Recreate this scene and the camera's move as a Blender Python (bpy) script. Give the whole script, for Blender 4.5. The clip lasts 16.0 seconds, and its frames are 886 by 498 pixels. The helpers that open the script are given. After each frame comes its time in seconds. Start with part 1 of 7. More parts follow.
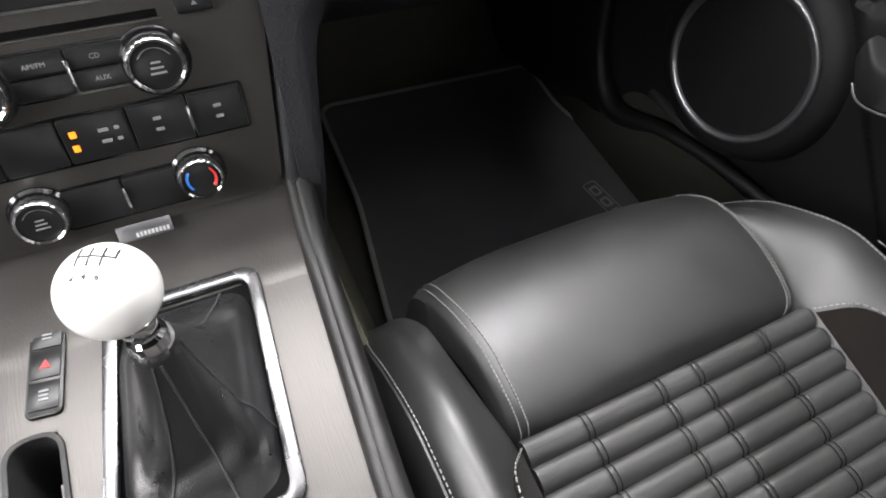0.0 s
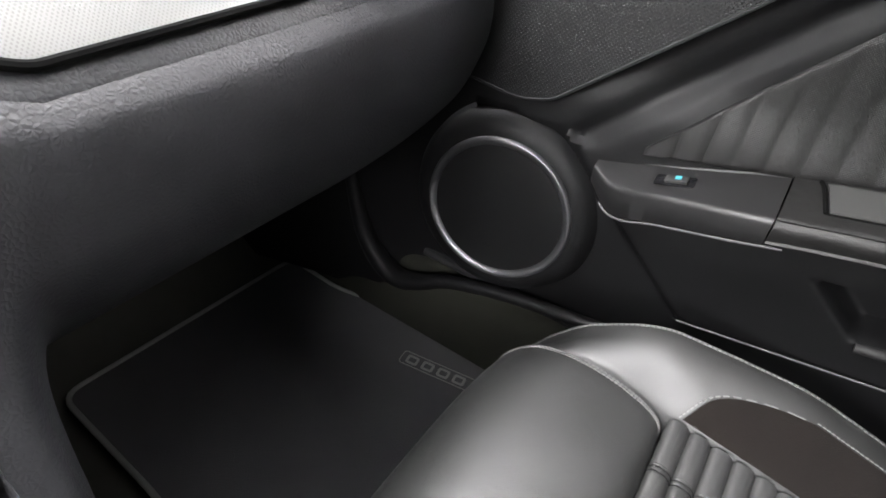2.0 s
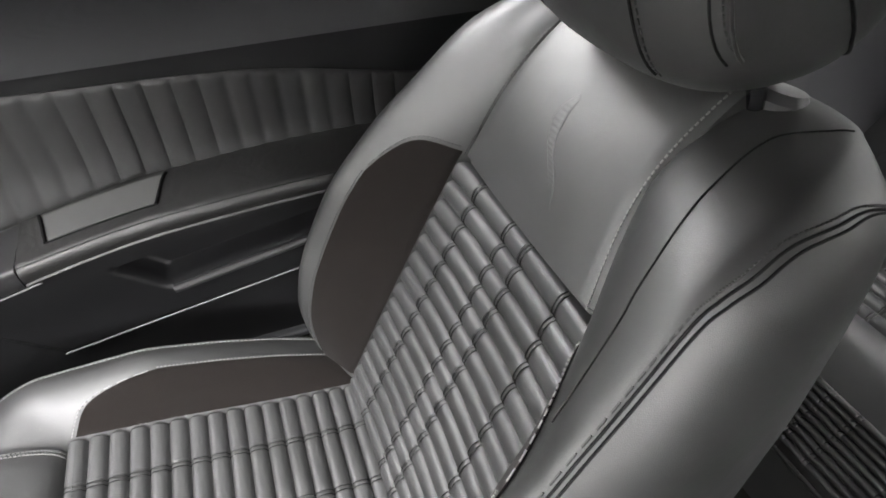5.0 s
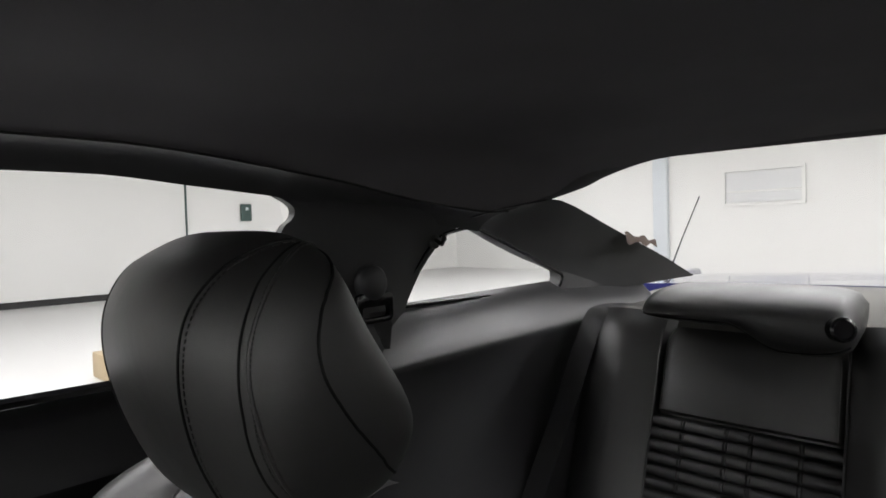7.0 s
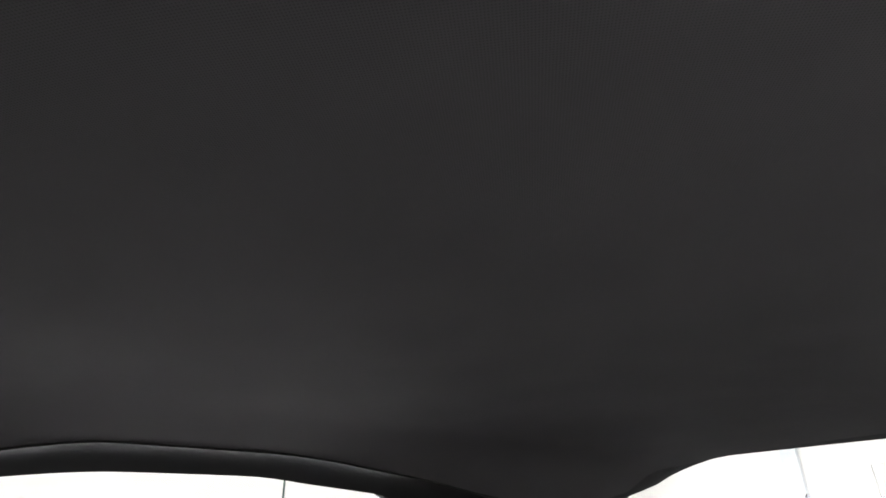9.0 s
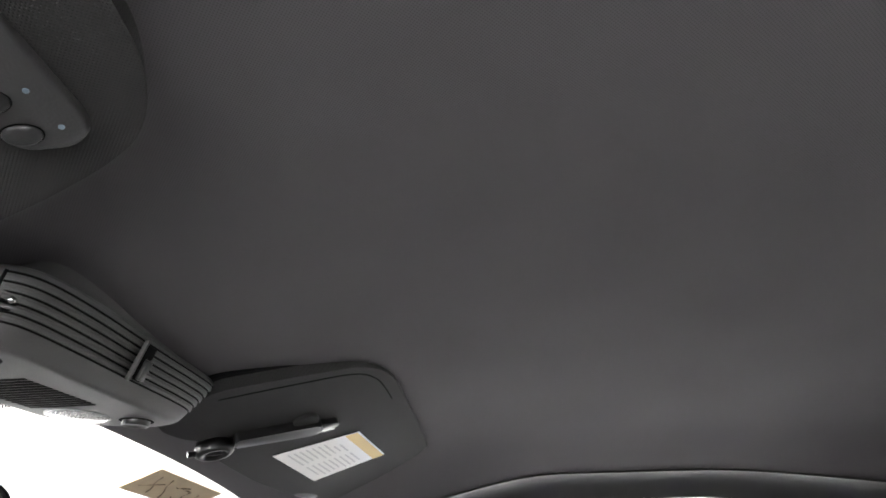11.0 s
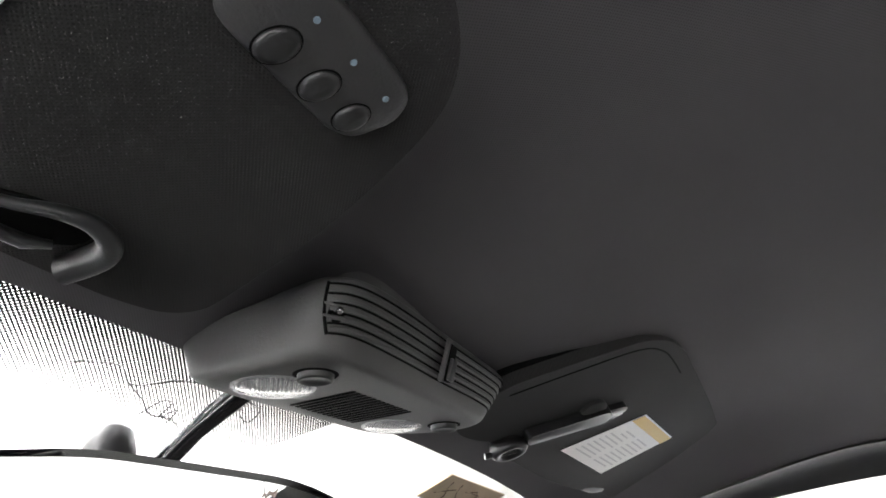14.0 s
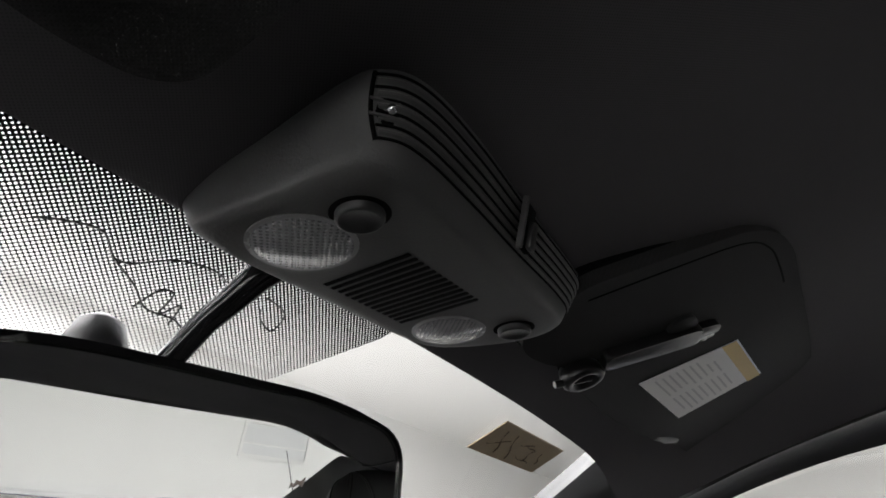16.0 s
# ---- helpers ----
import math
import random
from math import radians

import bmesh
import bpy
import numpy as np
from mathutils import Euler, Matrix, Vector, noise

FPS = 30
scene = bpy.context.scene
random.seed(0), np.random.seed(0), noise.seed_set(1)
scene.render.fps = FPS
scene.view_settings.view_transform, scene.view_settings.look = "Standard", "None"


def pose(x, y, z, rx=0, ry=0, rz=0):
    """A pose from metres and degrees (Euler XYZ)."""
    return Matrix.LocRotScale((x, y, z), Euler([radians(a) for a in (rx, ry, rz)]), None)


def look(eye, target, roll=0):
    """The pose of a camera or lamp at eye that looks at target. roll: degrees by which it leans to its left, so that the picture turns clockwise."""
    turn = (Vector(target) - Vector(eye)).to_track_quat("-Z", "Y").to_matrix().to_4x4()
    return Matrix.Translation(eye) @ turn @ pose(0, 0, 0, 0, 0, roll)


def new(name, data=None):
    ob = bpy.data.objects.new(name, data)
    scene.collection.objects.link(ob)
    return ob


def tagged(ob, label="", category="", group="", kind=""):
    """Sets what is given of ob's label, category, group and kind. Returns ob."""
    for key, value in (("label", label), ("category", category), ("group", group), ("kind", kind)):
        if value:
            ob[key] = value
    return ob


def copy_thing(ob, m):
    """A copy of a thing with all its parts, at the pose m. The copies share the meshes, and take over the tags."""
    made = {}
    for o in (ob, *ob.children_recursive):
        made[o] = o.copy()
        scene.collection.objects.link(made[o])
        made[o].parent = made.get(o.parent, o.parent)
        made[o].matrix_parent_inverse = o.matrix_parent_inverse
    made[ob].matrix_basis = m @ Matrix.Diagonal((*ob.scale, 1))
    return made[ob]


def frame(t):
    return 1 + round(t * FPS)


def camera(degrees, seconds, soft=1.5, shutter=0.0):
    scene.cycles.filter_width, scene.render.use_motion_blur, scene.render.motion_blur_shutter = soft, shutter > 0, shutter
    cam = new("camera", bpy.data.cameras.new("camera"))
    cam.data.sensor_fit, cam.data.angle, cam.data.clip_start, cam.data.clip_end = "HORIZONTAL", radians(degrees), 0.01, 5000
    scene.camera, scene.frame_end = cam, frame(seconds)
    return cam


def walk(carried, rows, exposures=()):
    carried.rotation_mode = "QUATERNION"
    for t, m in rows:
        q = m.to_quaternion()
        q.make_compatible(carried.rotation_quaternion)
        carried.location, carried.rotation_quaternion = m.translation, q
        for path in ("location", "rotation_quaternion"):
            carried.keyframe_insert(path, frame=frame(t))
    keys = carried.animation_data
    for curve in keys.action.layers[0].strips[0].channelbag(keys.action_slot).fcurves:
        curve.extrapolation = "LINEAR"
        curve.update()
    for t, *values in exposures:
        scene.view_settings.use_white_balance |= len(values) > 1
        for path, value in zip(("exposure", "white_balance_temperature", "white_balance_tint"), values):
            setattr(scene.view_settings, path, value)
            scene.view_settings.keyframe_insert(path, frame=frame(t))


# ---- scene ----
cam = camera(74.5, 16.0, soft=1.7)
PATH = [
    (0, (0.064, 0.375, 0.995), (0.702, 1.333, -0.640), 10.0),
    (0.2, (0.079, 0.395, 1.007), (0.726, 1.424, -0.581), 8.3),
    (0.5, (0.074, 0.431, 1.014), (0.898, 1.497, -0.465), 10.6),
    (1, (0.102, 0.432, 1.029), (1.154, 1.522, -0.277), 7.8),
    (1.5, (0.100, 0.450, 1.031), (1.342, 1.418, -0.201), 7.0),
    (2, (0.101, 0.476, 0.989), (1.481, 1.260, -0.228), 7.4),
    (2.5, (0.086, 0.479, 0.946), (1.535, 0.930, -0.356), 8.9),
    (2.8, (0.056, 0.444, 0.959), (1.506, 0.801, -0.371), 7.0),
    (3, (0.037, 0.461, 0.981), (1.495, 0.644, -0.375), 8.1),
    (3.5, (0.023, 0.413, 1.019), (1.498, 0.388, -0.331), 8.2),
    (3.6, (0.020, 0.377, 1.029), (1.506, 0.362, -0.309), 6.6),
    (6, (0.039, 0.144, 1.169), (1.406, -0.948, 0.200), -2.2),
    (6.5, (-0.035, 0.130, 1.174), (1.403, -1.199, 0.766), -1.8),
    (7, (-0.069, 0.122, 1.182), (1.312, -1.324, 1.121), -1.6),
    (7.5, (-0.126, 0.165, 1.185), (1.198, -1.307, 1.466), -1.5),
    (8, (-0.177, 0.203, 1.167), (1.078, -1.210, 1.821), -2.5),
    (8.5, (-0.211, 0.223, 1.177), (1.091, -1.066, 1.979), -0.8),
    (9, (-0.249, 0.242, 1.171), (1.175, -0.847, 2.057), -1.0),
    (9.5, (-0.314, 0.241, 1.134), (1.183, -0.667, 2.101), -0.7),
    (10, (-0.333, 0.151, 1.109), (1.348, -0.232, 2.123), -0.4),
    (10.2, (-0.324, 0.135, 1.107), (1.375, -0.085, 2.139), -0.2),
    (12.5, (-0.302, 0.221, 1.134), (1.257, 0.905, 2.182), -0.9),
    (13, (-0.299, 0.221, 1.133), (1.223, 0.979, 2.186), -0.5),
    (13.5, (-0.296, 0.219, 1.128), (1.201, 1.019, 2.186), -0.7),
    (14, (-0.287, 0.235, 1.120), (1.201, 1.048, 2.180), -1.1),
    (14.5, (-0.254, 0.276, 1.107), (1.229, 1.103, 2.165), -1.4),
    (15, (-0.216, 0.301, 1.104), (1.250, 1.146, 2.170), -1.8),
    (15.5, (-0.212, 0.302, 1.100), (1.250, 1.163, 2.158), -1.7),
    (16, (-0.208, 0.311, 1.099), (1.254, 1.173, 2.158), -2.2),
]
EXPOSURES = [(0, -0.05), (0.5, 0.15), (1.0, 0.30), (2.0, 0.70), (2.5, 0.95), (3.6, 0.78), (6, 1.05), (6.5, 0.60), (7, -0.75), (8, -0.92), (8.5, -0.5), (9, 0.05), (9.5, 1.0), (10.0, 1.35), (12.5, 1.48), (13.5, 1.05), (14.0, 0.90), (14.5, 0.40), (15.2, -0.60), (16, -0.85)]

walk(cam, [(t, look(eye, target, roll)) for t, eye, target, roll in PATH], EXPOSURES)

# ---- light: a white workshop, with unseen ceiling panels added to brighten the cabin ----
world = bpy.data.worlds.new("world")
scene.world = world
world.use_nodes = True
world.node_tree.nodes["Background"].inputs[0].default_value = (0.9, 0.95, 1.0, 1)
world.node_tree.nodes["Background"].inputs[1].default_value = 0.2


def area_lamp(name, m, sx, sy, watts, colour=(1.0, 0.985, 1.0)):
    lamp = bpy.data.lights.new(name, "AREA")
    lamp.shape, lamp.size, lamp.size_y, lamp.energy, lamp.color = "RECTANGLE", sx, sy, watts, colour
    ob = new(name, lamp)
    ob.matrix_world = m
    return tagged(ob, "unseen ceiling light panel added to light the cabin", "ceiling light", kind="structure")


# places and watts chosen by which part of the cabin each panel brightens
for lx, ly, sx, sy, watts in ((0.2, 2.2, 4.0, 1.8, 510), (0.0, 4.2, 6.0, 0.9, 180), (-5.0, 0.4, 3.0, 6.0, 1650), (1.4, 0.5, 1.0, 4.0, 60), (3.6, 0.2, 1.4, 4.0, 290),
                              (0.3, -3.8, 3.0, 0.9, 260), (7.5, -6.5, 1.4, 12.0, 380), (-2.4, -7.0, 1.2, 6.0, 60), (2.0, -10.0, 8.0, 1.4, 220)):
    area_lamp("added_ceiling_lamp", pose(lx, ly, 3.35), sx, sy, watts)


# ---- materials ----
def material(name, colour, rough=0.5, metal=0.0, bump=0.0, scale=400.0, kind="noise", vary=0.15, vary_scale=6.0, spec=0.5,
             sheen=0.0, coat=0.0, stretch=(1, 1, 1), rough_vary=0.08, crease=0.0):
    m = bpy.data.materials.new(name)
    m.use_nodes = True
    n, l = m.node_tree.nodes, m.node_tree.links
    b = n["Principled BSDF"]
    b.inputs["Base Color"].default_value = (*colour, 1)
    b.inputs["Roughness"].default_value = rough
    b.inputs["Metallic"].default_value = metal
    b.inputs["Specular IOR Level"].default_value = spec
    b.inputs["Sheen Weight"].default_value = sheen
    b.inputs["Coat Weight"].default_value = coat
    tc = n.new("ShaderNodeTexCoord")
    mp = n.new("ShaderNodeMapping")
    mp.inputs["Scale"].default_value = stretch
    l.new(tc.outputs["Object"], mp.inputs["Vector"])
    if vary:
        big = n.new("ShaderNodeTexNoise")
        big.inputs["Scale"].default_value, big.inputs["Detail"].default_value = vary_scale, 6
        l.new(mp.outputs[0], big.inputs["Vector"])
        mix = n.new("ShaderNodeMix")
        mix.data_type = "RGBA"
        mix.inputs["A"].default_value = (*[c * (1 - vary) for c in colour], 1)
        mix.inputs["B"].default_value = (*[min(1, c * (1 + vary)) for c in colour], 1)
        l.new(big.outputs["Fac"], mix.inputs["Factor"])
        l.new(mix.outputs["Result"], b.inputs["Base Color"])
        ramp = n.new("ShaderNodeMapRange")
        ramp.inputs["From Min"].default_value, ramp.inputs["From Max"].default_value = 0.3, 0.7
        ramp.inputs["To Min"].default_value, ramp.inputs["To Max"].default_value = max(0.02, rough - rough_vary), min(1, rough + rough_vary)
        l.new(big.outputs["Fac"], ramp.inputs["Value"])
        l.new(ramp.outputs[0], b.inputs["Roughness"])
    if bump:
        if kind == "voronoi":
            tex = n.new("ShaderNodeTexVoronoi")
            tex.feature = "DISTANCE_TO_EDGE"
            out = tex.outputs["Distance"]
        elif kind == "weave":
            tex = n.new("ShaderNodeTexWave")
            tex.wave_type, tex.bands_direction = "BANDS", "DIAGONAL"
            tex.inputs["Distortion"].default_value = 1.5
            out = tex.outputs["Fac"]
        else:
            tex = n.new("ShaderNodeTexNoise")
            tex.inputs["Detail"].default_value = 5
            out = tex.outputs["Fac"]
        tex.inputs["Scale"].default_value = scale
        l.new(mp.outputs[0], tex.inputs["Vector"])
        bp = n.new("ShaderNodeBump")
        bp.inputs["Strength"].default_value, bp.inputs["Distance"].default_value = bump, 0.001
        l.new(out, bp.inputs["Height"])
        l.new(bp.outputs[0], b.inputs["Normal"])
        if crease:
            # soft wrinkles and dents of worn hide, under the fine grain
            soft = n.new("ShaderNodeTexNoise")
            soft.inputs["Scale"].default_value, soft.inputs["Detail"].default_value, soft.inputs["Distortion"].default_value = 26, 4, 1.4
            l.new(mp.outputs[0], soft.inputs["Vector"])
            dent = n.new("ShaderNodeBump")
            dent.inputs["Strength"].default_value, dent.inputs["Distance"].default_value = crease, 0.006
            l.new(soft.outputs["Fac"], dent.inputs["Height"])
            l.new(dent.outputs[0], bp.inputs["Normal"])
    return m


def glow(name, colour, strength):
    m = material(name, colour, 0.5, vary=0)
    b = m.node_tree.nodes["Principled BSDF"]
    b.inputs["Emission Color"].default_value = (*colour, 1)
    b.inputs["Emission Strength"].default_value = strength
    return m


def pane_material(name, tint, gloss=0.05):
    m = bpy.data.materials.new(name)
    m.use_nodes = True
    n, l = m.node_tree.nodes, m.node_tree.links
    n.remove(n["Principled BSDF"])
    clear, shine, mix = n.new("ShaderNodeBsdfTransparent"), n.new("ShaderNodeBsdfGlossy"), n.new("ShaderNodeMixShader")
    clear.inputs[0].default_value = (*tint, 1)
    shine.inputs["Roughness"].default_value = 0.02
    mix.inputs[0].default_value = gloss
    l.new(clear.outputs[0], mix.inputs[1])
    l.new(shine.outputs[0], mix.inputs[2])
    l.new(mix.outputs[0], n["Material Output"].inputs[0])
    return m


def dotted_frit(name, pitch, y_top, y_end):
    """Black printed glass with clear round holes that grow away from the roof edge."""
    m = bpy.data.materials.new(name)
    m.use_nodes = True
    n, l = m.node_tree.nodes, m.node_tree.links
    n.remove(n["Principled BSDF"])
    tc, sep = n.new("ShaderNodeTexCoord"), n.new("ShaderNodeSeparateXYZ")
    l.new(tc.outputs["Object"], sep.inputs[0])

    def op(kind, a, b=None):
        k = n.new("ShaderNodeMath")
        k.operation = kind
        for i, v in enumerate((a, b)):
            if v is None:
                continue
            if isinstance(v, (int, float)):
                k.inputs[i].default_value = v
            else:
                l.new(v, k.inputs[i])
        return k.outputs[0]
    grids = []
    for shift in (0.0, 0.5):
        du = op("SUBTRACT", op("FRACT", op("ADD", op("DIVIDE", sep.outputs[0], pitch), shift + 100.0)), 0.5)
        dv_ = op("SUBTRACT", op("FRACT", op("ADD", op("DIVIDE", sep.outputs[1], pitch * 0.855), shift + 100.0)), 0.5)
        grids.append(op("SQRT", op("ADD", op("MULTIPLY", du, du), op("MULTIPLY", op("MULTIPLY", dv_, dv_), 0.91))))
    near = op("MINIMUM", grids[0], grids[1])
    grow = op("DIVIDE", op("SUBTRACT", sep.outputs[1], y_top), y_end - y_top)
    hole = op("LESS_THAN", near, op("ADD", 0.13, op("MULTIPLY", grow, 0.27)))
    black, clear, mix = n.new("ShaderNodeBsdfDiffuse"), n.new("ShaderNodeBsdfTransparent"), n.new("ShaderNodeMixShader")
    black.inputs[0].default_value = (0.008, 0.008, 0.009, 1)
    l.new(hole, mix.inputs[0])
    l.new(black.outputs[0], mix.inputs[1])
    l.new(clear.outputs[0], mix.inputs[2])
    l.new(mix.outputs[0], n["Material Output"].inputs[0])
    return m


def perforated(name, colour, pitch, rough, axes=(1, 2), depth=0.9, dark=0.25):
    """A moulded or punched sheet with rows of small round holes in the plane of two axes."""
    m = material(name, colour, rough, vary=0.1)
    n, l = m.node_tree.nodes, m.node_tree.links
    b = n["Principled BSDF"]
    tc, sep = n.new("ShaderNodeTexCoord"), n.new("ShaderNodeSeparateXYZ")
    l.new(tc.outputs["Object"], sep.inputs[0])
    waves = []
    for a in axes:
        k, s_ = n.new("ShaderNodeMath"), n.new("ShaderNodeMath")
        k.operation, s_.operation = "MULTIPLY", "SINE"
        l.new(sep.outputs[a], k.inputs[0])
        k.inputs[1].default_value = 2 * math.pi / pitch
        l.new(k.outputs[0], s_.inputs[0])
        waves.append(s_.outputs[0])
    prod = n.new("ShaderNodeMath")
    prod.operation = "MULTIPLY"
    l.new(waves[0], prod.inputs[0])
    l.new(waves[1], prod.inputs[1])
    ramp = n.new("ShaderNodeMapRange")
    ramp.inputs["From Min"].default_value, ramp.inputs["From Max"].default_value = 0.15, 0.6
    l.new(prod.outputs[0], ramp.inputs["Value"])
    bp = n.new("ShaderNodeBump")
    bp.invert = True
    bp.inputs["Strength"].default_value, bp.inputs["Distance"].default_value = depth, pitch * 0.5
    l.new(ramp.outputs[0], bp.inputs["Height"])
    l.new(bp.outputs[0], b.inputs["Normal"])
    mix = n.new("ShaderNodeMix")
    mix.data_type = "RGBA"
    l.new(ramp.outputs[0], mix.inputs["Factor"])
    mix.inputs["A"].default_value = (*colour, 1)
    mix.inputs["B"].default_value = (*[c * dark for c in colour], 1)
    l.new(mix.outputs["Result"], b.inputs["Base Color"])
    return m


LEATHER = material("black_leather", (0.0165, 0.0167, 0.0162), 0.49, bump=0.16, scale=850, kind="voronoi", vary=0.25, vary_scale=9, spec=0.95, rough_vary=0.09, crease=0.06)
SEAM = material("sunken_seam", (0.006, 0.006, 0.006), 0.7, vary=0, spec=0.2)
PERF = perforated("perforated_leather", (0.0080, 0.0077, 0.0077), 0.0026, 0.55, (1, 2), 0.5, 0.5)
PERF_SEAT = perforated("perforated_cushion_leather", (0.0265, 0.0265, 0.0265), 0.0024, 0.48, (0, 1), 0.35, 0.7)
PERF_BACK = perforated("perforated_back_leather", (0.0265, 0.0265, 0.0265), 0.0024, 0.45, (0, 2), 0.35, 0.7)
for leather in (PERF_SEAT, PERF_BACK):
    leather.node_tree.nodes["Principled BSDF"].inputs["Specular IOR Level"].default_value = 0.95
DULL = material("dull_grey_line", (0.075, 0.075, 0.076), 0.5, vary=0.05)
SUEDE = material("dark_suede", (0.0080, 0.0064, 0.0057), 0.95, bump=0.4, scale=900, vary=0.35, vary_scale=22, spec=0.10, sheen=0.06)
THREAD = material("grey_thread", (0.16, 0.16, 0.155), 0.7, vary=0)
DARK_THREAD = material("dark_thread", (0.035, 0.035, 0.035), 0.7, vary=0)
GRAIN = material("grained_soft_plastic", (0.022, 0.022, 0.0248), 0.48, bump=0.60, scale=290, kind="voronoi", vary=0.15, spec=0.45)
PLASTIC = material("black_plastic", (0.023, 0.0235, 0.0245), 0.42, bump=0.15, scale=900, vary=0.15, spec=0.45)
MATT = material("matt_black_plastic", (0.026, 0.026, 0.026), 0.62, bump=0.3, scale=800, vary=0.15, spec=0.35)
PILLAR = material("grey_pillar_plastic", (0.045, 0.045, 0.046), 0.50, bump=0.25, scale=800, vary=0.12, spec=0.5)
DOOR_TOP = material("soft_door_top", (0.016, 0.016, 0.0172), 0.50, bump=0.35, scale=700, kind="weave", vary=0.12, spec=0.6)
QUARTER = material("quarter_panel_plastic", (0.043, 0.043, 0.045), 0.40, bump=0.3, scale=700, vary=0.12, spec=1.0)
MESH_GRILLE = perforated("moulded_mesh_grille", (0.0075, 0.0075, 0.0082), 0.0048, 0.5, (1, 2), 0.5, 0.45)
SPEAKER_MESH = perforated("speaker_mesh", (0.006, 0.006, 0.0066), 0.0045, 0.5)
GLOSS = material("gloss_black", (0.008, 0.008, 0.009), 0.12, vary=0)
TRIM = material("grey_metallic_trim", (0.075, 0.071, 0.067), 0.38, metal=0.60, bump=0.12, scale=900, stretch=(1, 0.05, 1), vary=0.03, vary_scale=40, spec=0.3, rough_vary=0.03)
ALU = perforated("textured_aluminium", (0.27, 0.27, 0.265), 0.0026, 0.42, (0, 2), 0.12, 0.78)
ALU.node_tree.nodes["Principled BSDF"].inputs["Metallic"].default_value = 0.8
CHROME = material("satin_chrome", (0.72, 0.72, 0.73), 0.16, metal=1.0, vary=0.03, vary_scale=30)
BRUSHED = material("brushed_grey_metal", (0.115, 0.115, 0.118), 0.25, metal=0.9, vary=0.05, vary_scale=30)
SATIN = material("satin_silver", (0.21, 0.21, 0.22), 0.37, metal=0.9, vary=0.05, vary_scale=30)
WHITE_BALL = material("white_ball", (0.82, 0.81, 0.78), 0.16, vary=0.02, coat=0.5)
CARPET = material("black_carpet", (0.070, 0.069, 0.061), 0.98, bump=1.0, scale=650, vary=0.35, vary_scale=14, spec=0.08, sheen=0.12)
PILE = material("black_mat_pile", (0.100, 0.100, 0.106), 0.98, bump=1.0, scale=500, vary=0.3, vary_scale=5, spec=0.06, sheen=0.16)
BINDING = material("mat_binding", (0.30, 0.30, 0.29), 0.8, bump=0.4, scale=600, vary=0.1)
HEADLINER = perforated("charcoal_headliner", (0.0700, 0.0665, 0.0700), 0.0017, 0.92, (0, 1), 0.20, 0.70)
VISOR = perforated("visor_cloth", (0.0175, 0.0170, 0.0170), 0.0016, 0.90, (0, 1), 0.5, 0.5)
BELT = material("belt_webbing", (0.028, 0.028, 0.029), 0.6, bump=0.5, scale=900, kind="weave", vary=0.1)
LENS = perforated("clear_ribbed_lens", (0.20, 0.20, 0.215), 0.0032, 0.12, (0, 1), 0.9, 0.35)
LENS_RIM = material("pale_lens_edge", (0.22, 0.22, 0.225), 0.3, vary=0.05)
HOUSING = material("soft_black_moulding", (0.066, 0.066, 0.066), 0.55, bump=0.25, scale=900, vary=0.12, spec=0.4)
PAPER = material("white_label_paper", (0.72, 0.72, 0.70), 0.6, vary=0.03)
YELLOW = material("yellow_label_band", (0.62, 0.45, 0.16), 0.6, vary=0.05)
INK = material("grey_print", (0.50, 0.50, 0.50), 0.7, vary=0)
BLACK_INK = material("black_print", (0.02, 0.02, 0.02), 0.6, vary=0)
# near-black that paints shade into gaps, slots and grooves; also gasket and welt
VOID = material("black_gap_shade_and_seams", (0.003, 0.003, 0.003), 0.9, vary=0, spec=0.1)
DOOR_SKIN = material("black_door_plastic", (0.0062, 0.0062, 0.0066), 0.52, bump=0.22, scale=800, kind="voronoi", vary=0.15, spec=0.24)
ARM_LEATHER = material("worn_armrest_leather", (0.0100, 0.0097, 0.0094), 0.50, bump=0.3, scale=600, kind="voronoi", vary=0.25, vary_scale=12, spec=0.45, crease=0.2)
POD = material("soft_grey_plastic", (0.0140, 0.0138, 0.0140), 0.42, bump=0.15, scale=900, vary=0.12, spec=0.5)
SILL = material("dark_sill_carpet", (0.022, 0.0225, 0.018), 0.95, bump=0.8, scale=600, vary=0.3, vary_scale=12, spec=0.1)
GAITER = material("gaiter_leather", (0.014, 0.014, 0.0145), 0.33, bump=0.35, scale=600, kind="voronoi", vary=0.2, vary_scale=30, spec=0.7)
BUTTON = material("satin_black_button", (0.010, 0.010, 0.0105), 0.32, vary=0.05, vary_scale=60, spec=0.45, rough_vary=0.02)
PANE = material("frosted_pane", (0.70, 0.71, 0.71), 0.5, vary=0.03)
TAN = material("tan_sticker", (0.42, 0.33, 0.21), 0.7, vary=0.2, vary_scale=60)
WHITE_PRINT = material("white_print", (0.24, 0.245, 0.25), 0.6, vary=0)
BROWN_INK = material("brown_handwriting", (0.13, 0.095, 0.06), 0.7, vary=0)
RED = material("red_print", (0.5, 0.02, 0.02), 0.5, vary=0)
BLUE = material("blue_print", (0.02, 0.16, 0.55), 0.5, vary=0)
AMBER = glow("amber_light", (1.0, 0.26, 0.01), 1.3)
PALE_LED = glow("pale_blue_light", (0.16, 0.22, 0.27), 0.05)
CYAN = glow("cyan_symbol", (0.05, 0.28, 0.33), 0.15)
GLASS = pane_material("window_glass", (0.94, 0.94, 0.945))
FRIT = dotted_frit("dotted_frit", 0.00267, 0.497, 0.59)
MIRROR = material("mirror_glass", (0.85, 0.87, 0.86), 0.01, metal=1.0, vary=0)
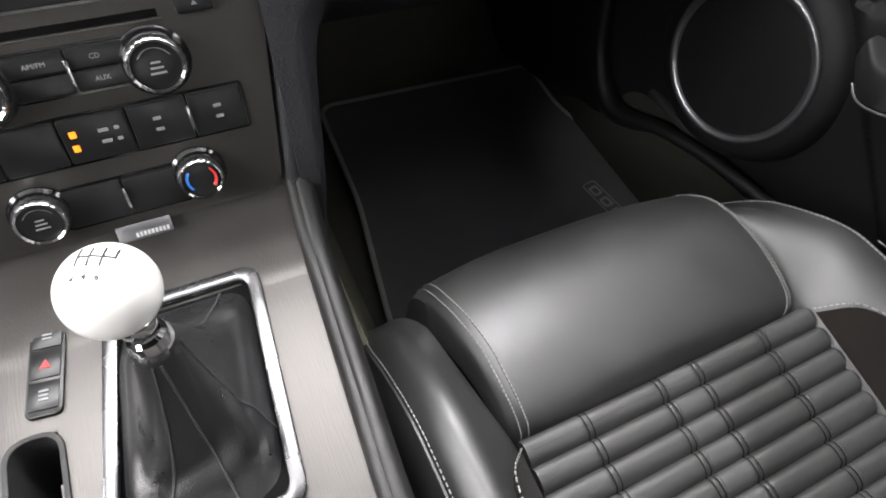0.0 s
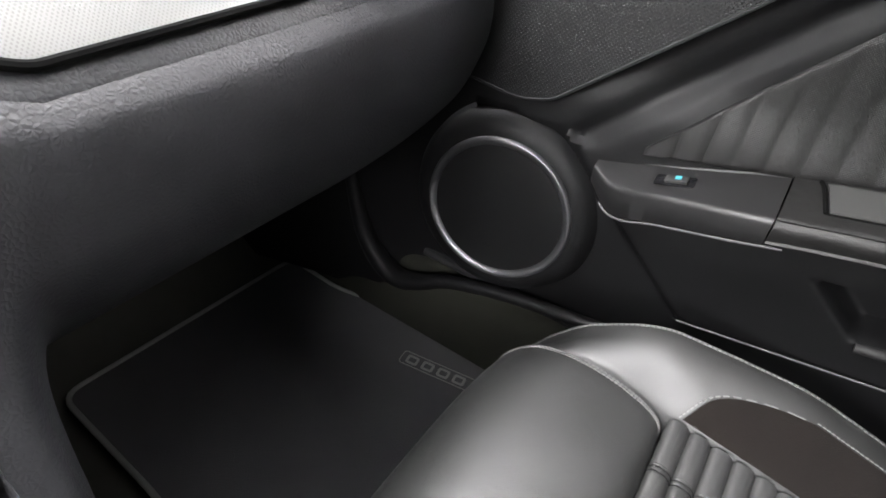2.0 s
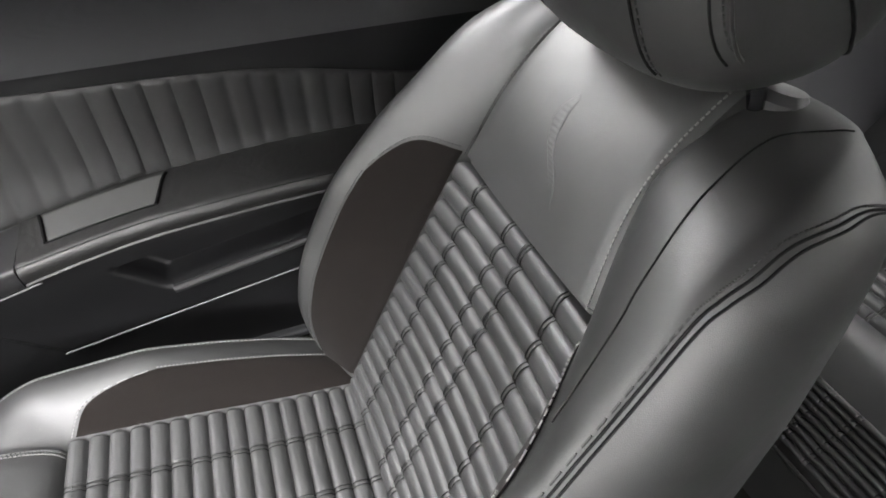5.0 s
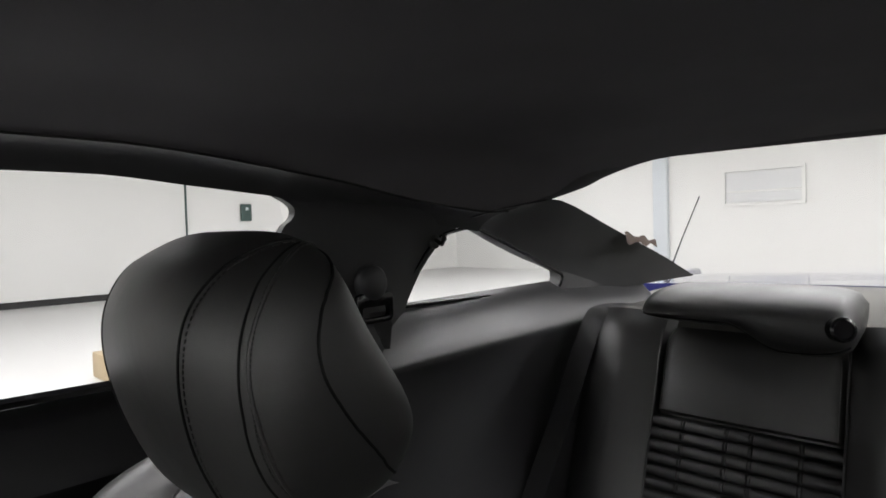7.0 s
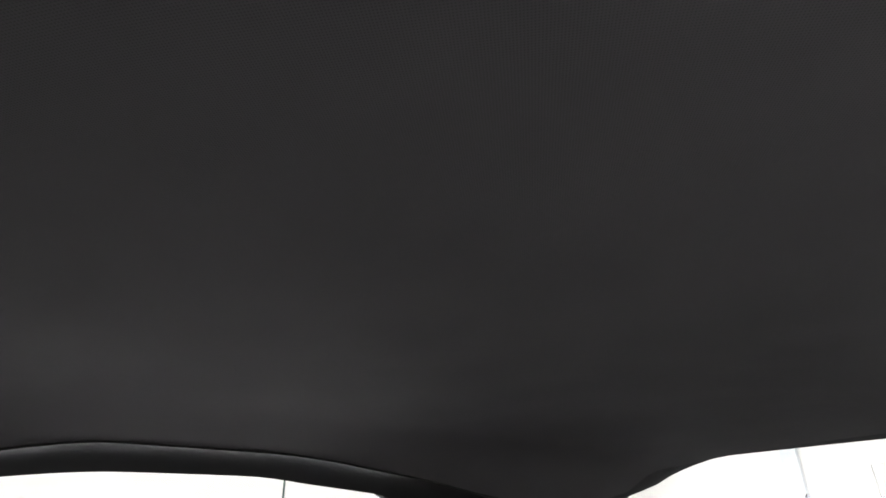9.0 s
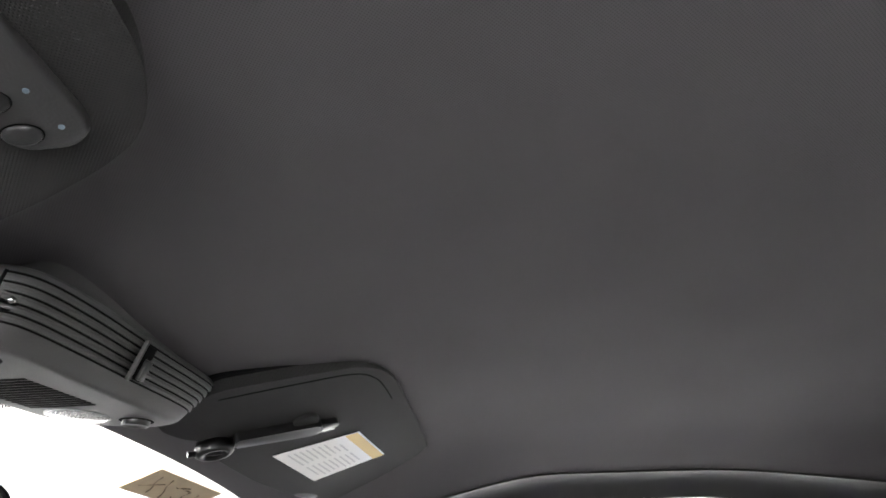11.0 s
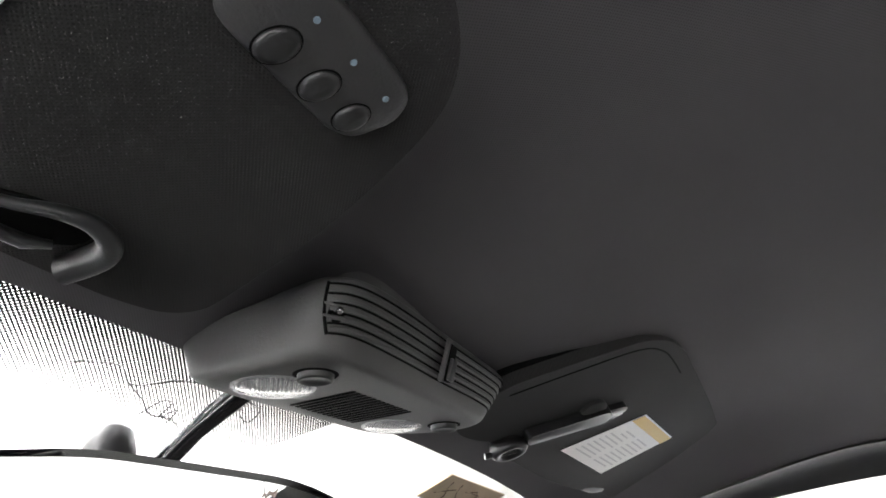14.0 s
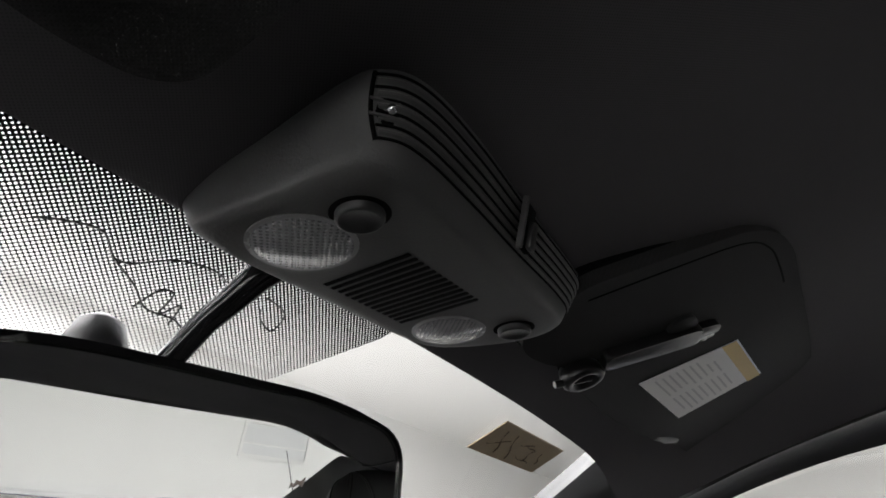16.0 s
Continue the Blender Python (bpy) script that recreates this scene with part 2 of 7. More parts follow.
PAINT = material("dark_blue_paint", (0.02, 0.022, 0.10), 0.2, metal=0.3, vary=0.05, coat=1.0)
WALL = material("white_workshop_wall", (0.80, 0.80, 0.78), 0.75, bump=0.1, scale=30, vary=0.03, vary_scale=1)
FLOOR = material("grey_workshop_floor", (0.62, 0.62, 0.61), 0.35, bump=0.05, scale=20, vary=0.08, vary_scale=2)
COLUMN = material("pale_blue_column", (0.64, 0.68, 0.71), 0.6, vary=0.04)
SWITCHBOX = material("dark_green_box", (0.05, 0.09, 0.08), 0.5, vary=0.1)


# ---- building helpers ----
def thing(name, loc, label, category, group="", kind=""):
    ob = new(name)
    ob.location = loc
    ob.empty_display_size = 0.02
    return tagged(ob, label, category, group, kind)


def finish(ob, bm, mat, sharp=40):
    bmesh.ops.recalc_face_normals(bm, faces=bm.faces)
    bm.to_mesh(ob.data)
    bm.free()
    ob.data.materials.append(mat)
    for p in ob.data.polygons:
        p.use_smooth = True
    ob.data.set_sharp_from_angle(angle=radians(sharp))
    return ob


def part(name, bm, mat, parent=None, label="", sharp=40, kind=""):
    if "stitching" in name:
        kind = "stuff"
    ob = new(name, bpy.data.meshes.new(name))
    finish(ob, bm, mat, sharp)
    if parent is not None:
        ob.parent = parent
        if parent.type == "EMPTY":
            ob.matrix_parent_inverse = Matrix.Translation(-parent.location)
    return tagged(ob, label, kind=kind)


def shell(fn, us, vs, off, close_u=False):
    """A closed slab: the sheet fn(u, v) and the same sheet moved by off, joined round the rim."""
    bm = bmesh.new()
    off = off if callable(off) else (lambda u, v, o=Vector(off): o)
    top = [[bm.verts.new(Vector(fn(u, v))) for v in vs] for u in us]
    low = [[bm.verts.new(Vector(fn(u, v)) + off(u, v)) for v in vs] for u in us]
    nu, nv = len(us), len(vs)
    for i in range(nu - 1):
        for j in range(nv - 1):
            bm.faces.new((top[i][j], top[i + 1][j], top[i + 1][j + 1], top[i][j + 1]))
            bm.faces.new((low[i][j + 1], low[i + 1][j + 1], low[i + 1][j], low[i][j]))
    for i in range(nu - 1):
        for j in (0, nv - 1):
            bm.faces.new((top[i][j], low[i][j], low[i + 1][j], top[i + 1][j]))
    for j in range(nv - 1):
        for i in (0, nu - 1):
            bm.faces.new((top[i][j], top[i][j + 1], low[i][j + 1], low[i][j]))
    return bm


def steps(a, b, n):
    return [a + (b - a) * i / n for i in range(n + 1)]


def spline(pts, t):
    """A smooth curve through the points, t from 0 to 1."""
    n = len(pts) - 1
    k = min(int(t * n), n - 1)
    f = t * n - k
    p = [Vector(pts[max(0, min(n, k + i))]) for i in (-1, 0, 1, 2)]
    return 0.5 * ((2 * p[1]) + (p[2] - p[0]) * f + (2 * p[0] - 5 * p[1] + 4 * p[2] - p[3]) * f ** 2 + (3 * p[1] - p[0] - 3 * p[2] + p[3]) * f ** 3)


def table(rows, x):
    """Smooth value at x from rows (x, value) in rising order, without overshoot."""
    if x <= rows[0][0]:
        return rows[0][1]
    if x >= rows[-1][0]:
        return rows[-1][1]
    k = max(i for i in range(len(rows) - 1) if rows[i][0] <= x)

    def slope(i):
        return (rows[i + 1][1] - rows[i][1]) / (rows[i + 1][0] - rows[i][0])

    def tangent(i):
        if i == 0:
            return slope(0)
        if i == len(rows) - 1:
            return slope(i - 1)
        p, q = slope(i - 1), slope(i)
        return 0.0 if p * q <= 0 else 2 * p * q / (p + q)
    (a, p), (b, q) = rows[k], rows[k + 1]
    h = b - a
    f = (x - a) / h
    return (p * (1 + 2 * f) * (1 - f) ** 2 + tangent(k) * h * f * (1 - f) ** 2 + q * f * f * (3 - 2 * f) - tangent(k + 1) * h * f * f * (1 - f))


def box(x0, x1, y0, y1, z0, z1, r=0.004, seg=2, m=None):
    bm = bmesh.new()
    bmesh.ops.create_cube(bm, size=1)
    for v in bm.verts:
        v.co = Vector(((x0 + x1) / 2 + v.co.x * (x1 - x0), (y0 + y1) / 2 + v.co.y * (y1 - y0), (z0 + z1) / 2 + v.co.z * (z1 - z0)))
    if r:
        bmesh.ops.bevel(bm, geom=bm.edges[:], offset=r, segments=seg, affect="EDGES", profile=0.5)
    if m is not None:
        bm.transform(m)
    return bm


def rounded(pts, r, n=5):
    """The outline pts with its corners rounded by r."""
    out = []
    k = len(pts)
    for i in range(k):
        p, a, b = Vector(pts[i]), Vector(pts[i - 1]), Vector(pts[(i + 1) % k])
        d0, d1 = (a - p), (b - p)
        q = min(r, d0.length * 0.48, d1.length * 0.48)
        s, e = p + d0.normalized() * q, p + d1.normalized() * q
        for j in range(n + 1):
            f = j / n
            out.append((1 - f) ** 2 * s + 2 * f * (1 - f) * p + f * f * e)
    return out


def prism(pts, depth, m=None, bevel=0.0, seg=2):
    """The flat outline pts (x, y), from z = 0 to depth, with its upper rim bevelled."""
    bm = bmesh.new()
    low = [bm.verts.new((p[0], p[1], 0)) for p in pts]
    top = [bm.verts.new((p[0], p[1], depth)) for p in pts]
    n = len(pts)
    for i in range(n):
        bm.faces.new((low[i], low[(i + 1) % n], top[(i + 1) % n], top[i]))
    cap = bm.faces.new(top)
    bm.faces.new(list(reversed(low)))
    if bevel:
        bmesh.ops.bevel(bm, geom=list(cap.edges), offset=bevel, segments=seg, affect="EDGES", profile=0.5)
    if m is not None:
        bm.transform(m)
    return bm


def ring(outer, inner, depth, m=None, bevel=0.0):
    """A flat frame between two outlines with as many points each."""
    bm = bmesh.new()
    n = len(outer)
    rows = [[bm.verts.new((p[0], p[1], z)) for p in o] for o, z in ((outer, 0), (outer, depth), (inner, depth), (inner, 0))]
    for a in range(4):
        for i in range(n):
            bm.faces.new((rows[a][i], rows[a][(i + 1) % n], rows[(a + 1) % 4][(i + 1) % n], rows[(a + 1) % 4][i]))
    if bevel:
        edges = [e for e in bm.edges if all(abs(v.co.z - depth) < 1e-6 for v in e.verts) and (
            (e.verts[0] in rows[1] and e.verts[1] in rows[1]) or (e.verts[0] in rows[2] and e.verts[1] in rows[2]))]
        bmesh.ops.bevel(bm, geom=edges, offset=bevel, segments=2, affect="EDGES", profile=0.5)
    if m is not None:
        bm.transform(m)
    return bm


def lathe(profile, m=None, n=40):
    """A body of rotation round z from (radius, z) rows."""
    bm = bmesh.new()
    rows = [[bm.verts.new((max(r, 1e-5) * math.cos(2 * math.pi * i / n), max(r, 1e-5) * math.sin(2 * math.pi * i / n), z)) for i in range(n)] for r, z in profile]
    for a, b in zip(rows, rows[1:]):
        for i in range(n):
            bm.faces.new((a[i], a[(i + 1) % n], b[(i + 1) % n], b[i]))
    bm.faces.new(rows[0][::-1])
    bm.faces.new(rows[-1])
    if m is not None:
        bm.transform(m)
    return bm


def tube(points, r, n=8, bm=None, flat=1.0):
    """A round rod along the points."""
    bm = bmesh.new() if bm is None else bm
    pts = [Vector(p) for p in points]
    rows = []
    side = None
    for i, p in enumerate(pts):
        d = (pts[min(i + 1, len(pts) - 1)] - pts[max(i - 1, 0)]).normalized()
        if side is None:
            side = d.orthogonal().normalized()
        side = (side - d * side.dot(d)).normalized()
        up = d.cross(side)
        rr = r[i] if isinstance(r, (list, tuple)) else r
        rows.append([bm.verts.new(p + (side * math.cos(2 * math.pi * k / n) + up * flat * math.sin(2 * math.pi * k / n)) * rr) for k in range(n)])
    for a, b in zip(rows, rows[1:]):
        for k in range(n):
            bm.faces.new((a[k], a[(k + 1) % n], b[(k + 1) % n], b[k]))
    bm.faces.new(rows[0][::-1])
    bm.faces.new(rows[-1])
    return bm


def stitches(curve, count, length, r, bm=None, side=None, gap=0.0):
    """Short thread stitches along curve(t); side(t) gives a sideways shift for a second row."""
    bm = bmesh.new() if bm is None else bm
    for i in range(count):
        t0, t1 = (i + 0.18) / count, (i + 0.82) / count
        a, b = Vector(curve(t0)), Vector(curve(t1))
        if side is not None:
            a, b = a + Vector(side(t0)) * gap, b + Vector(side(t1)) * gap
        d = (b - a)
        if d.length < 1e-6:
            continue
        d.normalize()
        s = d.orthogonal().normalized()
        u = d.cross(s)
        rows = [[bm.verts.new(p + (s * math.cos(k * math.pi / 2) + u * math.sin(k * math.pi / 2)) * r) for k in range(4)] for p in (a, b)]
        for k in range(4):
            bm.faces.new((rows[0][k], rows[0][(k + 1) % 4], rows[1][(k + 1) % 4], rows[1][k]))
        bm.faces.new(rows[0][::-1])
        bm.faces.new(rows[1])
    return bm


def on_plane(origin, xdir, ydir):
    """A frame with its x and y along the given ways."""
    x = Vector(xdir).normalized()
    y = Vector(ydir)
    y = (y - x * y.dot(x)).normalized()
    z = x.cross(y)
    return Matrix((( x.x, y.x, z.x, origin[0]), (x.y, y.y, z.y, origin[1]), (x.z, y.z, z.z, origin[2]), (0, 0, 0, 1)))


def words(text, size, m, mat, parent, name="lettering", depth=0.0002, centre=True):
    """Flat lettering in Blender's own font, as a mesh."""
    cu = bpy.data.curves.new("words", "FONT")
    cu.body, cu.size, cu.extrude = text, size, depth
    cu.align_x = "CENTER" if centre else "LEFT"
    cu.align_y = "CENTER"
    cu.resolution_u = 2
    tmp = new("words", cu)
    me = bpy.data.meshes.new_from_object(tmp.evaluated_get(bpy.context.evaluated_depsgraph_get()))
    bpy.data.objects.remove(tmp)
    bm = bmesh.new()
    bm.from_mesh(me)
    bm.transform(m)
    return part(name, bm, mat, parent)

# ---- the workshop round the car ----
def flat_box(name, x0, x1, y0, y1, z0, z1, mat, label, category):
    return tagged(part(name, box(x0, x1, y0, y1, z0, z1, r=0), mat), label, category, kind="structure")


flat_box("ground", -11, 13, -14.2, 5.5, -0.2, 0.0, FLOOR, "pale grey sealed concrete workshop floor", "floor")
flat_box("wall_east", 12.8, 13.0, -14.2, 5.5, 0, 3.5, WALL, "white painted workshop wall", "wall")
flat_box("wall_west", -8.2, -8.0, -14.2, 5.5, 0, 3.5, WALL, "white painted workshop wall", "wall")
flat_box("wall_south", -11, 12.8, -14.2, -14, 0, 3.5, WALL, "white painted workshop wall", "wall")
flat_box("wall_north", -11, 12.8, 5.3, 5.5, 0, 3.5, WALL, "white painted workshop wall", "wall")
flat_box("ceiling", -11.2, 13, -14.2, 5.5, 3.5, 3.7, WALL, "white workshop ceiling", "ceiling")
flat_box("baseboard", 12.71, 12.738, -5.2, 5.3, 0.0, 0.12, MATT, "dark skirting strip along the workshop wall", "baseboard")
tagged(part("column", box(5.75, 6.1, -14.0, -13.86, 0, 3.5, 0.01), COLUMN), "pale blue square steel column against the white wall", "column")
gate = thing("sliding_door", (12.7, -2.0, 0), "large white sliding workshop door with dark edge seam", "door")
part("leaf", box(12.74, 12.8, -5.2, 3.5, 0.05, 3.2, 0.01), WALL, gate)
part("seam", box(12.72, 12.745, -5.24, -5.2, 0.05, 3.2, 0.005), SWITCHBOX, gate, "dark vertical edge strip")
wbox = thing("switch_box", (12.75, -6.6, 1.7), "small dark green wall switch box", "switch box")
part("housing", box(12.7, 12.8, -6.75, -6.5, 1.55, 1.95, 0.02), SWITCHBOX, wbox)
part("button", box(12.68, 12.705, -6.66, -6.59, 1.8, 1.87, 0.01), COLUMN, wbox, "pale grey button")
vent = thing("window_1", (3.7, -13.98, 2.2), "white framed high window in the workshop wall", "window", kind="structure")
part("window_frame", ring(rounded([(-0.83, -0.42), (0.83, -0.42), (0.83, 0.42), (-0.83, 0.42)], 0.03),
                          rounded([(-0.76, -0.35), (0.76, -0.35), (0.76, 0.35), (-0.76, 0.35)], 0.02), 0.06, on_plane((3.68, -13.99, 1.98), (-1, 0, 0), (0, 0, 1))), WALL, vent)
part("pane", box(2.93, 4.43, -13.99, -13.975, 1.64, 2.32, 0), PANE, vent, "pale translucent pane")
part("mullion", box(2.93, 4.43, -13.985, -13.95, 1.86, 1.90, 0.004), WALL, vent)


# made-up block, stands in for a small tan mark low on the door window
tan_block = thing("tan_mark_block", (5.4, -1.6, 0), "tan block on the floor standing in for a tan mark at the window's edge", "box")
part("tan_block", box(5.15, 5.65, -1.85, -1.4, 0, 0.22, 0.012), TAN, tan_block)
part("tape", box(5.14, 5.66, -1.66, -1.59, 0.218, 0.223, 0), PAPER, tan_block, "pale strip across the tan block")


# ---- car shell: floor, walls of the cabin, roof ----
SIDE = [(0.25, 0.735), (0.62, 0.73), (1.02, 0.665), (1.27, 0.545)]       # half width of the cabin by height


def half(z):
    return table(SIDE, z)


def carpet_floor():
    def fn(u, v):
        y = v
        z = 0.262 + (max(0, y - 1.16) * 1.5)
        z += 0.02 * max(0, abs(u) - 0.70) / 0.05
        return (u, y, z)
    return shell(fn, steps(-0.76, 0.76, 24), steps(-1.0, 1.42, 40), (0, 0, -0.04))


tagged(part("floor", carpet_floor(), CARPET), "black carpeted car floor rising at the toe board", "floor", kind="structure")
tagged(part("wall_front", box(-0.76, 0.76, 1.30, 1.34, 0.2, 0.92, 0.004), CARPET), "black carpeted bulkhead behind the dashboard", "bulkhead", kind="structure")
tagged(part("wall_rear", box(-0.76, 0.76, -1.10, -1.06, 0.2, 0.985, 0.004), CARPET), "black rear bulkhead behind the rear seat", "bulkhead", kind="structure")


def roof_z(x, y):
    z = 1.318 - 0.030 * (abs(x) / 0.5) ** 3.2
    z -= 0.29 * (math.sqrt((y - 0.25) ** 2 + 0.0016) + y - 0.25) / 2
    z -= 0.10 * max(0, -y - 0.35) ** 1.6
    return z


RAIL = [(-0.95, 1.25), (-0.78, 1.240), (-0.61, 1.208), (-0.45, 1.222), (-0.28, 1.248), (-0.04, 1.270), (0.12, 1.270), (0.30, 1.238), (0.53, 1.165)]


def headliner():
    def edge(y):
        return 0.512 - 0.02 * max(0, (y - 0.3)) / 0.2

    def fn(u, v):
        x = edge(v) * u
        z = roof_z(x, v)
        k = max(0.0, (abs(u) - 0.80) / 0.20)
        z = z * (1 - k ** 2) + (table(RAIL, v) + 0.002) * k ** 2
        return (x, v, z)
    return shell(fn, steps(-1, 1, 48), steps(-0.775, 0.503, 50), (0, 0, 0.012))


tagged(part("ceiling", headliner(), HEADLINER), "charcoal woven fabric car headliner", "headliner", kind="structure")
roof = thing("car_body", (0, 0, 0.2), "dark blue painted coupe body with closed roof skin", "car body", kind="structure")


def roof_skin():
    def fn(u, v):
        return (0.60 * u, v, roof_z(0.5 * u, v) + 0.055 - 0.05 * abs(u) ** 4)
    return shell(fn, steps(-1, 1, 20), steps(-0.85, 0.500, 20), (0, 0, 0.02))


part("roof_skin", roof_skin(), PAINT, roof)


def deck():
    def fn(u, v):
        return (0.78 * u, v, 1.020 - 0.02 * u * u - 0.10 * max(0, -v - 1.9) ** 2)
    return shell(fn, steps(-1, 1, 12), steps(-2.5, -1.62, 10), (0, 0, -0.03))


part("boot_lid", deck(), PAINT, roof, "dark blue painted boot lid")


def bonnet():
    def fn(u, v):
        return (0.78 * u, v, 0.93 - 0.04 * u * u - 0.06 * (v - 1.2))
    return shell(fn, steps(-1, 1, 12), steps(1.22, 2.4, 10), (0, 0, -0.03))


part("bonnet", bonnet(), PAINT, roof)
part("outer_door", box(0.83, 0.87, -0.55, 1.2, 0.3, 0.98, 0.02), PAINT, roof)
part("rear_wing", box(0.83, 0.87, -2.4, -0.56, 0.3, 1.0, 0.02), PAINT, roof)
part("rear_wing", box(-0.87, -0.83, -2.4, -0.56, 0.3, 1.0, 0.02), PAINT, roof)

# side trims of the cabin: roof rail, pillars, quarter panels (passenger side x > 0, driver side mirrored)
WIN_TOP = [(0.70, 1.06), (0.55, 1.135), (0.40, 1.20), (0.25, 1.232), (0.10, 1.246), (-0.05, 1.247), (-0.15, 1.239), (-0.262, 1.229)]


def win_top(y):
    return table(sorted(WIN_TOP), y)


def glass_x(z):
    return 0.605 - 0.16 * (z - 1.03)


def mirrored(bm, side):
    if side < 0:
        bm.transform(Matrix.Diagonal((-1, 1, 1, 1)))
    return bm


def rail_trim(side):
    def fn(u, v):
        y = v
        a = Vector((0.508, y, table(RAIL, y)))
        if y > -0.262:
            b = Vector((glass_x(win_top(y)) - 0.004, y, win_top(y)))
        else:
            b = Vector((0.575, y, 1.229 + (y + 0.262) * 0.13))
        m = (a + b) / 2 + Vector((0.006, 0, 0.016))
        return (1 - u) ** 2 * a + 2 * u * (1 - u) * m + u * u * b
    return mirrored(shell(fn, steps(0, 1, 8), steps(-0.64, 0.62, 48), (0.02, 0, 0.03)), side)


def patch(side, front, rear, bulge, thick, n=16, m=10):
    """A trim panel between two edge lines, front and rear, bulged towards the cabin."""
    def fn(u, v):
        p = spline(front, v) * (1 - u) + spline(rear, v) * u
        p.x -= bulge * math.sin(math.pi * u)
        return p
    return mirrored(shell(fn, steps(0, 1, m), steps(0, 1, n), (thick, 0, 0)), side)


for side, tag in ((1, "passenger"), (-1, "driver")):
    tagged(part("trim", rail_trim(side), MATT), "black plastic roof rail trim above the door window", "roof rail trim", kind="structure")
    tagged(part("trim", patch(side, [(0.592, -0.335, 0.88), (0.596, -0.31, 0.99), (0.592, -0.272, 1.13), (0.590, -0.271, 1.185), (0.588, -0.289, 1.205), (0.585, -0.286, 1.220), (0.582, -0.262, 1.232)],
                              [(0.562, -0.425, 0.86), (0.570, -0.440, 0.96), (0.602, -0.482, 1.040), (0.606, -0.525, 1.110), (0.604, -0.580, 1.166), (0.580, -0.63, 1.205)], 0.030, 0.014), MATT),
           "matt black centre pillar trim behind the door", "pillar trim", kind="structure")
    # rear pillar between quarter window and rear glass
    tagged(part("trim", patch(side, [(0.605, -0.58, 1.188), (0.607, -0.66, 1.190), (0.610, -0.75, 1.158), (0.614, -0.85, 1.124), (0.612, -0.96, 1.088), (0.610, -1.08, 1.03)],
                              [(0.500, -0.60, 1.212), (0.497, -0.72, 1.228), (0.499, -0.800, 1.228), (0.500, -0.998, 1.172), (0.500, -1.22, 1.110), (0.505, -1.42, 1.049)], -0.005, 0.03), PILLAR),
           "matt black rear pillar trim beside the rear window", "pillar trim", kind="structure")
    tagged(part("trim", patch(side, [(0.612, -0.955, 1.09), (0.612, -0.958, 1.075), (0.612, -0.95, 1.05), (0.60, -0.96, 1.035)],
                              [(0.56, -1.30, 1.06), (0.57, -1.28, 1.05), (0.58, -1.26, 1.03), (0.58, -1.24, 1.02)], 0.0, 0.03), PILLAR),
           "matt black trim behind the quarter window", "pillar trim", kind="structure")

    def quarter(u, v, s=side):
        # from the window down: a ledge, a rounded crease and a deep side
        prof = [(0.624, 1.050), (0.606, 1.046), (0.585, 1.035), (0.565, 1.016), (0.552, 0.997), (0.550, 0.984), (0.566, 0.955), (0.585, 0.90), (0.595, 0.80), (0.59, 0.70), (0.57, 0.62), (0.50, 0.585), (0.48, 0.50)]
        p = spline([(a, 0, b) for a, b in prof], u)
        y = v
        z = p.z - 0.02 * (y + 0.5) * 0.3 + 0.018 * max(0, 1 - u * 4) * (1 if y > -0.95 else 0)
        return (s * p.x, y, z)
    tagged(part("wall_quarter", shell(quarter, steps(0, 1, 40), steps(-1.28, -0.40, 30), (side * 0.05, 0, -0.01)), QUARTER),
           "black grained quarter panel beside the rear seat", "quarter panel", kind="structure")
    qw = thing("window_2" if side > 0 else "window_3", (side * 0.62, -0.72, 1.06), "triangular fixed quarter window with black seal", "window", kind="structure")
    Q = [(-0.460, 1.066), (-0.945, 1.052), (-0.957, 1.082), (-0.645, 1.190), (-0.560, 1.175)]
    bm = bmesh.new()
    vs = [bm.verts.new((side * (glass_x(z) + 0.012), y, z)) for y, z in Q]
    bm.faces.new(vs)
    pane = part("pane", bm, GLASS, qw, "clear quarter glass")
    pane.visible_shadow = False
    part("window_frame", tube([(side * (glass_x(z) + 0.01), y, z) for y, z in [tuple(p) for p in rounded(Q, 0.03, 6)] + [tuple(rounded(Q, 0.03, 6)[0])]], 0.0032, 6), GLOSS, qw, "thin black rubber seal")

# side wall of the cabin below the windows, behind the trims
for side in (1, -1):
    if side > 0:
        tagged(part("wall_side", box(0.745, 0.78, -1.28, 1.30, 0.22, 0.99, 0.004), MATT), "black inner body side of the car", "car side", kind="structure")
    else:
        tagged(part("wall_side", box(-0.78, -0.745, -1.28, 1.30, 0.22, 1.0, 0.004), MATT), "black inner body side of the car", "car side", kind="structure")

# door window glass and its seal
dw = thing("window_4", (0.61, 0.2, 1.03), "passenger door window with black rubber seal", "window", kind="structure")
bm = bmesh.new()
out = [(-0.30, 1.022), (-0.278, 1.18)] + [(y, z) for y, z in reversed(WIN_TOP)] + [(0.74, 1.03)]
bm.faces.new([bm.verts.new((glass_x(z) + 0.006, y, z)) for y, z in out])
p_ = part("pane", bm, GLASS, dw)
p_.visible_shadow = False
part("window_seal", tube([(0.612, y, 1.026 + 0.012 * min(1, max(0, y + 0.3)) - 0.0) for y in steps(-0.33, 0.76, 20)], 0.006, 6, flat=1.0), GLOSS, dw, "black rubber waist seal")

# windscreen, its header and the dotted band
def screen_z(x, y):
    return 1.243 - 0.50 * (y - 0.50) - 0.05 * max(0, abs(x) - 0.42) ** 1.2


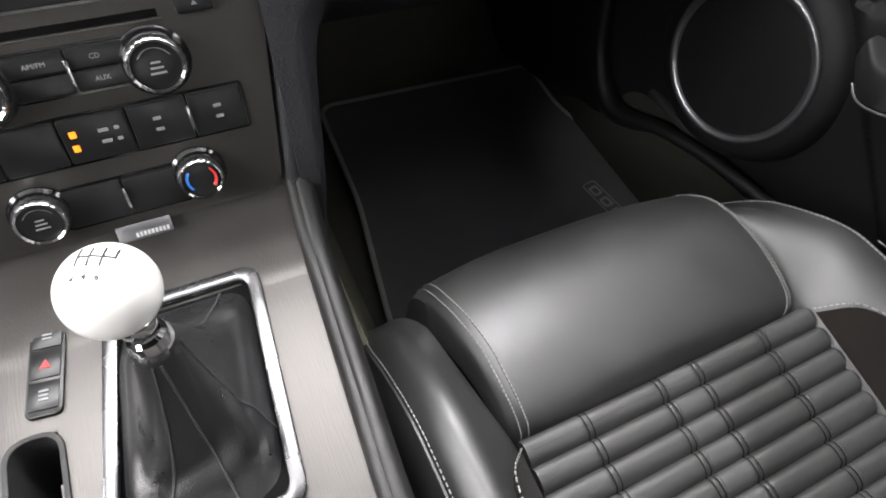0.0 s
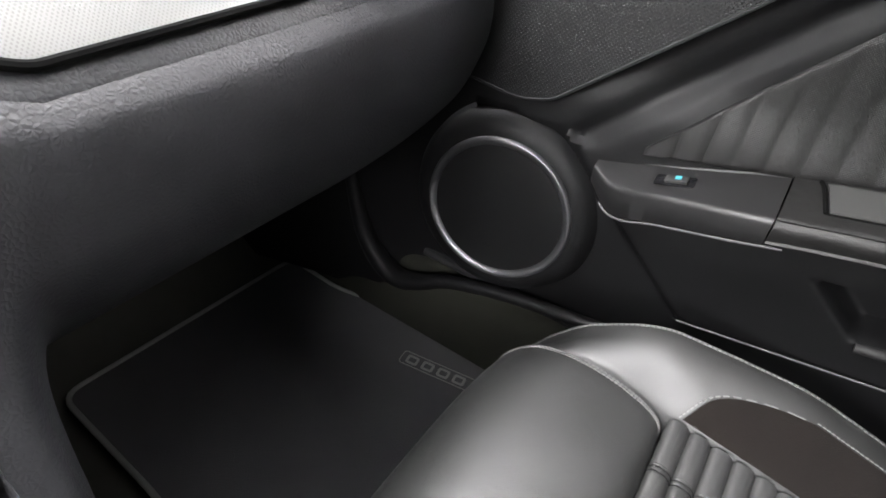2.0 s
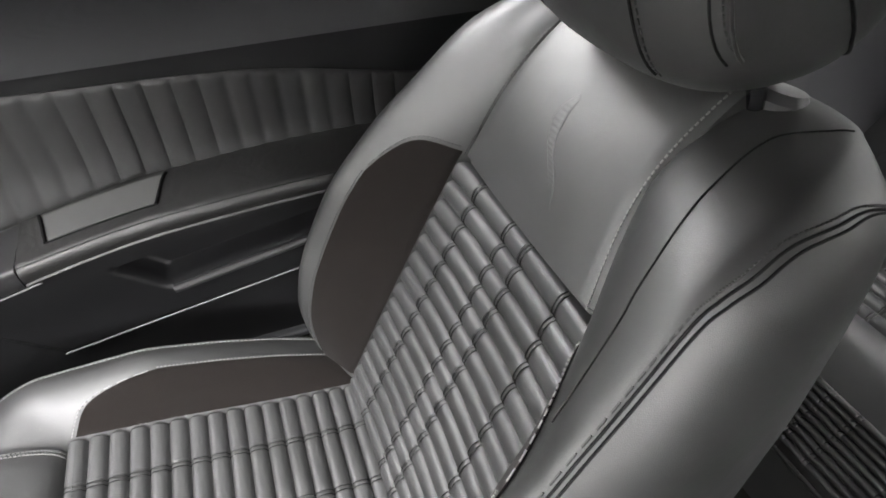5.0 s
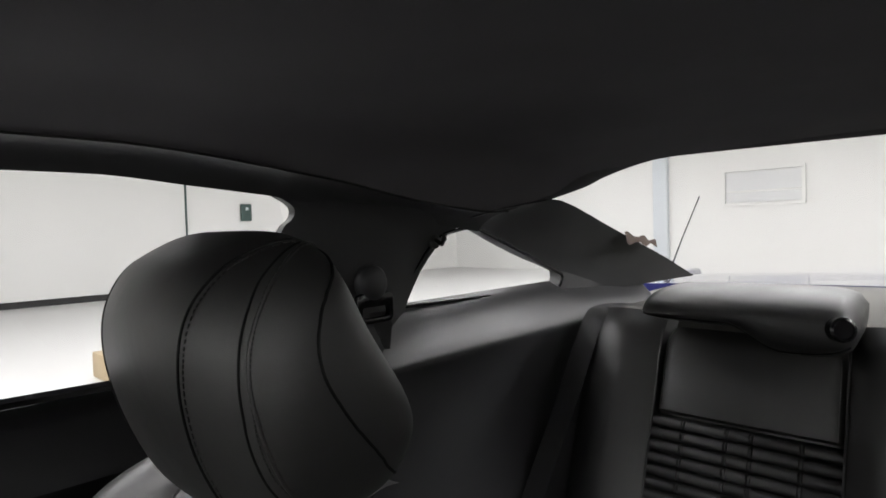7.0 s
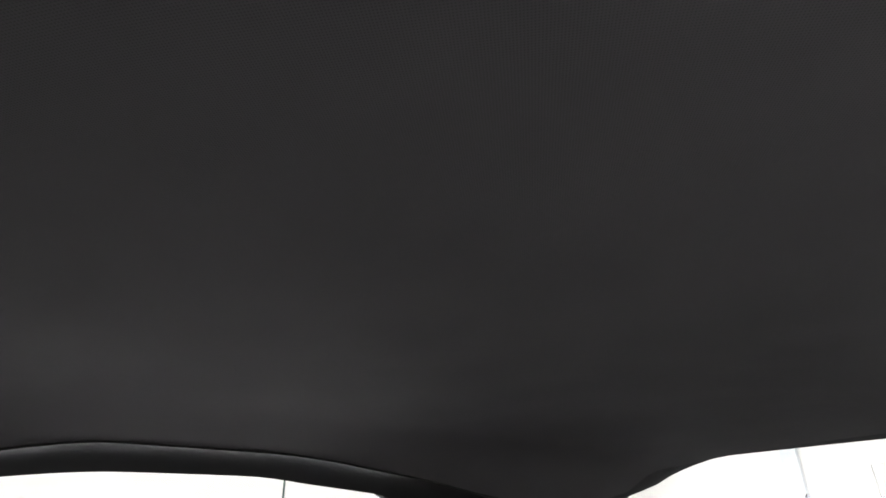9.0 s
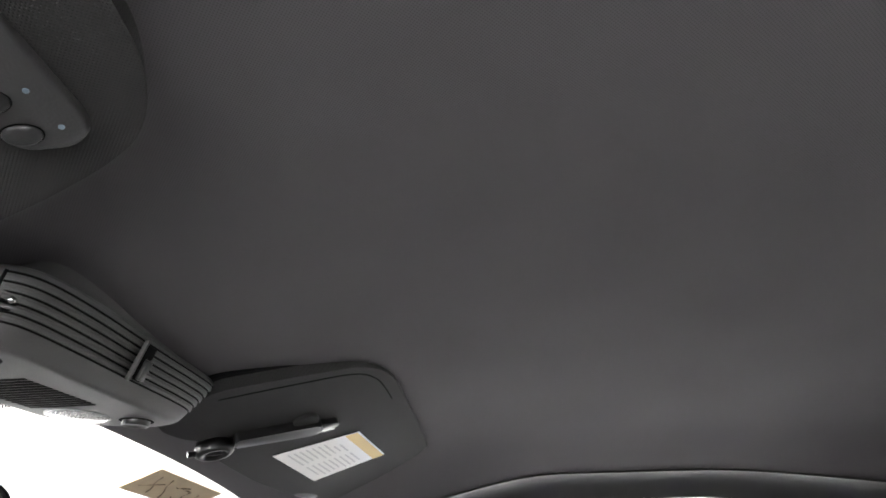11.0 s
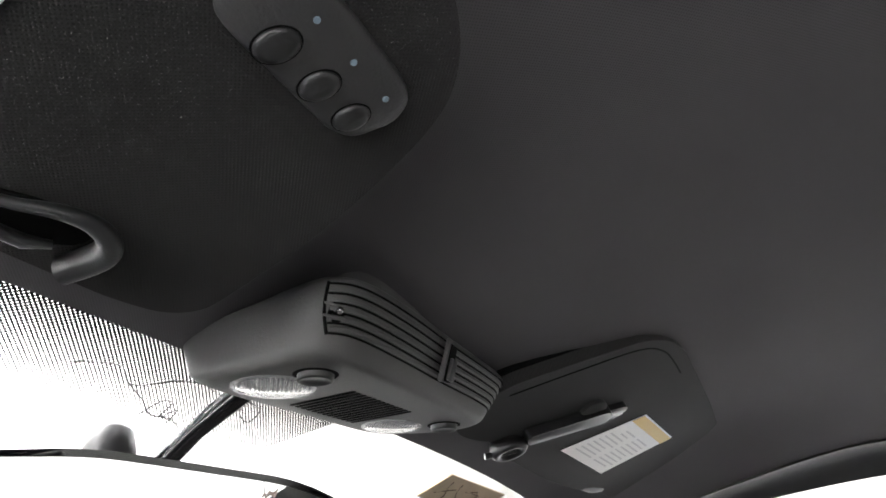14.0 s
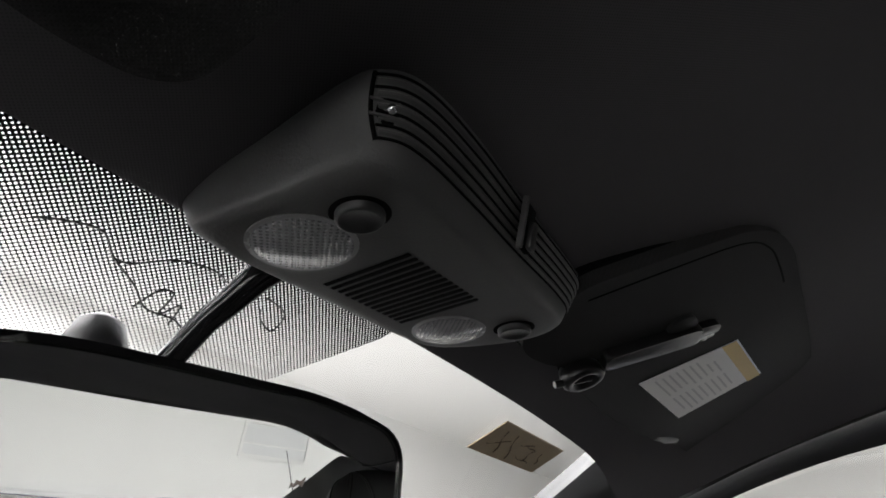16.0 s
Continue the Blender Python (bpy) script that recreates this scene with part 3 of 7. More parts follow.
ws = thing("window_5", (0, 0.8, 1.1), "raked windscreen with dotted black band at the top", "windscreen", kind="structure")
bm = bmesh.new()
g = [[bm.verts.new((x * (0.52 + 0.14 * (y - 0.5)), y, screen_z(x * 0.55, y) + 0.012)) for y in steps(0.490, 1.24, 12)] for x in steps(-1, 1, 16)]
for i in range(16):
    for j in range(12):
        bm.faces.new((g[i][j], g[i + 1][j], g[i + 1][j + 1], g[i][j + 1]))
p_ = part("pane", bm, GLASS, ws)
p_.visible_shadow = False
bm = bmesh.new()
g = [[bm.verts.new((x, y, screen_z(x, y) + 0.006)) for y in steps(0.488, 0.640, 6)] for x in steps(-0.32, 0.064, 8)]
for i in range(8):
    for j in range(6):
        bm.faces.new((g[i][j], g[i + 1][j], g[i + 1][j + 1], g[i][j + 1]))
# the corner of the band is cut off along the edge of the print
for v in bm.verts:
    if v.co.x > 0.0:
        v.co.x -= 0.74 * max(0, v.co.y - 0.503) * v.co.x / 0.064
part("dotted_band", bm, FRIT, ws, "black ceramic dot print behind the mirror")
for side in (1, -1):
    def a_pillar(u, v, s=side):
        a = Vector((0.445, 0.497, 1.243)).lerp(Vector((0.62, 1.24, 0.885)), v)
        b = Vector((0.545, 0.50, 1.195)).lerp(Vector((0.66, 0.98, 0.93)), v)
        p = a.lerp(b, u)
        p.x -= 0.02 * math.sin(math.pi * u)
        p.z -= 0.012 * math.sin(math.pi * u)
        return (s * p.x, p.y, p.z)
    tagged(part("trim", shell(a_pillar, steps(0, 1, 8), steps(0, 1, 20), (side * 0.02, 0, 0.025)), PLASTIC), "black front pillar trim beside the windscreen", "pillar trim", kind="structure")

# rear window, its header and the parcel shelf
rw = thing("window_6", (0, -1.2, 1.2), "sloping rear window of the coupe", "rear window", kind="structure")
bm = bmesh.new()
g = [[bm.verts.new((x * (0.53 + 0.04 * (-y - 0.78)), y, 1.300 + 0.30 * (y + 0.775) - 0.05 * x * x)) for y in steps(-1.66, -0.765, 8)] for x in steps(-1, 1, 12)]
for i in range(12):
    for j in range(8):
        bm.faces.new((g[i][j], g[i + 1][j], g[i + 1][j + 1], g[i][j + 1]))
p_ = part("pane", bm, GLASS, rw)
p_.visible_shadow = False


def rear_header(u, v):
    x = 0.60 * u
    z = table([(0, 1.287), (0.30, 1.289), (0.40, 1.272), (0.46, 1.250), (0.50, 1.241), (0.56, 1.224), (0.64, 1.203)], abs(x))
    return (x, -0.745 - 0.045 * v, z + 0.035 * (1 - v) ** 2)


tagged(part("trim", shell(rear_header, steps(-1, 1, 40), steps(0, 1, 6), (0, 0, 0.03)), HEADLINER), "fabric covered edge of the headliner above the rear window", "headliner edge", kind="structure")
clip = thing("headliner_clip", (0.275, -0.735, 1.30), "small black headliner fastener above the rear window", "fastener")
part("cap", lathe([(0.001, -0.006), (0.010, -0.005), (0.013, 0.0), (0.013, 0.004)], pose(0.275, -0.742, 1.300, -20), 16), PLASTIC, clip)


def shelf(u, v):
    return (0.62 * u, v, 1.005 + 0.02 * (-v - 1.0) - 0.01 * u * u)


tagged(part("parcel_shelf", shell(shelf, steps(-1, 1, 14), steps(-1.66, -0.98, 12), (0, 0, -0.03)), CARPET), "black parcel shelf under the rear window", "parcel shelf", kind="structure")
ant = thing("antenna", (0.66, -1.9, 1.0), "thin black whip antenna on the rear wing", "antenna")
part("mast", tube([(0.735, -1.80, 1.0), (0.700, -1.84, 1.13), (0.655, -1.883, 1.275)], [0.004, 0.0025, 0.0022], 6), PLASTIC, ant)
part("foot", lathe([(0.016, 0.0), (0.012, 0.02), (0.005, 0.03)], pose(0.735, -1.80, 0.99), 16), PLASTIC, ant)
leafbit = thing("rear_window_decal", (0.49, -1.08, 1.15), "torn brown paper scrap at the edge of the rear window", "paper scrap")


def scrap(u, v):
    return (0.489 - 0.004 * u + 0.003 * math.sin(9 * v), -1.006 - 0.15 * v, 1.168 - 0.022 * v - 0.020 * u * (1 - 0.5 * v) + 0.004 * math.sin(14 * v + 3 * u))


part("sheet", shell(scrap, steps(0, 1, 5), steps(0, 1, 10), (0, 0, 0.002)), material("brown_paper", (0.045, 0.028, 0.02), 0.8, vary=0.3, vary_scale=80), leafbit)


# ---- passenger seat ----
SX = 0.365
seat = thing("bucket_seat", (SX, 0.3, 0.27), "black leather front seat with fluted insert and grey stitching", "car seat")


def insert_z(y):
    return table([(0.08, 0.497), (0.20, 0.512), (0.34, 0.538), (0.455, 0.556)], y)


COLS = [-0.095, -0.020, 0.020, 0.095]


def insert_us(h):
    us = set(steps(-h, h, 26))
    for c in COLS:
        for d in (-0.0050, -0.0038, -0.0026, -0.0012, 0.0, 0.0012, 0.0026, 0.0038, 0.0050):
            us.add(c * h / 0.1525 + d)
    return sorted(us)


def column_groove(x, h):
    g = 0
    for c in COLS:
        d = abs(x - c * h / 0.1525)
        for k in (0.0026,):
            g = max(g, max(0, 1 - abs(d - k) / 0.0014))
    return 0.62 * g


def flute(f, n):
    k = (f * n) % 1.0
    return max(0.0, 1 - abs(2 * k - 1) ** 2.6) ** 0.62


N_FLUTE = 18


def cushion_insert():
    h = 0.1525

    def fn(x, v):
        y = 0.450 - 0.37 * v
        z = insert_z(y) - 0.006 * (1 - (x / h) ** 2) + 0.0068 * flute(v, N_FLUTE) - 0.0009 * column_groove(x, h)
        return (SX + x, y, z)
    return shell(fn, insert_us(h), steps(0, 1, N_FLUTE * 10), (0, 0, -0.05))


part("cushion_insert", cushion_insert(), LEATHER, seat, "fluted leather cushion insert with double stitched columns")


def band_over(fn, xs, vs, lift=0.0012):
    return shell(lambda u, v: Vector(fn(u, v)) + Vector((0, 0, lift)), xs, vs, (0, 0, -0.002))


# perforated columns of the insert lie over the flutes
def cushion_top(x, v):
    y = 0.450 - 0.37 * v
    return (SX + x, y, insert_z(y) - 0.006 * (1 - (x / 0.1525) ** 2) + 0.0068 * flute(v, N_FLUTE))


for a, b in ((-0.1525, -0.1005), (-0.0145, 0.0145), (0.1005, 0.1525)):
    part("perforated_panel", band_over(cushion_top, steps(a, b, 6), steps(0, 1, N_FLUTE * 10), 0.0006), PERF_SEAT, seat, "perforated leather column")

for c in COLS:
    for d in (-0.0026, 0.0026):
        part("stitching", tube([Vector(cushion_top(c + d, v)) + Vector((0, 0, 0.0003)) for v in steps(0, 1, N_FLUTE * 8)], 0.00055, 5), SEAM, seat, "dark double stitching across the flutes")
part("stitching", stitches(lambda t: Vector(cushion_top(-0.148 + 0.296 * t, 0.5 / N_FLUTE)) + Vector((0, 0, 0.0002)), 60, 1, 0.0006), DARK_THREAD, seat)

PAD = [(0.450, 0.548), (0.462, 0.566), (0.49, 0.575), (0.53, 0.578), (0.57, 0.572), (0.605, 0.555), (0.632, 0.522), (0.640, 0.475), (0.628, 0.42), (0.60, 0.37)]


def pad_point(u, v):
    p = spline([(0, a, b) for a, b in PAD], v)
    h = 0.152 + 0.022 * min(1, v * 1.9)
    e = max(0, (abs(u) - 0.90) / 0.10)
    h -= 0.012 * (u < 0) * min(1, v * 3)
    return Vector((SX + h * u, p.y - 0.010 * abs(u) ** 3 * min(1, v * 2), p.z - 0.010 * e * e - 0.010 * abs(u) ** 3))


part("thigh_pad", shell(lambda u, v: pad_point(u, v), [-1, -0.985, -0.965, -0.94] + steps(-0.9, 0.9, 18) + [0.94, 0.965, 0.985, 1], steps(0, 1, 40), (0, -0.02, -0.03)), LEATHER, seat, "smooth leather thigh pad")

RIDGE = [(0.04, 0.488), (0.12, 0.518), (0.22, 0.560), (0.30, 0.585), (0.37, 0.599), (0.47, 0.597), (0.55, 0.560), (0.60, 0.505), (0.64, 0.43)]


def bolster_point(u, v, s):
    """u over the bolster from the inner seam to the outer foot, v from the front to the rear."""
    y = 0.64 - 0.60 * v
    rz = table(RIDGE, y)
    base = insert_z(min(y, 0.455)) if y < 0.47 else table([(0.47, 0.555), (0.57, 0.548), (0.605, 0.53), (0.64, 0.42)], y)
    base = min(base, rz)
    fan = 0.018 * min(1, max(0, (y - 0.44) / 0.12))
    tuck = 0.03 * max(0, (y - 0.56) / 0.08) ** 2
    pts = [(0.150 + fan, base - 0.02), (0.157 + fan, base + 0.004), (0.180 + fan * 0.8, base + 0.62 * (rz - base) + 0.004), (0.208, rz - 0.001), (0.232, rz - 0.004),
           (0.254 - tuck, rz - 0.035), (0.262 - tuck, rz - 0.09), (0.255 - tuck, 0.40), (0.235 - tuck, 0.33)]
    if s < 0:
        pts = [(a - 0.024 * min(1, max(0, (a - 0.18) / 0.05)), b) for a, b in pts]
    p = spline([(a, 0, b) for a, b in pts], u)
    return Vector((SX + s * p.x, y, p.z))


for s in (1, -1):
    part("cushion_bolster", shell(lambda u, v: bolster_point(u, v, s), steps(0, 1, 32), steps(0, 1, 44), lambda u, v: Vector((0, 0, -0.04)) if u < 0.8 else Vector((-0.02 * s, 0, 0))), LEATHER, seat, "rounded leather side bolster")

    def suede(u, v, s=s):
        uu = 0.135 + 0.195 * u
        f = 0.440 - 0.025 * u - 0.070 * u ** 5
        y = f + (0.115 - f) * v
        q = bolster_point(uu, (0.64 - y) / 0.60, s)
        return q + Vector((-0.0022 * s, 0, 0.0022))
    part("suede_panel", shell(suede, steps(0, 1, 12), steps(0, 1, 30), (0.003 * s, 0, -0.003)), SUEDE, seat, "dark brown suede bolster panel")
    thread = stitches(lambda t, s=s: Vector(suede(0.0 + t, 0.0, s)) + Vector((-0.001 * s, 0.004, 0.001)), 14, 1, 0.0008)
    stitches(lambda t, s=s: Vector(suede(1.0, t * 0.95, s)) + Vector((-0.0005 * s, 0, 0.003)), 52, 1, 0.0008, thread)
    stitches(lambda t, s=s: bolster_point(0.47 if s > 0 else 0.57, 0.05 + 0.9 * t, s) + Vector((0, 0, 0.0009)), 110, 1, 0.0008, thread)
    stitches(lambda t, s=s: pad_point(0.955 * s, 0.03 + 0.66 * t) + Vector((0, 0.0004, 0.0009)), 52, 1, 0.0009, thread)
    stitches(lambda t, s=s: pad_point(0.915 * s, 0.03 + 0.66 * t) + Vector((0, 0.0004, 0.0009)), 52, 1, 0.0009, thread)
    part("stitching", thread, THREAD, seat, "light grey double stitching")
    part("piping", tube([bolster_point(0.475 if s > 0 else 0.575, 0.04 + 0.92 * i / 50, s) + Vector((0.002 * s, 0, -0.001)) for i in range(51)], 0.0017, 6), LEATHER, seat)

part("seat_base", box(SX - 0.225, SX + 0.225, 0.10, 0.585, 0.27, 0.43, 0.03, 3), PLASTIC, seat)

# backrest of the seat: s runs up along the slope
BX = 0.378
UPV = Vector((0, -0.425, 0.905))
NRM = Vector((0, 0.905, 0.425))
BITE = Vector((0, 0.118, 0.490))


def back_pt(x, s, lift=0.0):
    """A place on the backrest's plane: x sideways, s metres up, lift metres off it."""
    bend = -0.9 * max(0, s - 0.42) ** 2 * 2.2
    return Vector((BX, 0, 0)) + BITE + Vector((x, 0, 0)) + UPV * s + NRM * (lift + bend)


def back_half(s, side=1):
    h = table([(0, 0.148), (0.35, 0.128), (0.40, 0.120), (0.52, 0.104)], s)
    return h if side > 0 else h - table([(0.30, 0.0), (0.37, 0.012), (0.45, 0.020), (0.52, 0.012)], s)


S_TOP = 0.362
NB = 15


def back_insert():
    def fn(x, v):
        s = S_TOP * v
        h = back_half(s) / 0.1525
        return back_pt(x * h, s, 0.012 + 0.0078 * flute(v, NB) - 0.0009 * column_groove(x, 0.1525) - 0.006 * (1 - (x / 0.1525) ** 2))
    return shell(fn, insert_us(0.1525), steps(0, 1, NB * 10), tuple(NRM * -0.05))


part("back_insert", back_insert(), LEATHER, seat, "fluted leather backrest insert with double stitched columns")


def back_top_sheet(x, v):
    s = S_TOP * v
    return back_pt(x * back_half(s) / 0.1525, s, 0.0128 + 0.0078 * flute(v, NB) - 0.006 * (1 - (x / 0.1525) ** 2))


for a, b in ((-0.1525, -0.1005), (-0.0145, 0.0145), (0.1005, 0.1525)):
    part("perforated_panel", shell(back_top_sheet, steps(a, b, 6), steps(0, 1, NB * 10), tuple(NRM * -0.002)), PERF_BACK, seat, "perforated leather column")


for c in COLS:
    for d in (-0.0026, 0.0026):
        part("stitching", tube([back_top_sheet(c + d, v) + NRM * 0.0002 for v in steps(0, 1, NB * 8)], 0.00055, 5), SEAM, seat, "dark double stitching across the flutes")


def upper_panel(u, v):
    s = S_TOP + 0.004 + 0.232 * v
    r = 0.0
    if v > 0.72:
        k = (v - 0.72) / 0.28
        r = -0.095 * k ** 2
        s -= 0.034 * k ** 2
    e = max(0, (abs(u) - 0.93) / 0.07)
    return back_pt(back_half(S_TOP + 0.2 * v, u) * u * (1 - (0.45 if u > 0 else 0.60) * max(0, (v - 0.72) / 0.28) ** 2), s, 0.020 + 0.004 * (1 - u * u) - 0.006 * e * e + r - (0.008 if v < 0.02 else 0))


part("shoulder_panel", shell(upper_panel, steps(-1, 1, 24), [0, 0.012, 0.03] + steps(0.06, 1, 26), lambda u, v: NRM * (-0.04 + 0.032 * v)), LEATHER, seat, "smooth leather panel below the headrest")

# crest of the backrest bolsters, by s: lift off the plane
CREST = {1: [(0.0, 0.020), (0.04, 0.066), (0.10, 0.100), (0.16, 0.109), (0.24, 0.107), (0.34, 0.088), (0.43, 0.060), (0.50, 0.048), (0.55, 0.036), (0.575, 0.014), (0.590, -0.03)],
         -1: [(0.0, 0.03), (0.06, 0.066), (0.14, 0.098), (0.24, 0.104), (0.34, 0.086), (0.43, 0.062), (0.50, 0.044), (0.54, 0.030), (0.57, 0.015)]}
OUTER = {1: [(0, 0.215), (0.2, 0.238), (0.36, 0.224), (0.46, 0.200), (0.53, 0.174), (0.575, 0.150), (0.59, 0.130)],
         -1: [(0, 0.215), (0.2, 0.238), (0.36, 0.224), (0.46, 0.207), (0.53, 0.193), (0.57, 0.168)]}
TALL = {1: 0.575, -1: 0.538}


def back_bolster(u, v, s):
    """u over the bolster from the inner seam to the rear edge, v from the foot to the shoulder."""
    q = 0.015 + TALL[s] * v
    c = table(CREST[s], q)
    droop = (0.036 if s < 0 else 0.03) * v ** 5 * max(0, u - 0.25) ** 1.5 / 0.65
    inner = back_half(q, s) - (0.022 * max(0.0, (v - 0.8) / 0.2) if s < 0 else 0)
    out = table(OUTER[s], q)
    pts = [(inner - 0.006, -0.01), (inner + 0.002, 0.018), (inner + 0.35 * (out - inner), 0.018 + 0.60 * (c - 0.018)), (out - 0.03, c), (out - 0.010, c - 0.004), (out + 0.008, c - 0.035),
           (out + 0.012, c - 0.08), (out - 0.002, min(-0.075, c - 0.09)), (out - 0.03, -0.135)]
    p = spline([(a, 0, b) for a, b in pts], u)
    k = max(0.0, (v - 0.80) / 0.20)
    if k > 0:
        # the upper end closes in a rounded dome
        mid = Vector((inner + 0.30 * (out - inner), 0, -0.02 + 0.3 * c)) if s > 0 else Vector((inner + 0.45 * (out - inner), 0, -0.028))
        f = 0.04 + 0.96 * math.sqrt(max(0.0, 1 - k * k))
        p = Vector((mid.x + (p.x - mid.x) * (f if s > 0 else 0.55 + 0.45 * f), 0, mid.z + (p.z - mid.z) * f))
    return back_pt(s * p.x, q - droop, p.z)


def bolster_body(s):
    """The bolster's skin closed behind, below and at the shoulder."""
    bm = bmesh.new()
    us = steps(0, 1, 40)
    loops = []
    for v in steps(0, 0.78, 28) + [0.80 + 0.20 * math.sin(a) for a in steps(0.03, math.pi / 2, 16)]:
        ring_ = [back_bolster(u, v, s) for u in us]
        a, b = ring_[-1], ring_[0]
        ring_ += [a.lerp(b, f) - NRM * 0.012 * math.sin(math.pi * f) for f in (0.25, 0.5, 0.75)]
        loops.append([bm.verts.new(p) for p in ring_])
    for a, b in zip(loops, loops[1:]):
        for i in range(len(a)):
            bm.faces.new((a[i - 1], a[i], b[i], b[i - 1]))
    bm.faces.new(loops[0][::-1])
    bm.faces.new(loops[-1])
    return bm


for s in (1, -1):
    part("back_bolster", bolster_body(s), LEATHER, seat, "rounded leather backrest bolster", sharp=75)

    def back_suede(u, v, s=s):
        uu = 0.135 + 0.180 * u
        top = 0.620 - 0.02 * u - 0.10 * u ** 5
        return back_bolster(uu, 0.02 + (top - 0.02) * v, s) + NRM * 0.002 + Vector((-0.0015 * s, 0, 0))
    part("suede_panel", shell(back_suede, steps(0, 1, 12), steps(0, 1, 26), tuple(NRM * -0.003)), SUEDE, seat, "dark brown suede backrest panel")
    thread = stitches(lambda t, s=s: Vector(back_suede(t, 1.0, s)) + UPV * 0.004 + NRM * 0.0005, 18, 1, 0.0008)
    stitches(lambda t, s=s: Vector(back_suede(1.0, 0.05 + 0.95 * t, s)) + NRM * 0.003, 60, 1, 0.0008, thread)
    stitches(lambda t, s=s: upper_panel(0.955 * s, 0.02 + 0.8 * t) + NRM * 0.0012, 44, 1, 0.0008, thread)
    part("stitching", thread, DARK_THREAD if s > 0 else THREAD, seat, "fine thread along the backrest seams")


WELT = [(0.40, 0.996), (0.357, 0.988), (0.297, 0.965), (0.276, 0.941), (0.283, 0.882), (0.297, 0.824), (0.303, 0.765), (0.31, 0.724), (0.31, 0.60)]
part("seam", tube([back_bolster(q.x, q.y, -1) + NRM * 0.0004 for q in (spline([(a, b, 0) for a, b in WELT], t) for t in steps(0, 1, 40))], 0.0007, 6), SEAM, seat)
RIM = [(0.807, 0.982), (0.70, 0.969), (0.615, 0.953), (0.578, 0.929), (0.535, 0.894), (0.522, 0.853), (0.504, 0.824), (0.485, 0.776), (0.47, 0.60), (0.46, 0.30)]
for k in (0.0, 0.022):
    part("seam", tube([back_bolster(q.x + k, q.y, -1) + NRM * 0.0004 for q in (spline([(a, b, 0) for a, b in RIM], t) for t in steps(0, 1, 50))], 0.0009, 6), SEAM, seat)
part("stitching", stitches(lambda t: (lambda q: back_bolster(q.x - 0.02, q.y, -1) + NRM * 0.0008)(spline([(a, b, 0) for a, b in RIM], t)), 80, 1, 0.0008), DARK_THREAD, seat)


def back_shell(u, v):
    s = 0.60 * v - 0.02
    return back_pt(0.185 * u * (1 - 0.6 * max(0, v - 0.6) / 0.4), s - 0.03 * max(0, v - 0.7), -0.085 - 0.015 * (1 - u * u))


part("seat_back_shell", shell(back_shell, steps(-1, 1, 16), steps(0, 0.93, 20), tuple(NRM * -0.03)), LEATHER, seat)

# raised embroidered emblem on the shoulder panel, drawn as a plain curved shape
EMBLEM = [(-0.255, 0.17), (-0.17, 0.225), (-0.06, 0.275), (0.06, 0.325), (0.13, 0.385), (0.14, 0.45), (0.10, 0.505)]


def emblem(u, v):
    """Rows of raised stitching across a curved tapering band."""
    q = spline([(a, b, 0) for a, b in EMBLEM], v)
    w = 0.035 + 0.19 * math.sin(math.pi * v) ** 1.3 * (0.75 + 0.25 * math.sin(9 * v))
    rim = min(1, 6 * min(u, 1 - u), 8 * min(v, 1 - v))
    row = 0.5 + 0.5 * math.sin(2 * math.pi * (20 * v + 1.2 * u))
    return upper_panel(q.x + w * (u - 0.5), q.y + 0.02 * (u - 0.5)) + NRM * (0.0002 + (0.0004 + 0.00022 * row) * rim)


part("emblem", shell(emblem, steps(0, 1, 12), steps(0, 1, 160), tuple(NRM * -0.002)), LEATHER, seat, "tone-on-tone embroidered curved emblem", sharp=80)

# headrest
HX = 0.3645
HPROF = [(-0.0535, 0.9913), (-0.0281, 1.0355), (-0.0129, 1.0932), (-0.0171, 1.1376), (-0.0434, 1.1704), (-0.0995, 1.1844), (-0.143, 1.1228), (-0.1992, 1.0315), (-0.1723, 0.9797), (-0.101, 0.9711)]
HC = Vector((0, -0.0870, 1.0718))
HW = 0.1236


def spow(a, p):
    return math.copysign(abs(a) ** p, a)


def closed_spline(pts, t):
    n = len(pts)
    k = int(t * n) % n
    f = t * n - int(t * n)
    p = [Vector((0, *pts[(k + i) % n])) for i in (-1, 0, 1, 2)]
    return 0.5 * ((2 * p[1]) + (p[2] - p[0]) * f + (2 * p[0] - 5 * p[1] + 4 * p[2] - p[3]) * f ** 2 + (3 * p[1] - p[0] - 3 * p[2] + p[3]) * f ** 3)


def headrest_point(u, t, grow=0.0):
    """u from the near side to the far side, t round the side profile."""
    c = closed_spline(HPROF, t % 1.0) - HC
    s = (1 - min(1, abs(u)) ** 4) ** 0.25
    low = max(0, -c.z * s / 0.1)
    x = (HW - 0.010 * low + grow) * u
    p = HC + c * s * (1 + grow / 0.09)
    return Vector((HX + x, p.y - 1.2 * x * x * (0.4 + 0.6 * min(1, max(0, (c.y * s + 0.07) / 0.10))), p.z))


def side_point(y, z, sgn, grow=0.0008):
    """The place on the headrest's side that shows at (y, z) of its profile."""
    best = min(range(400), key=lambda i: abs((math.atan2(closed_spline(HPROF, i / 400).z - HC.z, closed_spline(HPROF, i / 400).y - HC.y) - math.atan2(z - HC.z, y - HC.y) + math.pi) % (2 * math.pi) - math.pi))
    c = closed_spline(HPROF, best / 400) - HC
    f = min(0.9995, math.hypot(y - HC.y, z - HC.z) / math.hypot(c.y, c.z))
    return headrest_point(sgn * (1 - f ** 4) ** 0.25, best / 400, grow)


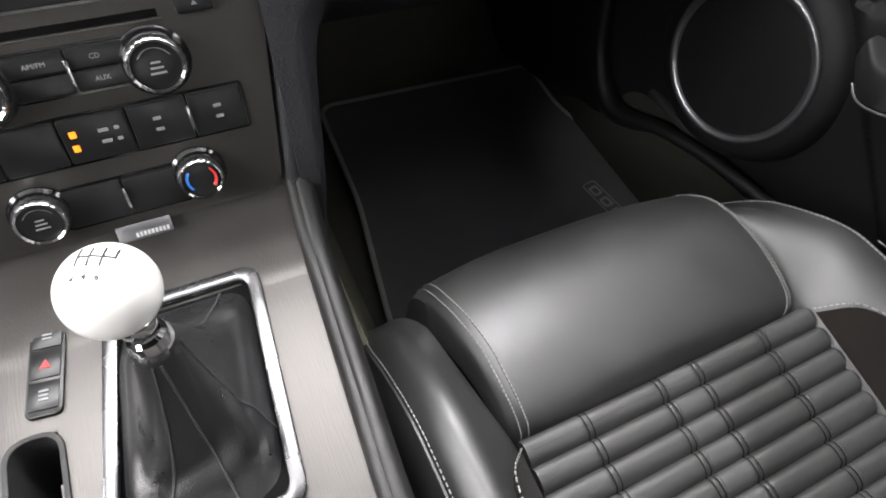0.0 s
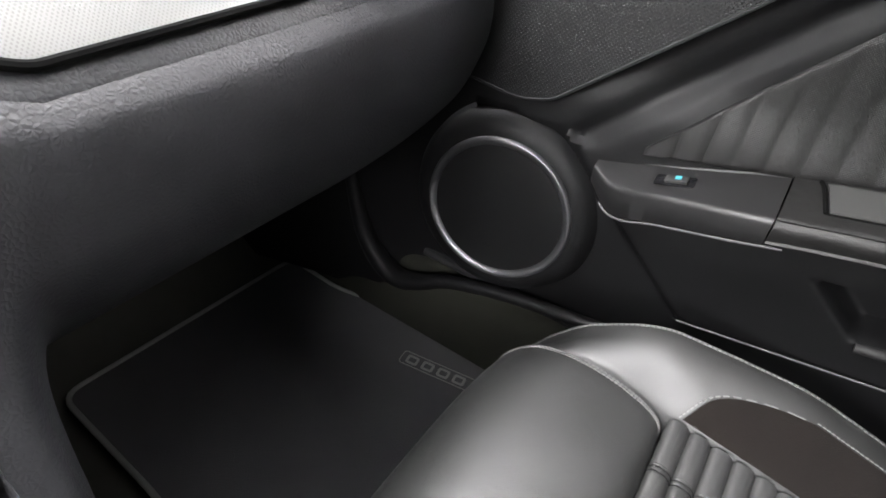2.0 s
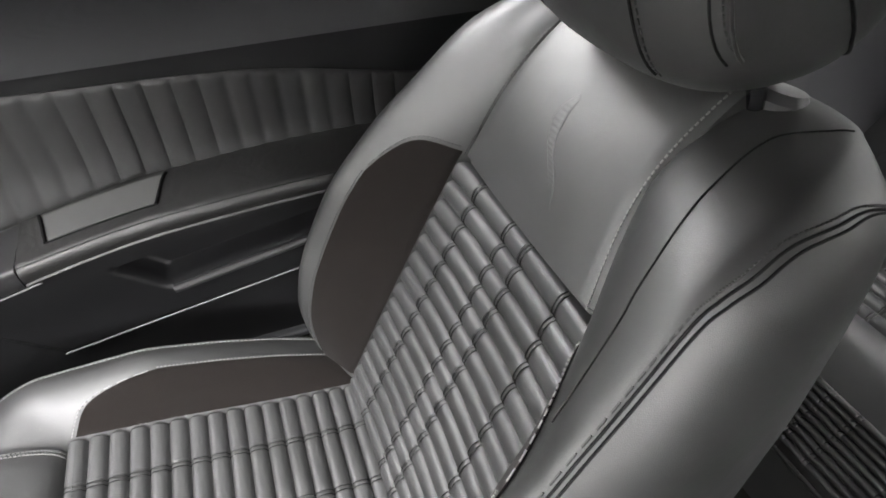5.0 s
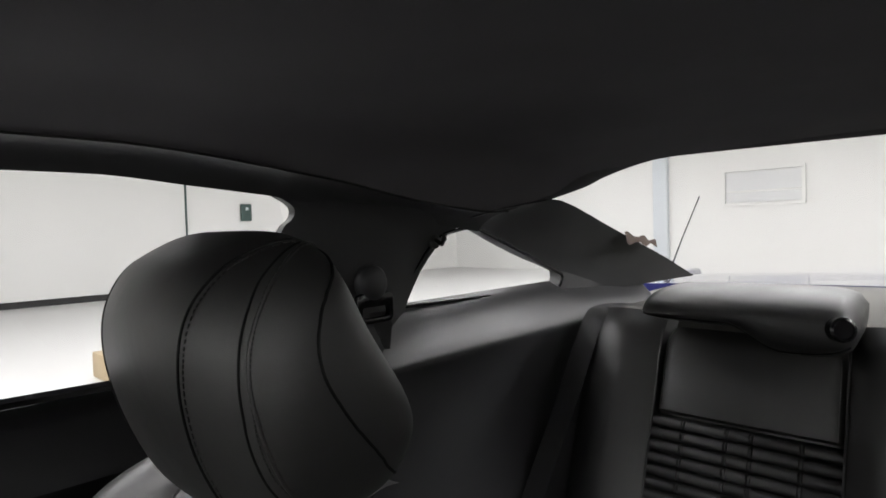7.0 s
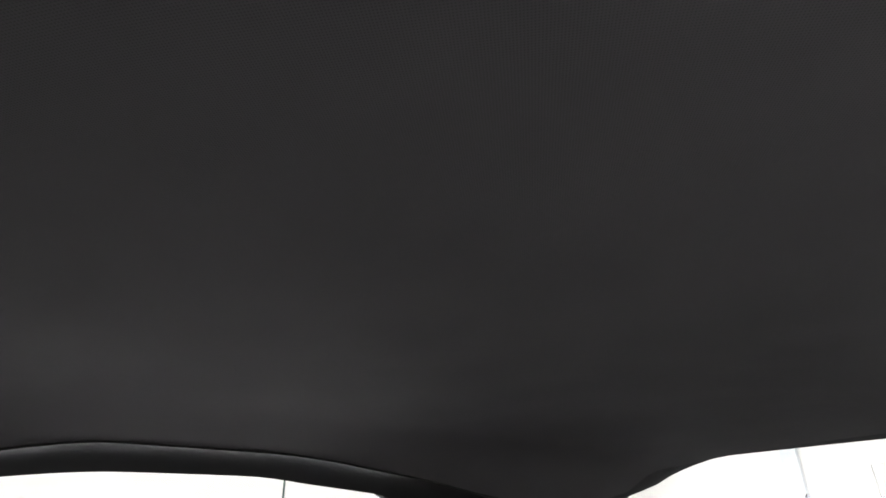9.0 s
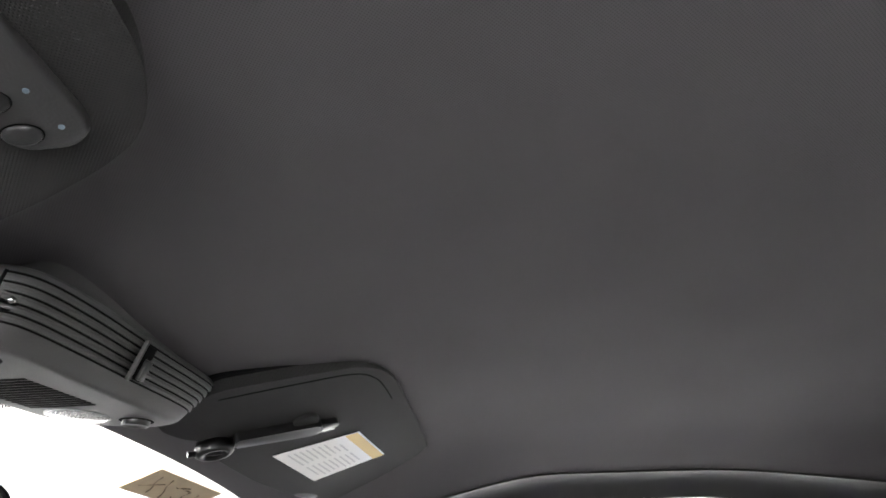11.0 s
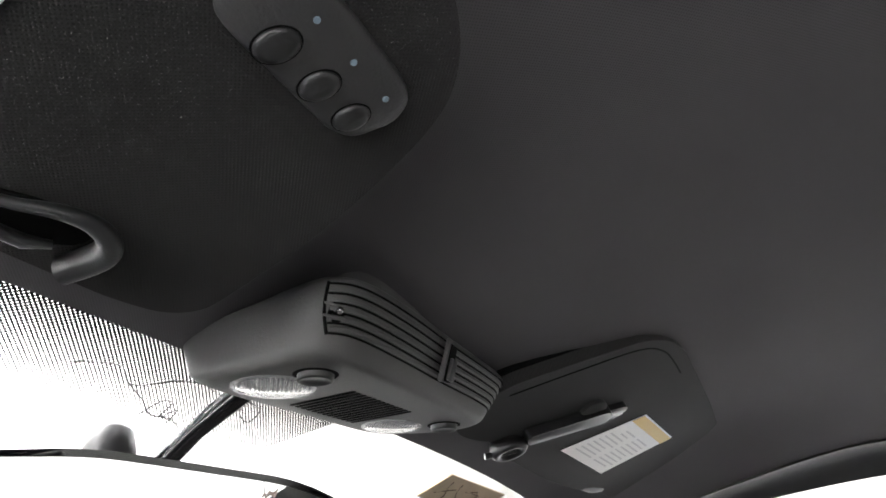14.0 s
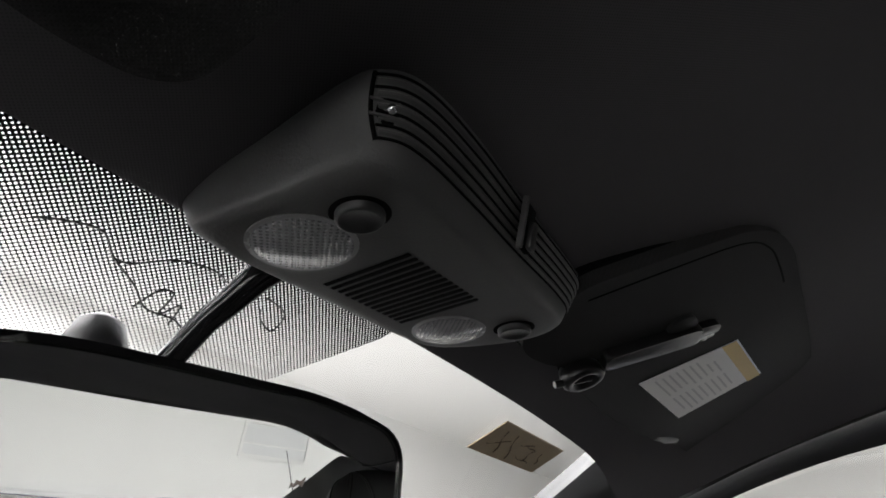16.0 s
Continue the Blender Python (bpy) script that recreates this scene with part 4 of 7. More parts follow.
hr = bmesh.new()
NT = 80
hus = [math.sin(a) for a in steps(-math.pi / 2, math.pi / 2, 48)]
rows = [[hr.verts.new(headrest_point(u, i / NT)) for i in range(NT)] for u in hus[1:-1]]
for a, b in zip(rows, rows[1:]):
    for i in range(NT):
        hr.faces.new((a[i], a[(i + 1) % NT], b[(i + 1) % NT], b[i]))
for row, u in ((rows[0], -1.0), (rows[-1], 1.0)):
    tip = hr.verts.new(headrest_point(u, 0))
    for i in range(NT):
        hr.faces.new((row[i], row[(i + 1) % NT], tip))
head = part("headrest", hr, LEATHER, seat, "bulbous black leather headrest", sharp=80)
EDGES = (([(-0.70, 0.475), (-0.65, 0.417), (-0.63, 0.358), (-0.60, 0.308), (-0.585, 0.25), (-0.57, 0.208), (-0.545, 0.158), (-0.535, 0.108), (-0.55, 0.05), (-0.56, -0.01)], 0.0010, SEAM, 1),
         ([(-0.72, 0.508), (-0.83, 0.433), (-0.88, 0.375), (-0.895, 0.325), (-0.903, 0.25), (-0.905, 0.192), (-0.910, 0.142), (-0.918, 0.075), (-0.925, -0.008)], 0.0014, LEATHER, 0),
         ([(-0.74, 0.480), (-0.805, 0.417), (-0.85, 0.358), (-0.868, 0.30), (-0.872, 0.242), (-0.866, 0.175), (-0.860, 0.133), (-0.865, 0.075), (-0.89, 0.0)], 0.0008, SEAM, 1))
BACK_EDGE = [(-0.108, 1.172), (-0.0953, 1.1568), (-0.082, 1.142), (-0.0735, 1.1264), (-0.0705, 1.1057), (-0.0780, 1.0830), (-0.1003, 1.0544), (-0.1237, 1.0311), (-0.1469, 1.0088), (-0.168, 0.996)]
for sgn in (-1, 1):
    for pts, r, mt, st in EDGES:
        def seam_at(t, lift=0.0003, shift=0.0):
            q = spline([(a, b, 0) for a, b in pts], t)
            return headrest_point(-sgn * q.x + sgn * shift, q.y % 1.0, lift)
        part("seam", tube([seam_at(t) for t in steps(0, 1, 44)], r, 6), mt, head)
        if st:
            part("stitching", stitches(lambda t: seam_at(t, 0.0007, 0.035), 46, 1, 0.0007), DARK_THREAD, head)
    part("seam", tube([side_point(spline([(0, *p) for p in BACK_EDGE], t).y, spline([(0, *p) for p in BACK_EDGE], t).z, sgn, 0.0003) for t in steps(0, 1, 50)], 0.0012, 6), SEAM, head)
for px in (0.283, 0.448):
    part("headrest_post", tube([(px, -0.150, 0.90), (px, -0.138, 0.95), (px, -0.115, 1.01)], 0.006, 10), GLOSS, seat, "black steel headrest post")
    part("post_collar", lathe([(0.018, -0.004), (0.019, 0.004), (0.015, 0.010), (0.007, 0.011)], pose(px, -0.150, 0.962, 12), 20), PLASTIC, seat)


# unseen driver's seat, a mirrored copy added to block light from the left
copy_thing(seat, Matrix.Translation((-SX, seat.location.y, seat.location.z)) @ Matrix.Diagonal((-1, 1, 1, 1)))

# ---- belt guide and coat hook on the centre pillar ----
guide = thing("front_seat_belt", (0.58, -0.40, 1.09), "black front seat belt with guide loop on the pillar", "seat belt")
GM = on_plane((0.562, -0.392, 1.112), (0, -1, 0), (0, 0, 1))
part("pivot_cap", lathe([(0.026, -0.012), (0.026, 0.004), (0.022, 0.009), (0.014, 0.011), (0.001, 0.011)], GM, 28), PLASTIC, guide, "round belt guide cover")
part("guide_loop", ring([tuple(p) for p in rounded([(-0.030, -0.055), (0.034, -0.055), (0.034, -0.012), (-0.030, -0.012)], 0.012, 5)],
                        [tuple(p) for p in rounded([(-0.021, -0.047), (0.025, -0.047), (0.025, -0.032), (-0.021, -0.032)], 0.005, 5)], 0.008, GM, 0.002), GLOSS, guide, "black belt guide loop")


def front_strap(u, v):
    p = spline([(0.563, -0.407, 1.071), (0.566, -0.404, 1.02), (0.580, -0.395, 0.90), (0.600, -0.37, 0.70), (0.62, -0.34, 0.48)], v)
    return p + Vector((0.004 * u, -0.022 + 0.044 * u, 0))


part("webbing", shell(front_strap, steps(0, 1, 5), steps(0, 1, 24), (-0.002, 0, 0)), BELT, guide)
coat = thing("coat_hook", (0.59, -0.55, 1.165), "small black coat hook on the pillar trim", "coat hook")
part("plate", lathe([(0.012, -0.004), (0.012, 0.003), (0.009, 0.005), (0.001, 0.005)], on_plane((0.592, -0.549, 1.166), (0, -1, 0), (0, 0, 1)), 20), MATT, coat)
part("claw", tube([(0.590, -0.549, 1.170), (0.572, -0.547, 1.162), (0.566, -0.547, 1.170), (0.566, -0.547, 1.178)], [0.004, 0.0045, 0.004, 0.003], 10), MATT, coat)


# ---- rear seat ----
rear = thing("bench_seat", (0.226, -0.6, 0.4), "black leather rear seat with fluted insert and folding headrest", "car seat")
RXC = 0.226


def rback(x, z, lift=0.0):
    return Vector((x, -0.87 - 0.35 * (z - 0.85) + lift, z + 0.3 * lift))


def rear_insert(x, v):
    z = 0.60 + 0.25 * v
    return rback(RXC + x, z, 0.012 + 0.010 * flute(v, 13) - 0.004 * column_groove(x, 0.139))


part("back_insert", shell(rear_insert, insert_us(0.139), steps(0, 1, 13 * 8), (0, -0.04, -0.01)), LEATHER, rear, "fluted leather rear backrest insert")


def rear_top(u, v):
    z = 0.852 + 0.145 * v
    e = max(0, (abs(u) - 0.88) / 0.12)
    narrow = 1 - 0.10 * max(0, (v - 0.72) / 0.28) ** 2
    return rback(RXC + 0.139 * u * narrow, z, 0.018 + 0.013 * (1 - u * u) * math.sin(math.pi * min(1, 0.15 + 0.8 * v)) - 0.012 * e * e - 0.03 * max(0, v - 0.8) ** 2 * 25 * 0.2 - (0.012 if v < 0.03 else 0))


part("back_pad", shell(rear_top, steps(-1, 1, 24), [0, 0.02, 0.05] + steps(0.1, 1, 16), (0, -0.04, -0.01)), LEATHER, rear, "smooth leather upper backrest pad")
for s in (1, -1):
    def rbol(u, v, s=s):
        z = 0.58 + 0.44 * v
        x0, x1 = 0.139, (0.285 if s > 0 else 0.25)
        x = x0 + (x1 - x0) * u
        return rback(RXC + s * x, z, 0.004 + 0.045 * math.sin(math.pi * min(1, u * 0.8 + 0.12)) - 0.05 * max(0, v - 0.86) ** 2 * 20)
    part("back_bolster", shell(rbol, steps(0, 1, 16), steps(0, 1, 24), (0, -0.05, -0.01)), LEATHER, rear, "rounded leather rear bolster")
    part("piping", tube([rback(RXC + s * 0.1395, 0.60 + 0.39 * i / 24, 0.024) for i in range(25)], 0.002, 6), LEATHER, rear)
    part("stitching", stitches(lambda t, s=s: rear_top(0.93 * s, t) + Vector((0, 0.001, 0)), 30, 1, 0.0008), THREAD if s < 0 else DARK_THREAD, rear)


def rear_cushion_all(u, v):
    y = -0.80 + 0.50 * v
    x = RXC + 0.31 * u
    z = 0.592 + 0.035 * math.sin(math.pi * min(1, v * 0.72)) - 0.075 * (max(0, v - 0.85) / 0.15) ** 1.4 - 0.015 * abs(u) ** 4 + 0.010 * math.exp(-((v - 0.80) / 0.05) ** 2)
    return (x, y, z)


part("cushion", shell(rear_cushion_all, steps(-1, 1, 24), steps(0, 1, 24), (0, 0, -0.12)), LEATHER, rear, "smooth leather rear cushion")


def rear_flutes(x, v):
    y = -0.614 + 0.176 * v
    x = x * (1 - 0.20 * v)
    base = rear_cushion_all((x) / 0.31, (y + 0.80) / 0.50)
    return (base[0], y, base[2] - 0.010 + 0.018 * flute(v, 7) - 0.004 * column_groove(x / (1 - 0.20 * v), 0.142))


part("cushion_insert", shell(rear_flutes, insert_us(0.142), steps(0, 1, 70), (0, 0, -0.02)), LEATHER, rear, "fluted leather rear cushion insert")
for s in (1, -1):
    part("piping", tube([Vector(rear_cushion_all(0.1425 * s * (1 - 0.20 * t) / 0.31, (-0.614 + 0.176 * t + 0.80) / 0.50)) + Vector((0, 0, 0.002)) for t in steps(-0.40, 1.0, 24)], 0.0022, 6), LEATHER, rear)


def rear_flutes_front(x, v):
    y = -0.348 + 0.050 * v
    base = rear_cushion_all((x) / 0.31, (y + 0.80) / 0.50)
    return (base[0], y + 0.004 * flute(v, 9), base[2] + 0.003 + 0.004 * flute(v, 9) - 0.002 * column_groove(x, 0.125))


part("cushion_insert", shell(rear_flutes_front, insert_us(0.125), steps(0, 1, 72), (0, 0, -0.02)), LEATHER, rear, "fluted leather front edge of rear cushion")

# folding headrest lying over the rear backrest
def rhead(u, v):
    """u sideways, v round the rounded section."""
    a = 2 * math.pi * v
    x = RXC - 0.004 + 0.153 * u
    k = (1 - abs(u) ** 6) ** 0.5 if abs(u) < 1 else 0
    cy, cz = -0.882, 1.048 - 0.004 * max(0, -u) ** 2
    fat = 0.98 + 0.18 * max(0, -u) ** 2 - 0.15 * max(0, u) ** 2
    if math.sin(a) < 0:
        m = min(1, max(0, (-u + 0.10) / 0.55))
        fat = 0.80 + 1.05 * m * m * (3 - 2 * m) - 0.15 * max(0, u) ** 2
    # the front is undercut but for the hinged end
    h = min(1, max(0, (u + 0.30) / 0.35))
    under = 1 - 0.50 * h * h * (3 - 2 * h) * max(0, -math.sin(a)) * (math.cos(a) > 0)
    return (x, cy + 0.082 * under * spow(math.cos(a), 0.8) * (0.55 + 0.45 * k), cz + 0.033 * fat * spow(math.sin(a), 0.8) * (0.35 + 0.65 * k) + 0.010 * math.cos(a) * -1)


bm = bmesh.new()
us, nv = steps(-1, 1, 30), 36
rows = [[bm.verts.new(rhead(u, j / nv)) for j in range(nv)] for u in us]
for a, b in zip(rows, rows[1:]):
    for j in range(nv):
        bm.faces.new((a[j], a[(j + 1) % nv], b[(j + 1) % nv], b[j]))
bm.faces.new(rows[0])
bm.faces.new(rows[-1][::-1])
rh = part("headrest", bm, LEATHER, rear, "flat folded leather rear headrest", sharp=60)
part("pivot_cap", lathe([(0.017, -0.01), (0.017, 0.004), (0.0135, 0.006), (0.012, 0.003), (0.001, 0.003)], on_plane((0.082, -0.800, 1.036), (-0.8, -0.6, 0), (0, -0.1, 1)), 24), GLOSS, rh, "round black pivot cap")


def fold(u):
    """The front seam steps down in the middle of the headrest."""
    m = min(1, max(0, (0.08 - u) / 0.30))
    return 0.972 - 0.105 * m * m * (3 - 2 * m) + 0.035 * max(0, -u - 0.25)


part("seam", tube([Vector(rhead(u, fold(u))) + Vector((0, 0.0006, 0)) for u in steps(-0.95, 0.95, 60)], 0.0013, 6), SEAM, rh)
part("stitching", stitches(lambda t: Vector(rhead(-0.93 + 1.86 * t, fold(-0.93 + 1.86 * t) + 0.016)) + Vector((0, 0.001, 0)), 70, 1, 0.0006), DARK_THREAD, rh)
part("stitching", stitches(lambda t: Vector(rhead(-0.95 + 1.9 * t, 0.02)) + Vector((0, 0.001, 0)), 60, 1, 0.0007), DARK_THREAD, rh)

# rear seat belt
belt = thing("rear_seat_belt", (0.52, -0.8, 0.6), "black seat belt webbing beside the rear seat", "seat belt")


def strap(u, v):
    p = spline([(0.475, -1.00, 1.022), (0.492, -0.93, 1.024), (0.500, -0.885, 1.000), (0.520, -0.82, 0.86), (0.538, -0.76, 0.74), (0.552, -0.705, 0.635)], v)
    return p + Vector((-0.023 + 0.046 * u, -0.004 * u, 0.0))


part("webbing", shell(strap, steps(0, 1, 6), steps(0, 1, 30), (0, -0.002, 0.001)), BELT, belt)
part("buckle_tongue", box(-0.026, 0.026, -0.003, 0.003, -0.03, 0.02, 0.003, 2, pose(0.553, -0.700, 0.625, 20, 0, 8)), PLASTIC, belt, "black tongue plate")
part("latch_eye", tube([(0.548 + 0.012 * math.cos(a), -0.694, 0.602 + 0.014 * math.sin(a)) for a in steps(0, 2 * math.pi, 16)], 0.003, 6), SATIN, belt, "metal eye")


# ---- centre stack ----
STK = on_plane((0, 0.688, 0.65), (1, 0, 0), (0, 0.40, 1))


def sk(x, z, lift=0.0):
    """The frame of a control on the stack's face at x and height z."""
    return STK @ pose(x, (z - 0.65) * 1.077, lift)


stack = thing("centre_console", (0, 0.6, 0.27), "centre console and stack with grey metallic trim panels", "centre console")
face = [(-0.112, -0.012), (0.112, -0.012), (0.132, 0.16), (0.135, 0.245), (0.120, 0.262), (-0.120, 0.262), (-0.135, 0.245), (-0.132, 0.16)]
part("stack_panel", prism(rounded(face, 0.012), 0.010, STK @ pose(0, 0, -0.010), 0.003), TRIM, stack, "grey metallic stack face panel")


def button_block(x0, x1, z0, z1, splits=(), rows_=1, name="button"):
    """A row of black push buttons, each with a bevelled face."""
    xs = [x0, *splits, x1]
    for a, b in zip(xs, xs[1:]):
        for r in range(rows_):
            lo, hi = z0 + (z1 - z0) * r / rows_, z0 + (z1 - z0) * (r + 1) / rows_
            part(name, prism(rounded([(a + 0.0004 - 0, (lo - 0.65) * 1.077 + 0.0004), (b - 0.0004, (lo - 0.65) * 1.077 + 0.0004), (b - 0.0004, (hi - 0.65) * 1.077 - 0.0004), (a + 0.0004, (hi - 0.65) * 1.077 - 0.0004)], 0.0022, 3),
                             0.0045, STK @ pose(0, 0, -0.001), 0.0012), BUTTON, stack, "black push button")


def knob(x, z, r, marks):
    k = thing("control_knob", sk(x, z).translation, "black rotary knob with bright chrome ring", "control knob", "knobs of the centre stack")
    part("bezel", lathe([(r * 1.18, -0.001), (r * 1.18, 0.002), (r * 1.05, 0.004)], sk(x, z), 40), GLOSS, k)
    prof = [(r, 0.002), (r, 0.011), (r * 0.97, 0.0145), (r * 0.90, 0.016), (r * 0.80, 0.0152), (r * 0.78, 0.013)]
    bm = bmesh.new()
    n = 72
    rows = [[bm.verts.new(((q * (1.0 if (i % 3) else 0.965) if 0 < j < 4 else q) * math.cos(2 * math.pi * i / n), (q * (1.0 if (i % 3) else 0.965) if 0 < j < 4 else q) * math.sin(2 * math.pi * i / n), h)) for i in range(n)] for j, (q, h) in enumerate(prof)]
    for a, b in zip(rows, rows[1:]):
        for i in range(n):
            bm.faces.new((a[i], a[(i + 1) % n], b[(i + 1) % n], b[i]))
    bm.transform(sk(x, z))
    part("grip_ring", bm, CHROME, k, "notched chrome grip ring")
    part("cap", lathe([(0.001, 0.0135), (r * 0.70, 0.0135), (r * 0.79, 0.0128)], sk(x, z), 32), BUTTON, k, "black dished cap")
    if marks == "temp":
        for sgn, mt in ((1, RED), (-1, BLUE)):
            pts = [(r * 0.60 * math.cos(a), r * 0.60 * math.sin(a), 0.0139) for a in (steps(-0.75, 0.75, 14) if sgn > 0 else steps(math.pi - 0.75, math.pi + 0.75, 14))]
            bm = tube(pts, 0.0014, 6, flat=0.3)
            bm.transform(sk(x, z))
            part("scale_arc", bm, mt, k, "curved colour scale")
    else:
        bm = tube([(r * 0.58 * math.cos(a), r * 0.58 * math.sin(a), 0.0137) for a in steps(0.5, 2.6, 14)], 0.0006, 5, flat=0.3)
        bm.transform(sk(x, z))
        part("scale_arc", bm, WHITE_PRINT, k)
        for j in range(3):
            bm = box(-r * (0.16 + 0.05 * j), r * (0.16 + 0.05 * j), -0.0006, 0.0006, 0.0135, 0.0139, 0, m=sk(x, z) @ pose(0, r * (0.10 - 0.18 * j), 0))
            part("symbol_bar", bm, WHITE_PRINT, k)
    return k


knob(0.054, 0.741, 0.0185, "tune")
knob(-0.046, 0.741, 0.0185, "volume")
knob(0.057, 0.666, 0.0160, "temp")
knob(-0.045, 0.664, 0.0165, "fan")
# climate and radio buttons
for x0, x1, z0, z1 in ((-0.095, 0.100, 0.690, 0.7185), (-0.028, 0.040, 0.731, 0.7565), (-0.033, 0.046, 0.649, 0.675), (-0.095, 0.099, 0.7780, 0.8040), (-0.0865, 0.0895, 0.8075, 0.8200)):
    part("button_recess", prism(rounded([(x0 - 0.0015, (z0 - 0.65) * 1.077 - 0.0015), (x1 + 0.0015, (z0 - 0.65) * 1.077 - 0.0015), (x1 + 0.0015, (z1 - 0.65) * 1.077 + 0.0015), (x0 - 0.0015, (z1 - 0.65) * 1.077 + 0.0015)], 0.003, 3), 0.0008, STK), GLOSS, stack)
button_block(-0.095, 0.100, 0.690, 0.7185, (-0.052, -0.015, 0.026, 0.0635), 1)
button_block(-0.028, 0.040, 0.731, 0.7565, (0.006,), 2)
button_block(-0.033, 0.046, 0.649, 0.675, (0.007,), 1)
button_block(-0.095, 0.099, 0.7780, 0.8040, (-0.022, 0.030, 0.060), 2)
button_block(-0.0865, 0.0895, 0.8075, 0.8200, [-0.069 + 0.0176 * i for i in range(9)], 1)
for px, z0, z1 in ((0.0635, 0.697, 0.712), (0.006, 0.736, 0.751), (0.007, 0.655, 0.669), (0.060, 0.784, 0.799)):
    part("chrome_pin", box(px - 0.0013, px + 0.0013, (z0 - 0.65) * 1.077, (z1 - 0.65) * 1.077, 0.003, 0.0056, 0.0006, 2, STK), CHROME, stack, "chrome divider pin")
for zz in (0.7085, 0.7000):
    part("amber_lamp", box(-0.0095, -0.0055, -0.0022, 0.0022, 0.0033, 0.0038, 0.0003, 1, sk(-0.001 * (zz < 0.705), zz)), AMBER, stack, "lit amber indicator")
# disc slot drawn as a black strip, its shade put into the colour
part("disc_slot", box(-0.095, 0.064, -0.0024, 0.0024, -0.004, 0.0006, 0.0004, 1, sk(0, 0.7665)), VOID, stack, "flat black strip for the shade in the disc slot")
part("slot_lip", box(-0.097, 0.066, -0.0036, -0.0026, 0.0, 0.0012, 0.0003, 1, sk(0, 0.7660)), TRIM, stack)
button_block(0.0745, 0.0985, 0.7635, 0.7745)
part("eject_symbol", prism([(-0.0018, -0.0012), (0.0018, -0.0012), (0, 0.0018)], 0.0003, sk(0.0865, 0.769, 0.0034)), WHITE_PRINT, stack)
for word, x, z in (("AM/FM", -0.011, 0.7500), ("CD", 0.022, 0.7500), ("AUX", 0.022, 0.7375), ("MENU", 0.0445, 0.7975), ("SOUND", 0.0445, 0.7845), ("CLOCK", 0.080, 0.7975), ("PHONE", 0.080, 0.7845)):
    words(word, 0.0043, sk(x, z, 0.0036), WHITE_PRINT, stack, "button_lettering")
for x in (0.0805, 0.0630, 0.0454, 0.0278, 0.0102):
    part("symbol", prism([(-0.0016, 0), (0, -0.002), (0.0016, 0), (0, 0.002)], 0.0003, sk(x, 0.8138, 0.0036)), WHITE_PRINT, stack)
for x, w_ in ((0.010, 0.006), (0.018, 0.003), (0.043, 0.005), (0.082, 0.005), (-0.072, 0.006)):
    for dz in (0.0, -0.007):
        part("symbol", box(-w_ / 2, w_ / 2, -0.0011, 0.0011, 0.0034, 0.0039, 0, m=sk(x, 0.708 + dz)), WHITE_PRINT, stack)
part("display_frame", prism(rounded([(-0.100, 0.189), (0.094, 0.189), (0.094, 0.240), (-0.100, 0.240)], 0.006), 0.0018, STK, 0.0012), TRIM, stack)
part("display", box(-0.094, 0.084, 0.194, 0.237, 0.0012, 0.0026, 0.0004, 1, STK), GLOSS, stack, "dark glossy information display")
words("EXT TEMP", 0.0056, STK @ pose(0.058, 0.2165, 0.0028), glow("display_text", (0.75, 0.80, 0.95), 0.35), stack, "display_text")
part("display_digits", box(0.054, 0.066, 0.2035, 0.2085, 0.0026, 0.0029, 0, m=STK), glow("display_digits", (0.75, 0.80, 0.95), 0.2), stack)


# sides of the stack and console, down to the carpet
def stack_side(u, v, s=1):
    """u from the face edge to the footwell wall, v upwards."""
    z = 0.58 + 0.30 * v
    yf = 0.688 + 0.40 * (z - 0.65)
    xe = 0.113 + 0.020 * min(1, max(0, (z - 0.64) / 0.16))
    pts = [(xe + 0.001, yf + 0.004), (xe + 0.007, yf - 0.001), (xe + 0.016, yf + 0.001), (xe + 0.022, yf + 0.010), (xe + 0.024, yf + 0.05), (xe + 0.024, yf + 0.40)]
    p = spline([(a, b, 0) for a, b in pts], u)
    return (s * p.x, p.y, z)


def stack_hood(x, v):
    p = spline([(0, 0.800, 0.884), (0, 0.786, 0.890), (0, 0.780, 0.900), (0, 0.788, 0.925), (0, 0.812, 0.955), (0, 0.850, 0.974)], v)
    return (x, p.y + 0.02 * max(0, (abs(x) - 0.11) / 0.04) ** 2, p.z)


part("stack_hood", shell(stack_hood, steps(-0.150, 0.150, 24), steps(0, 1, 24), (0, 0.01, -0.004)), GRAIN, stack, "soft black pad above the stack")
for s in (1, -1):
    part("stack_flank", shell(lambda u, v: stack_side(u, v, s), steps(0, 1, 26), steps(-1.02, 1.03, 34), (-0.01 * s, 0.006, 0)), GRAIN, stack, "black grained side of the stack")
    part("edge_stitching", stitches(lambda t: Vector(stack_side(0.50, 0.05 + 0.95 * t, s)) + Vector((0.0006 * s, -0.0006, 0)), 70, 1, 0.0005), DARK_THREAD, stack)


def console_z(y):
    return 0.600 + table([(0.0, -0.012), (0.40, 0.0), (0.625, 0.0), (0.655, 0.010), (0.68, 0.030), (0.70, 0.052)], y)


def console_half(y):
    return 0.1005 + 0.018 * max(0, (y - 0.45) / 0.25)


def console_top(u, v):
    y = 0.10 + 0.592 * v
    return (console_half(y) * u * (1.0 if u > 0 else 1.06), y, console_z(y) - 0.002 * abs(u) ** 6)


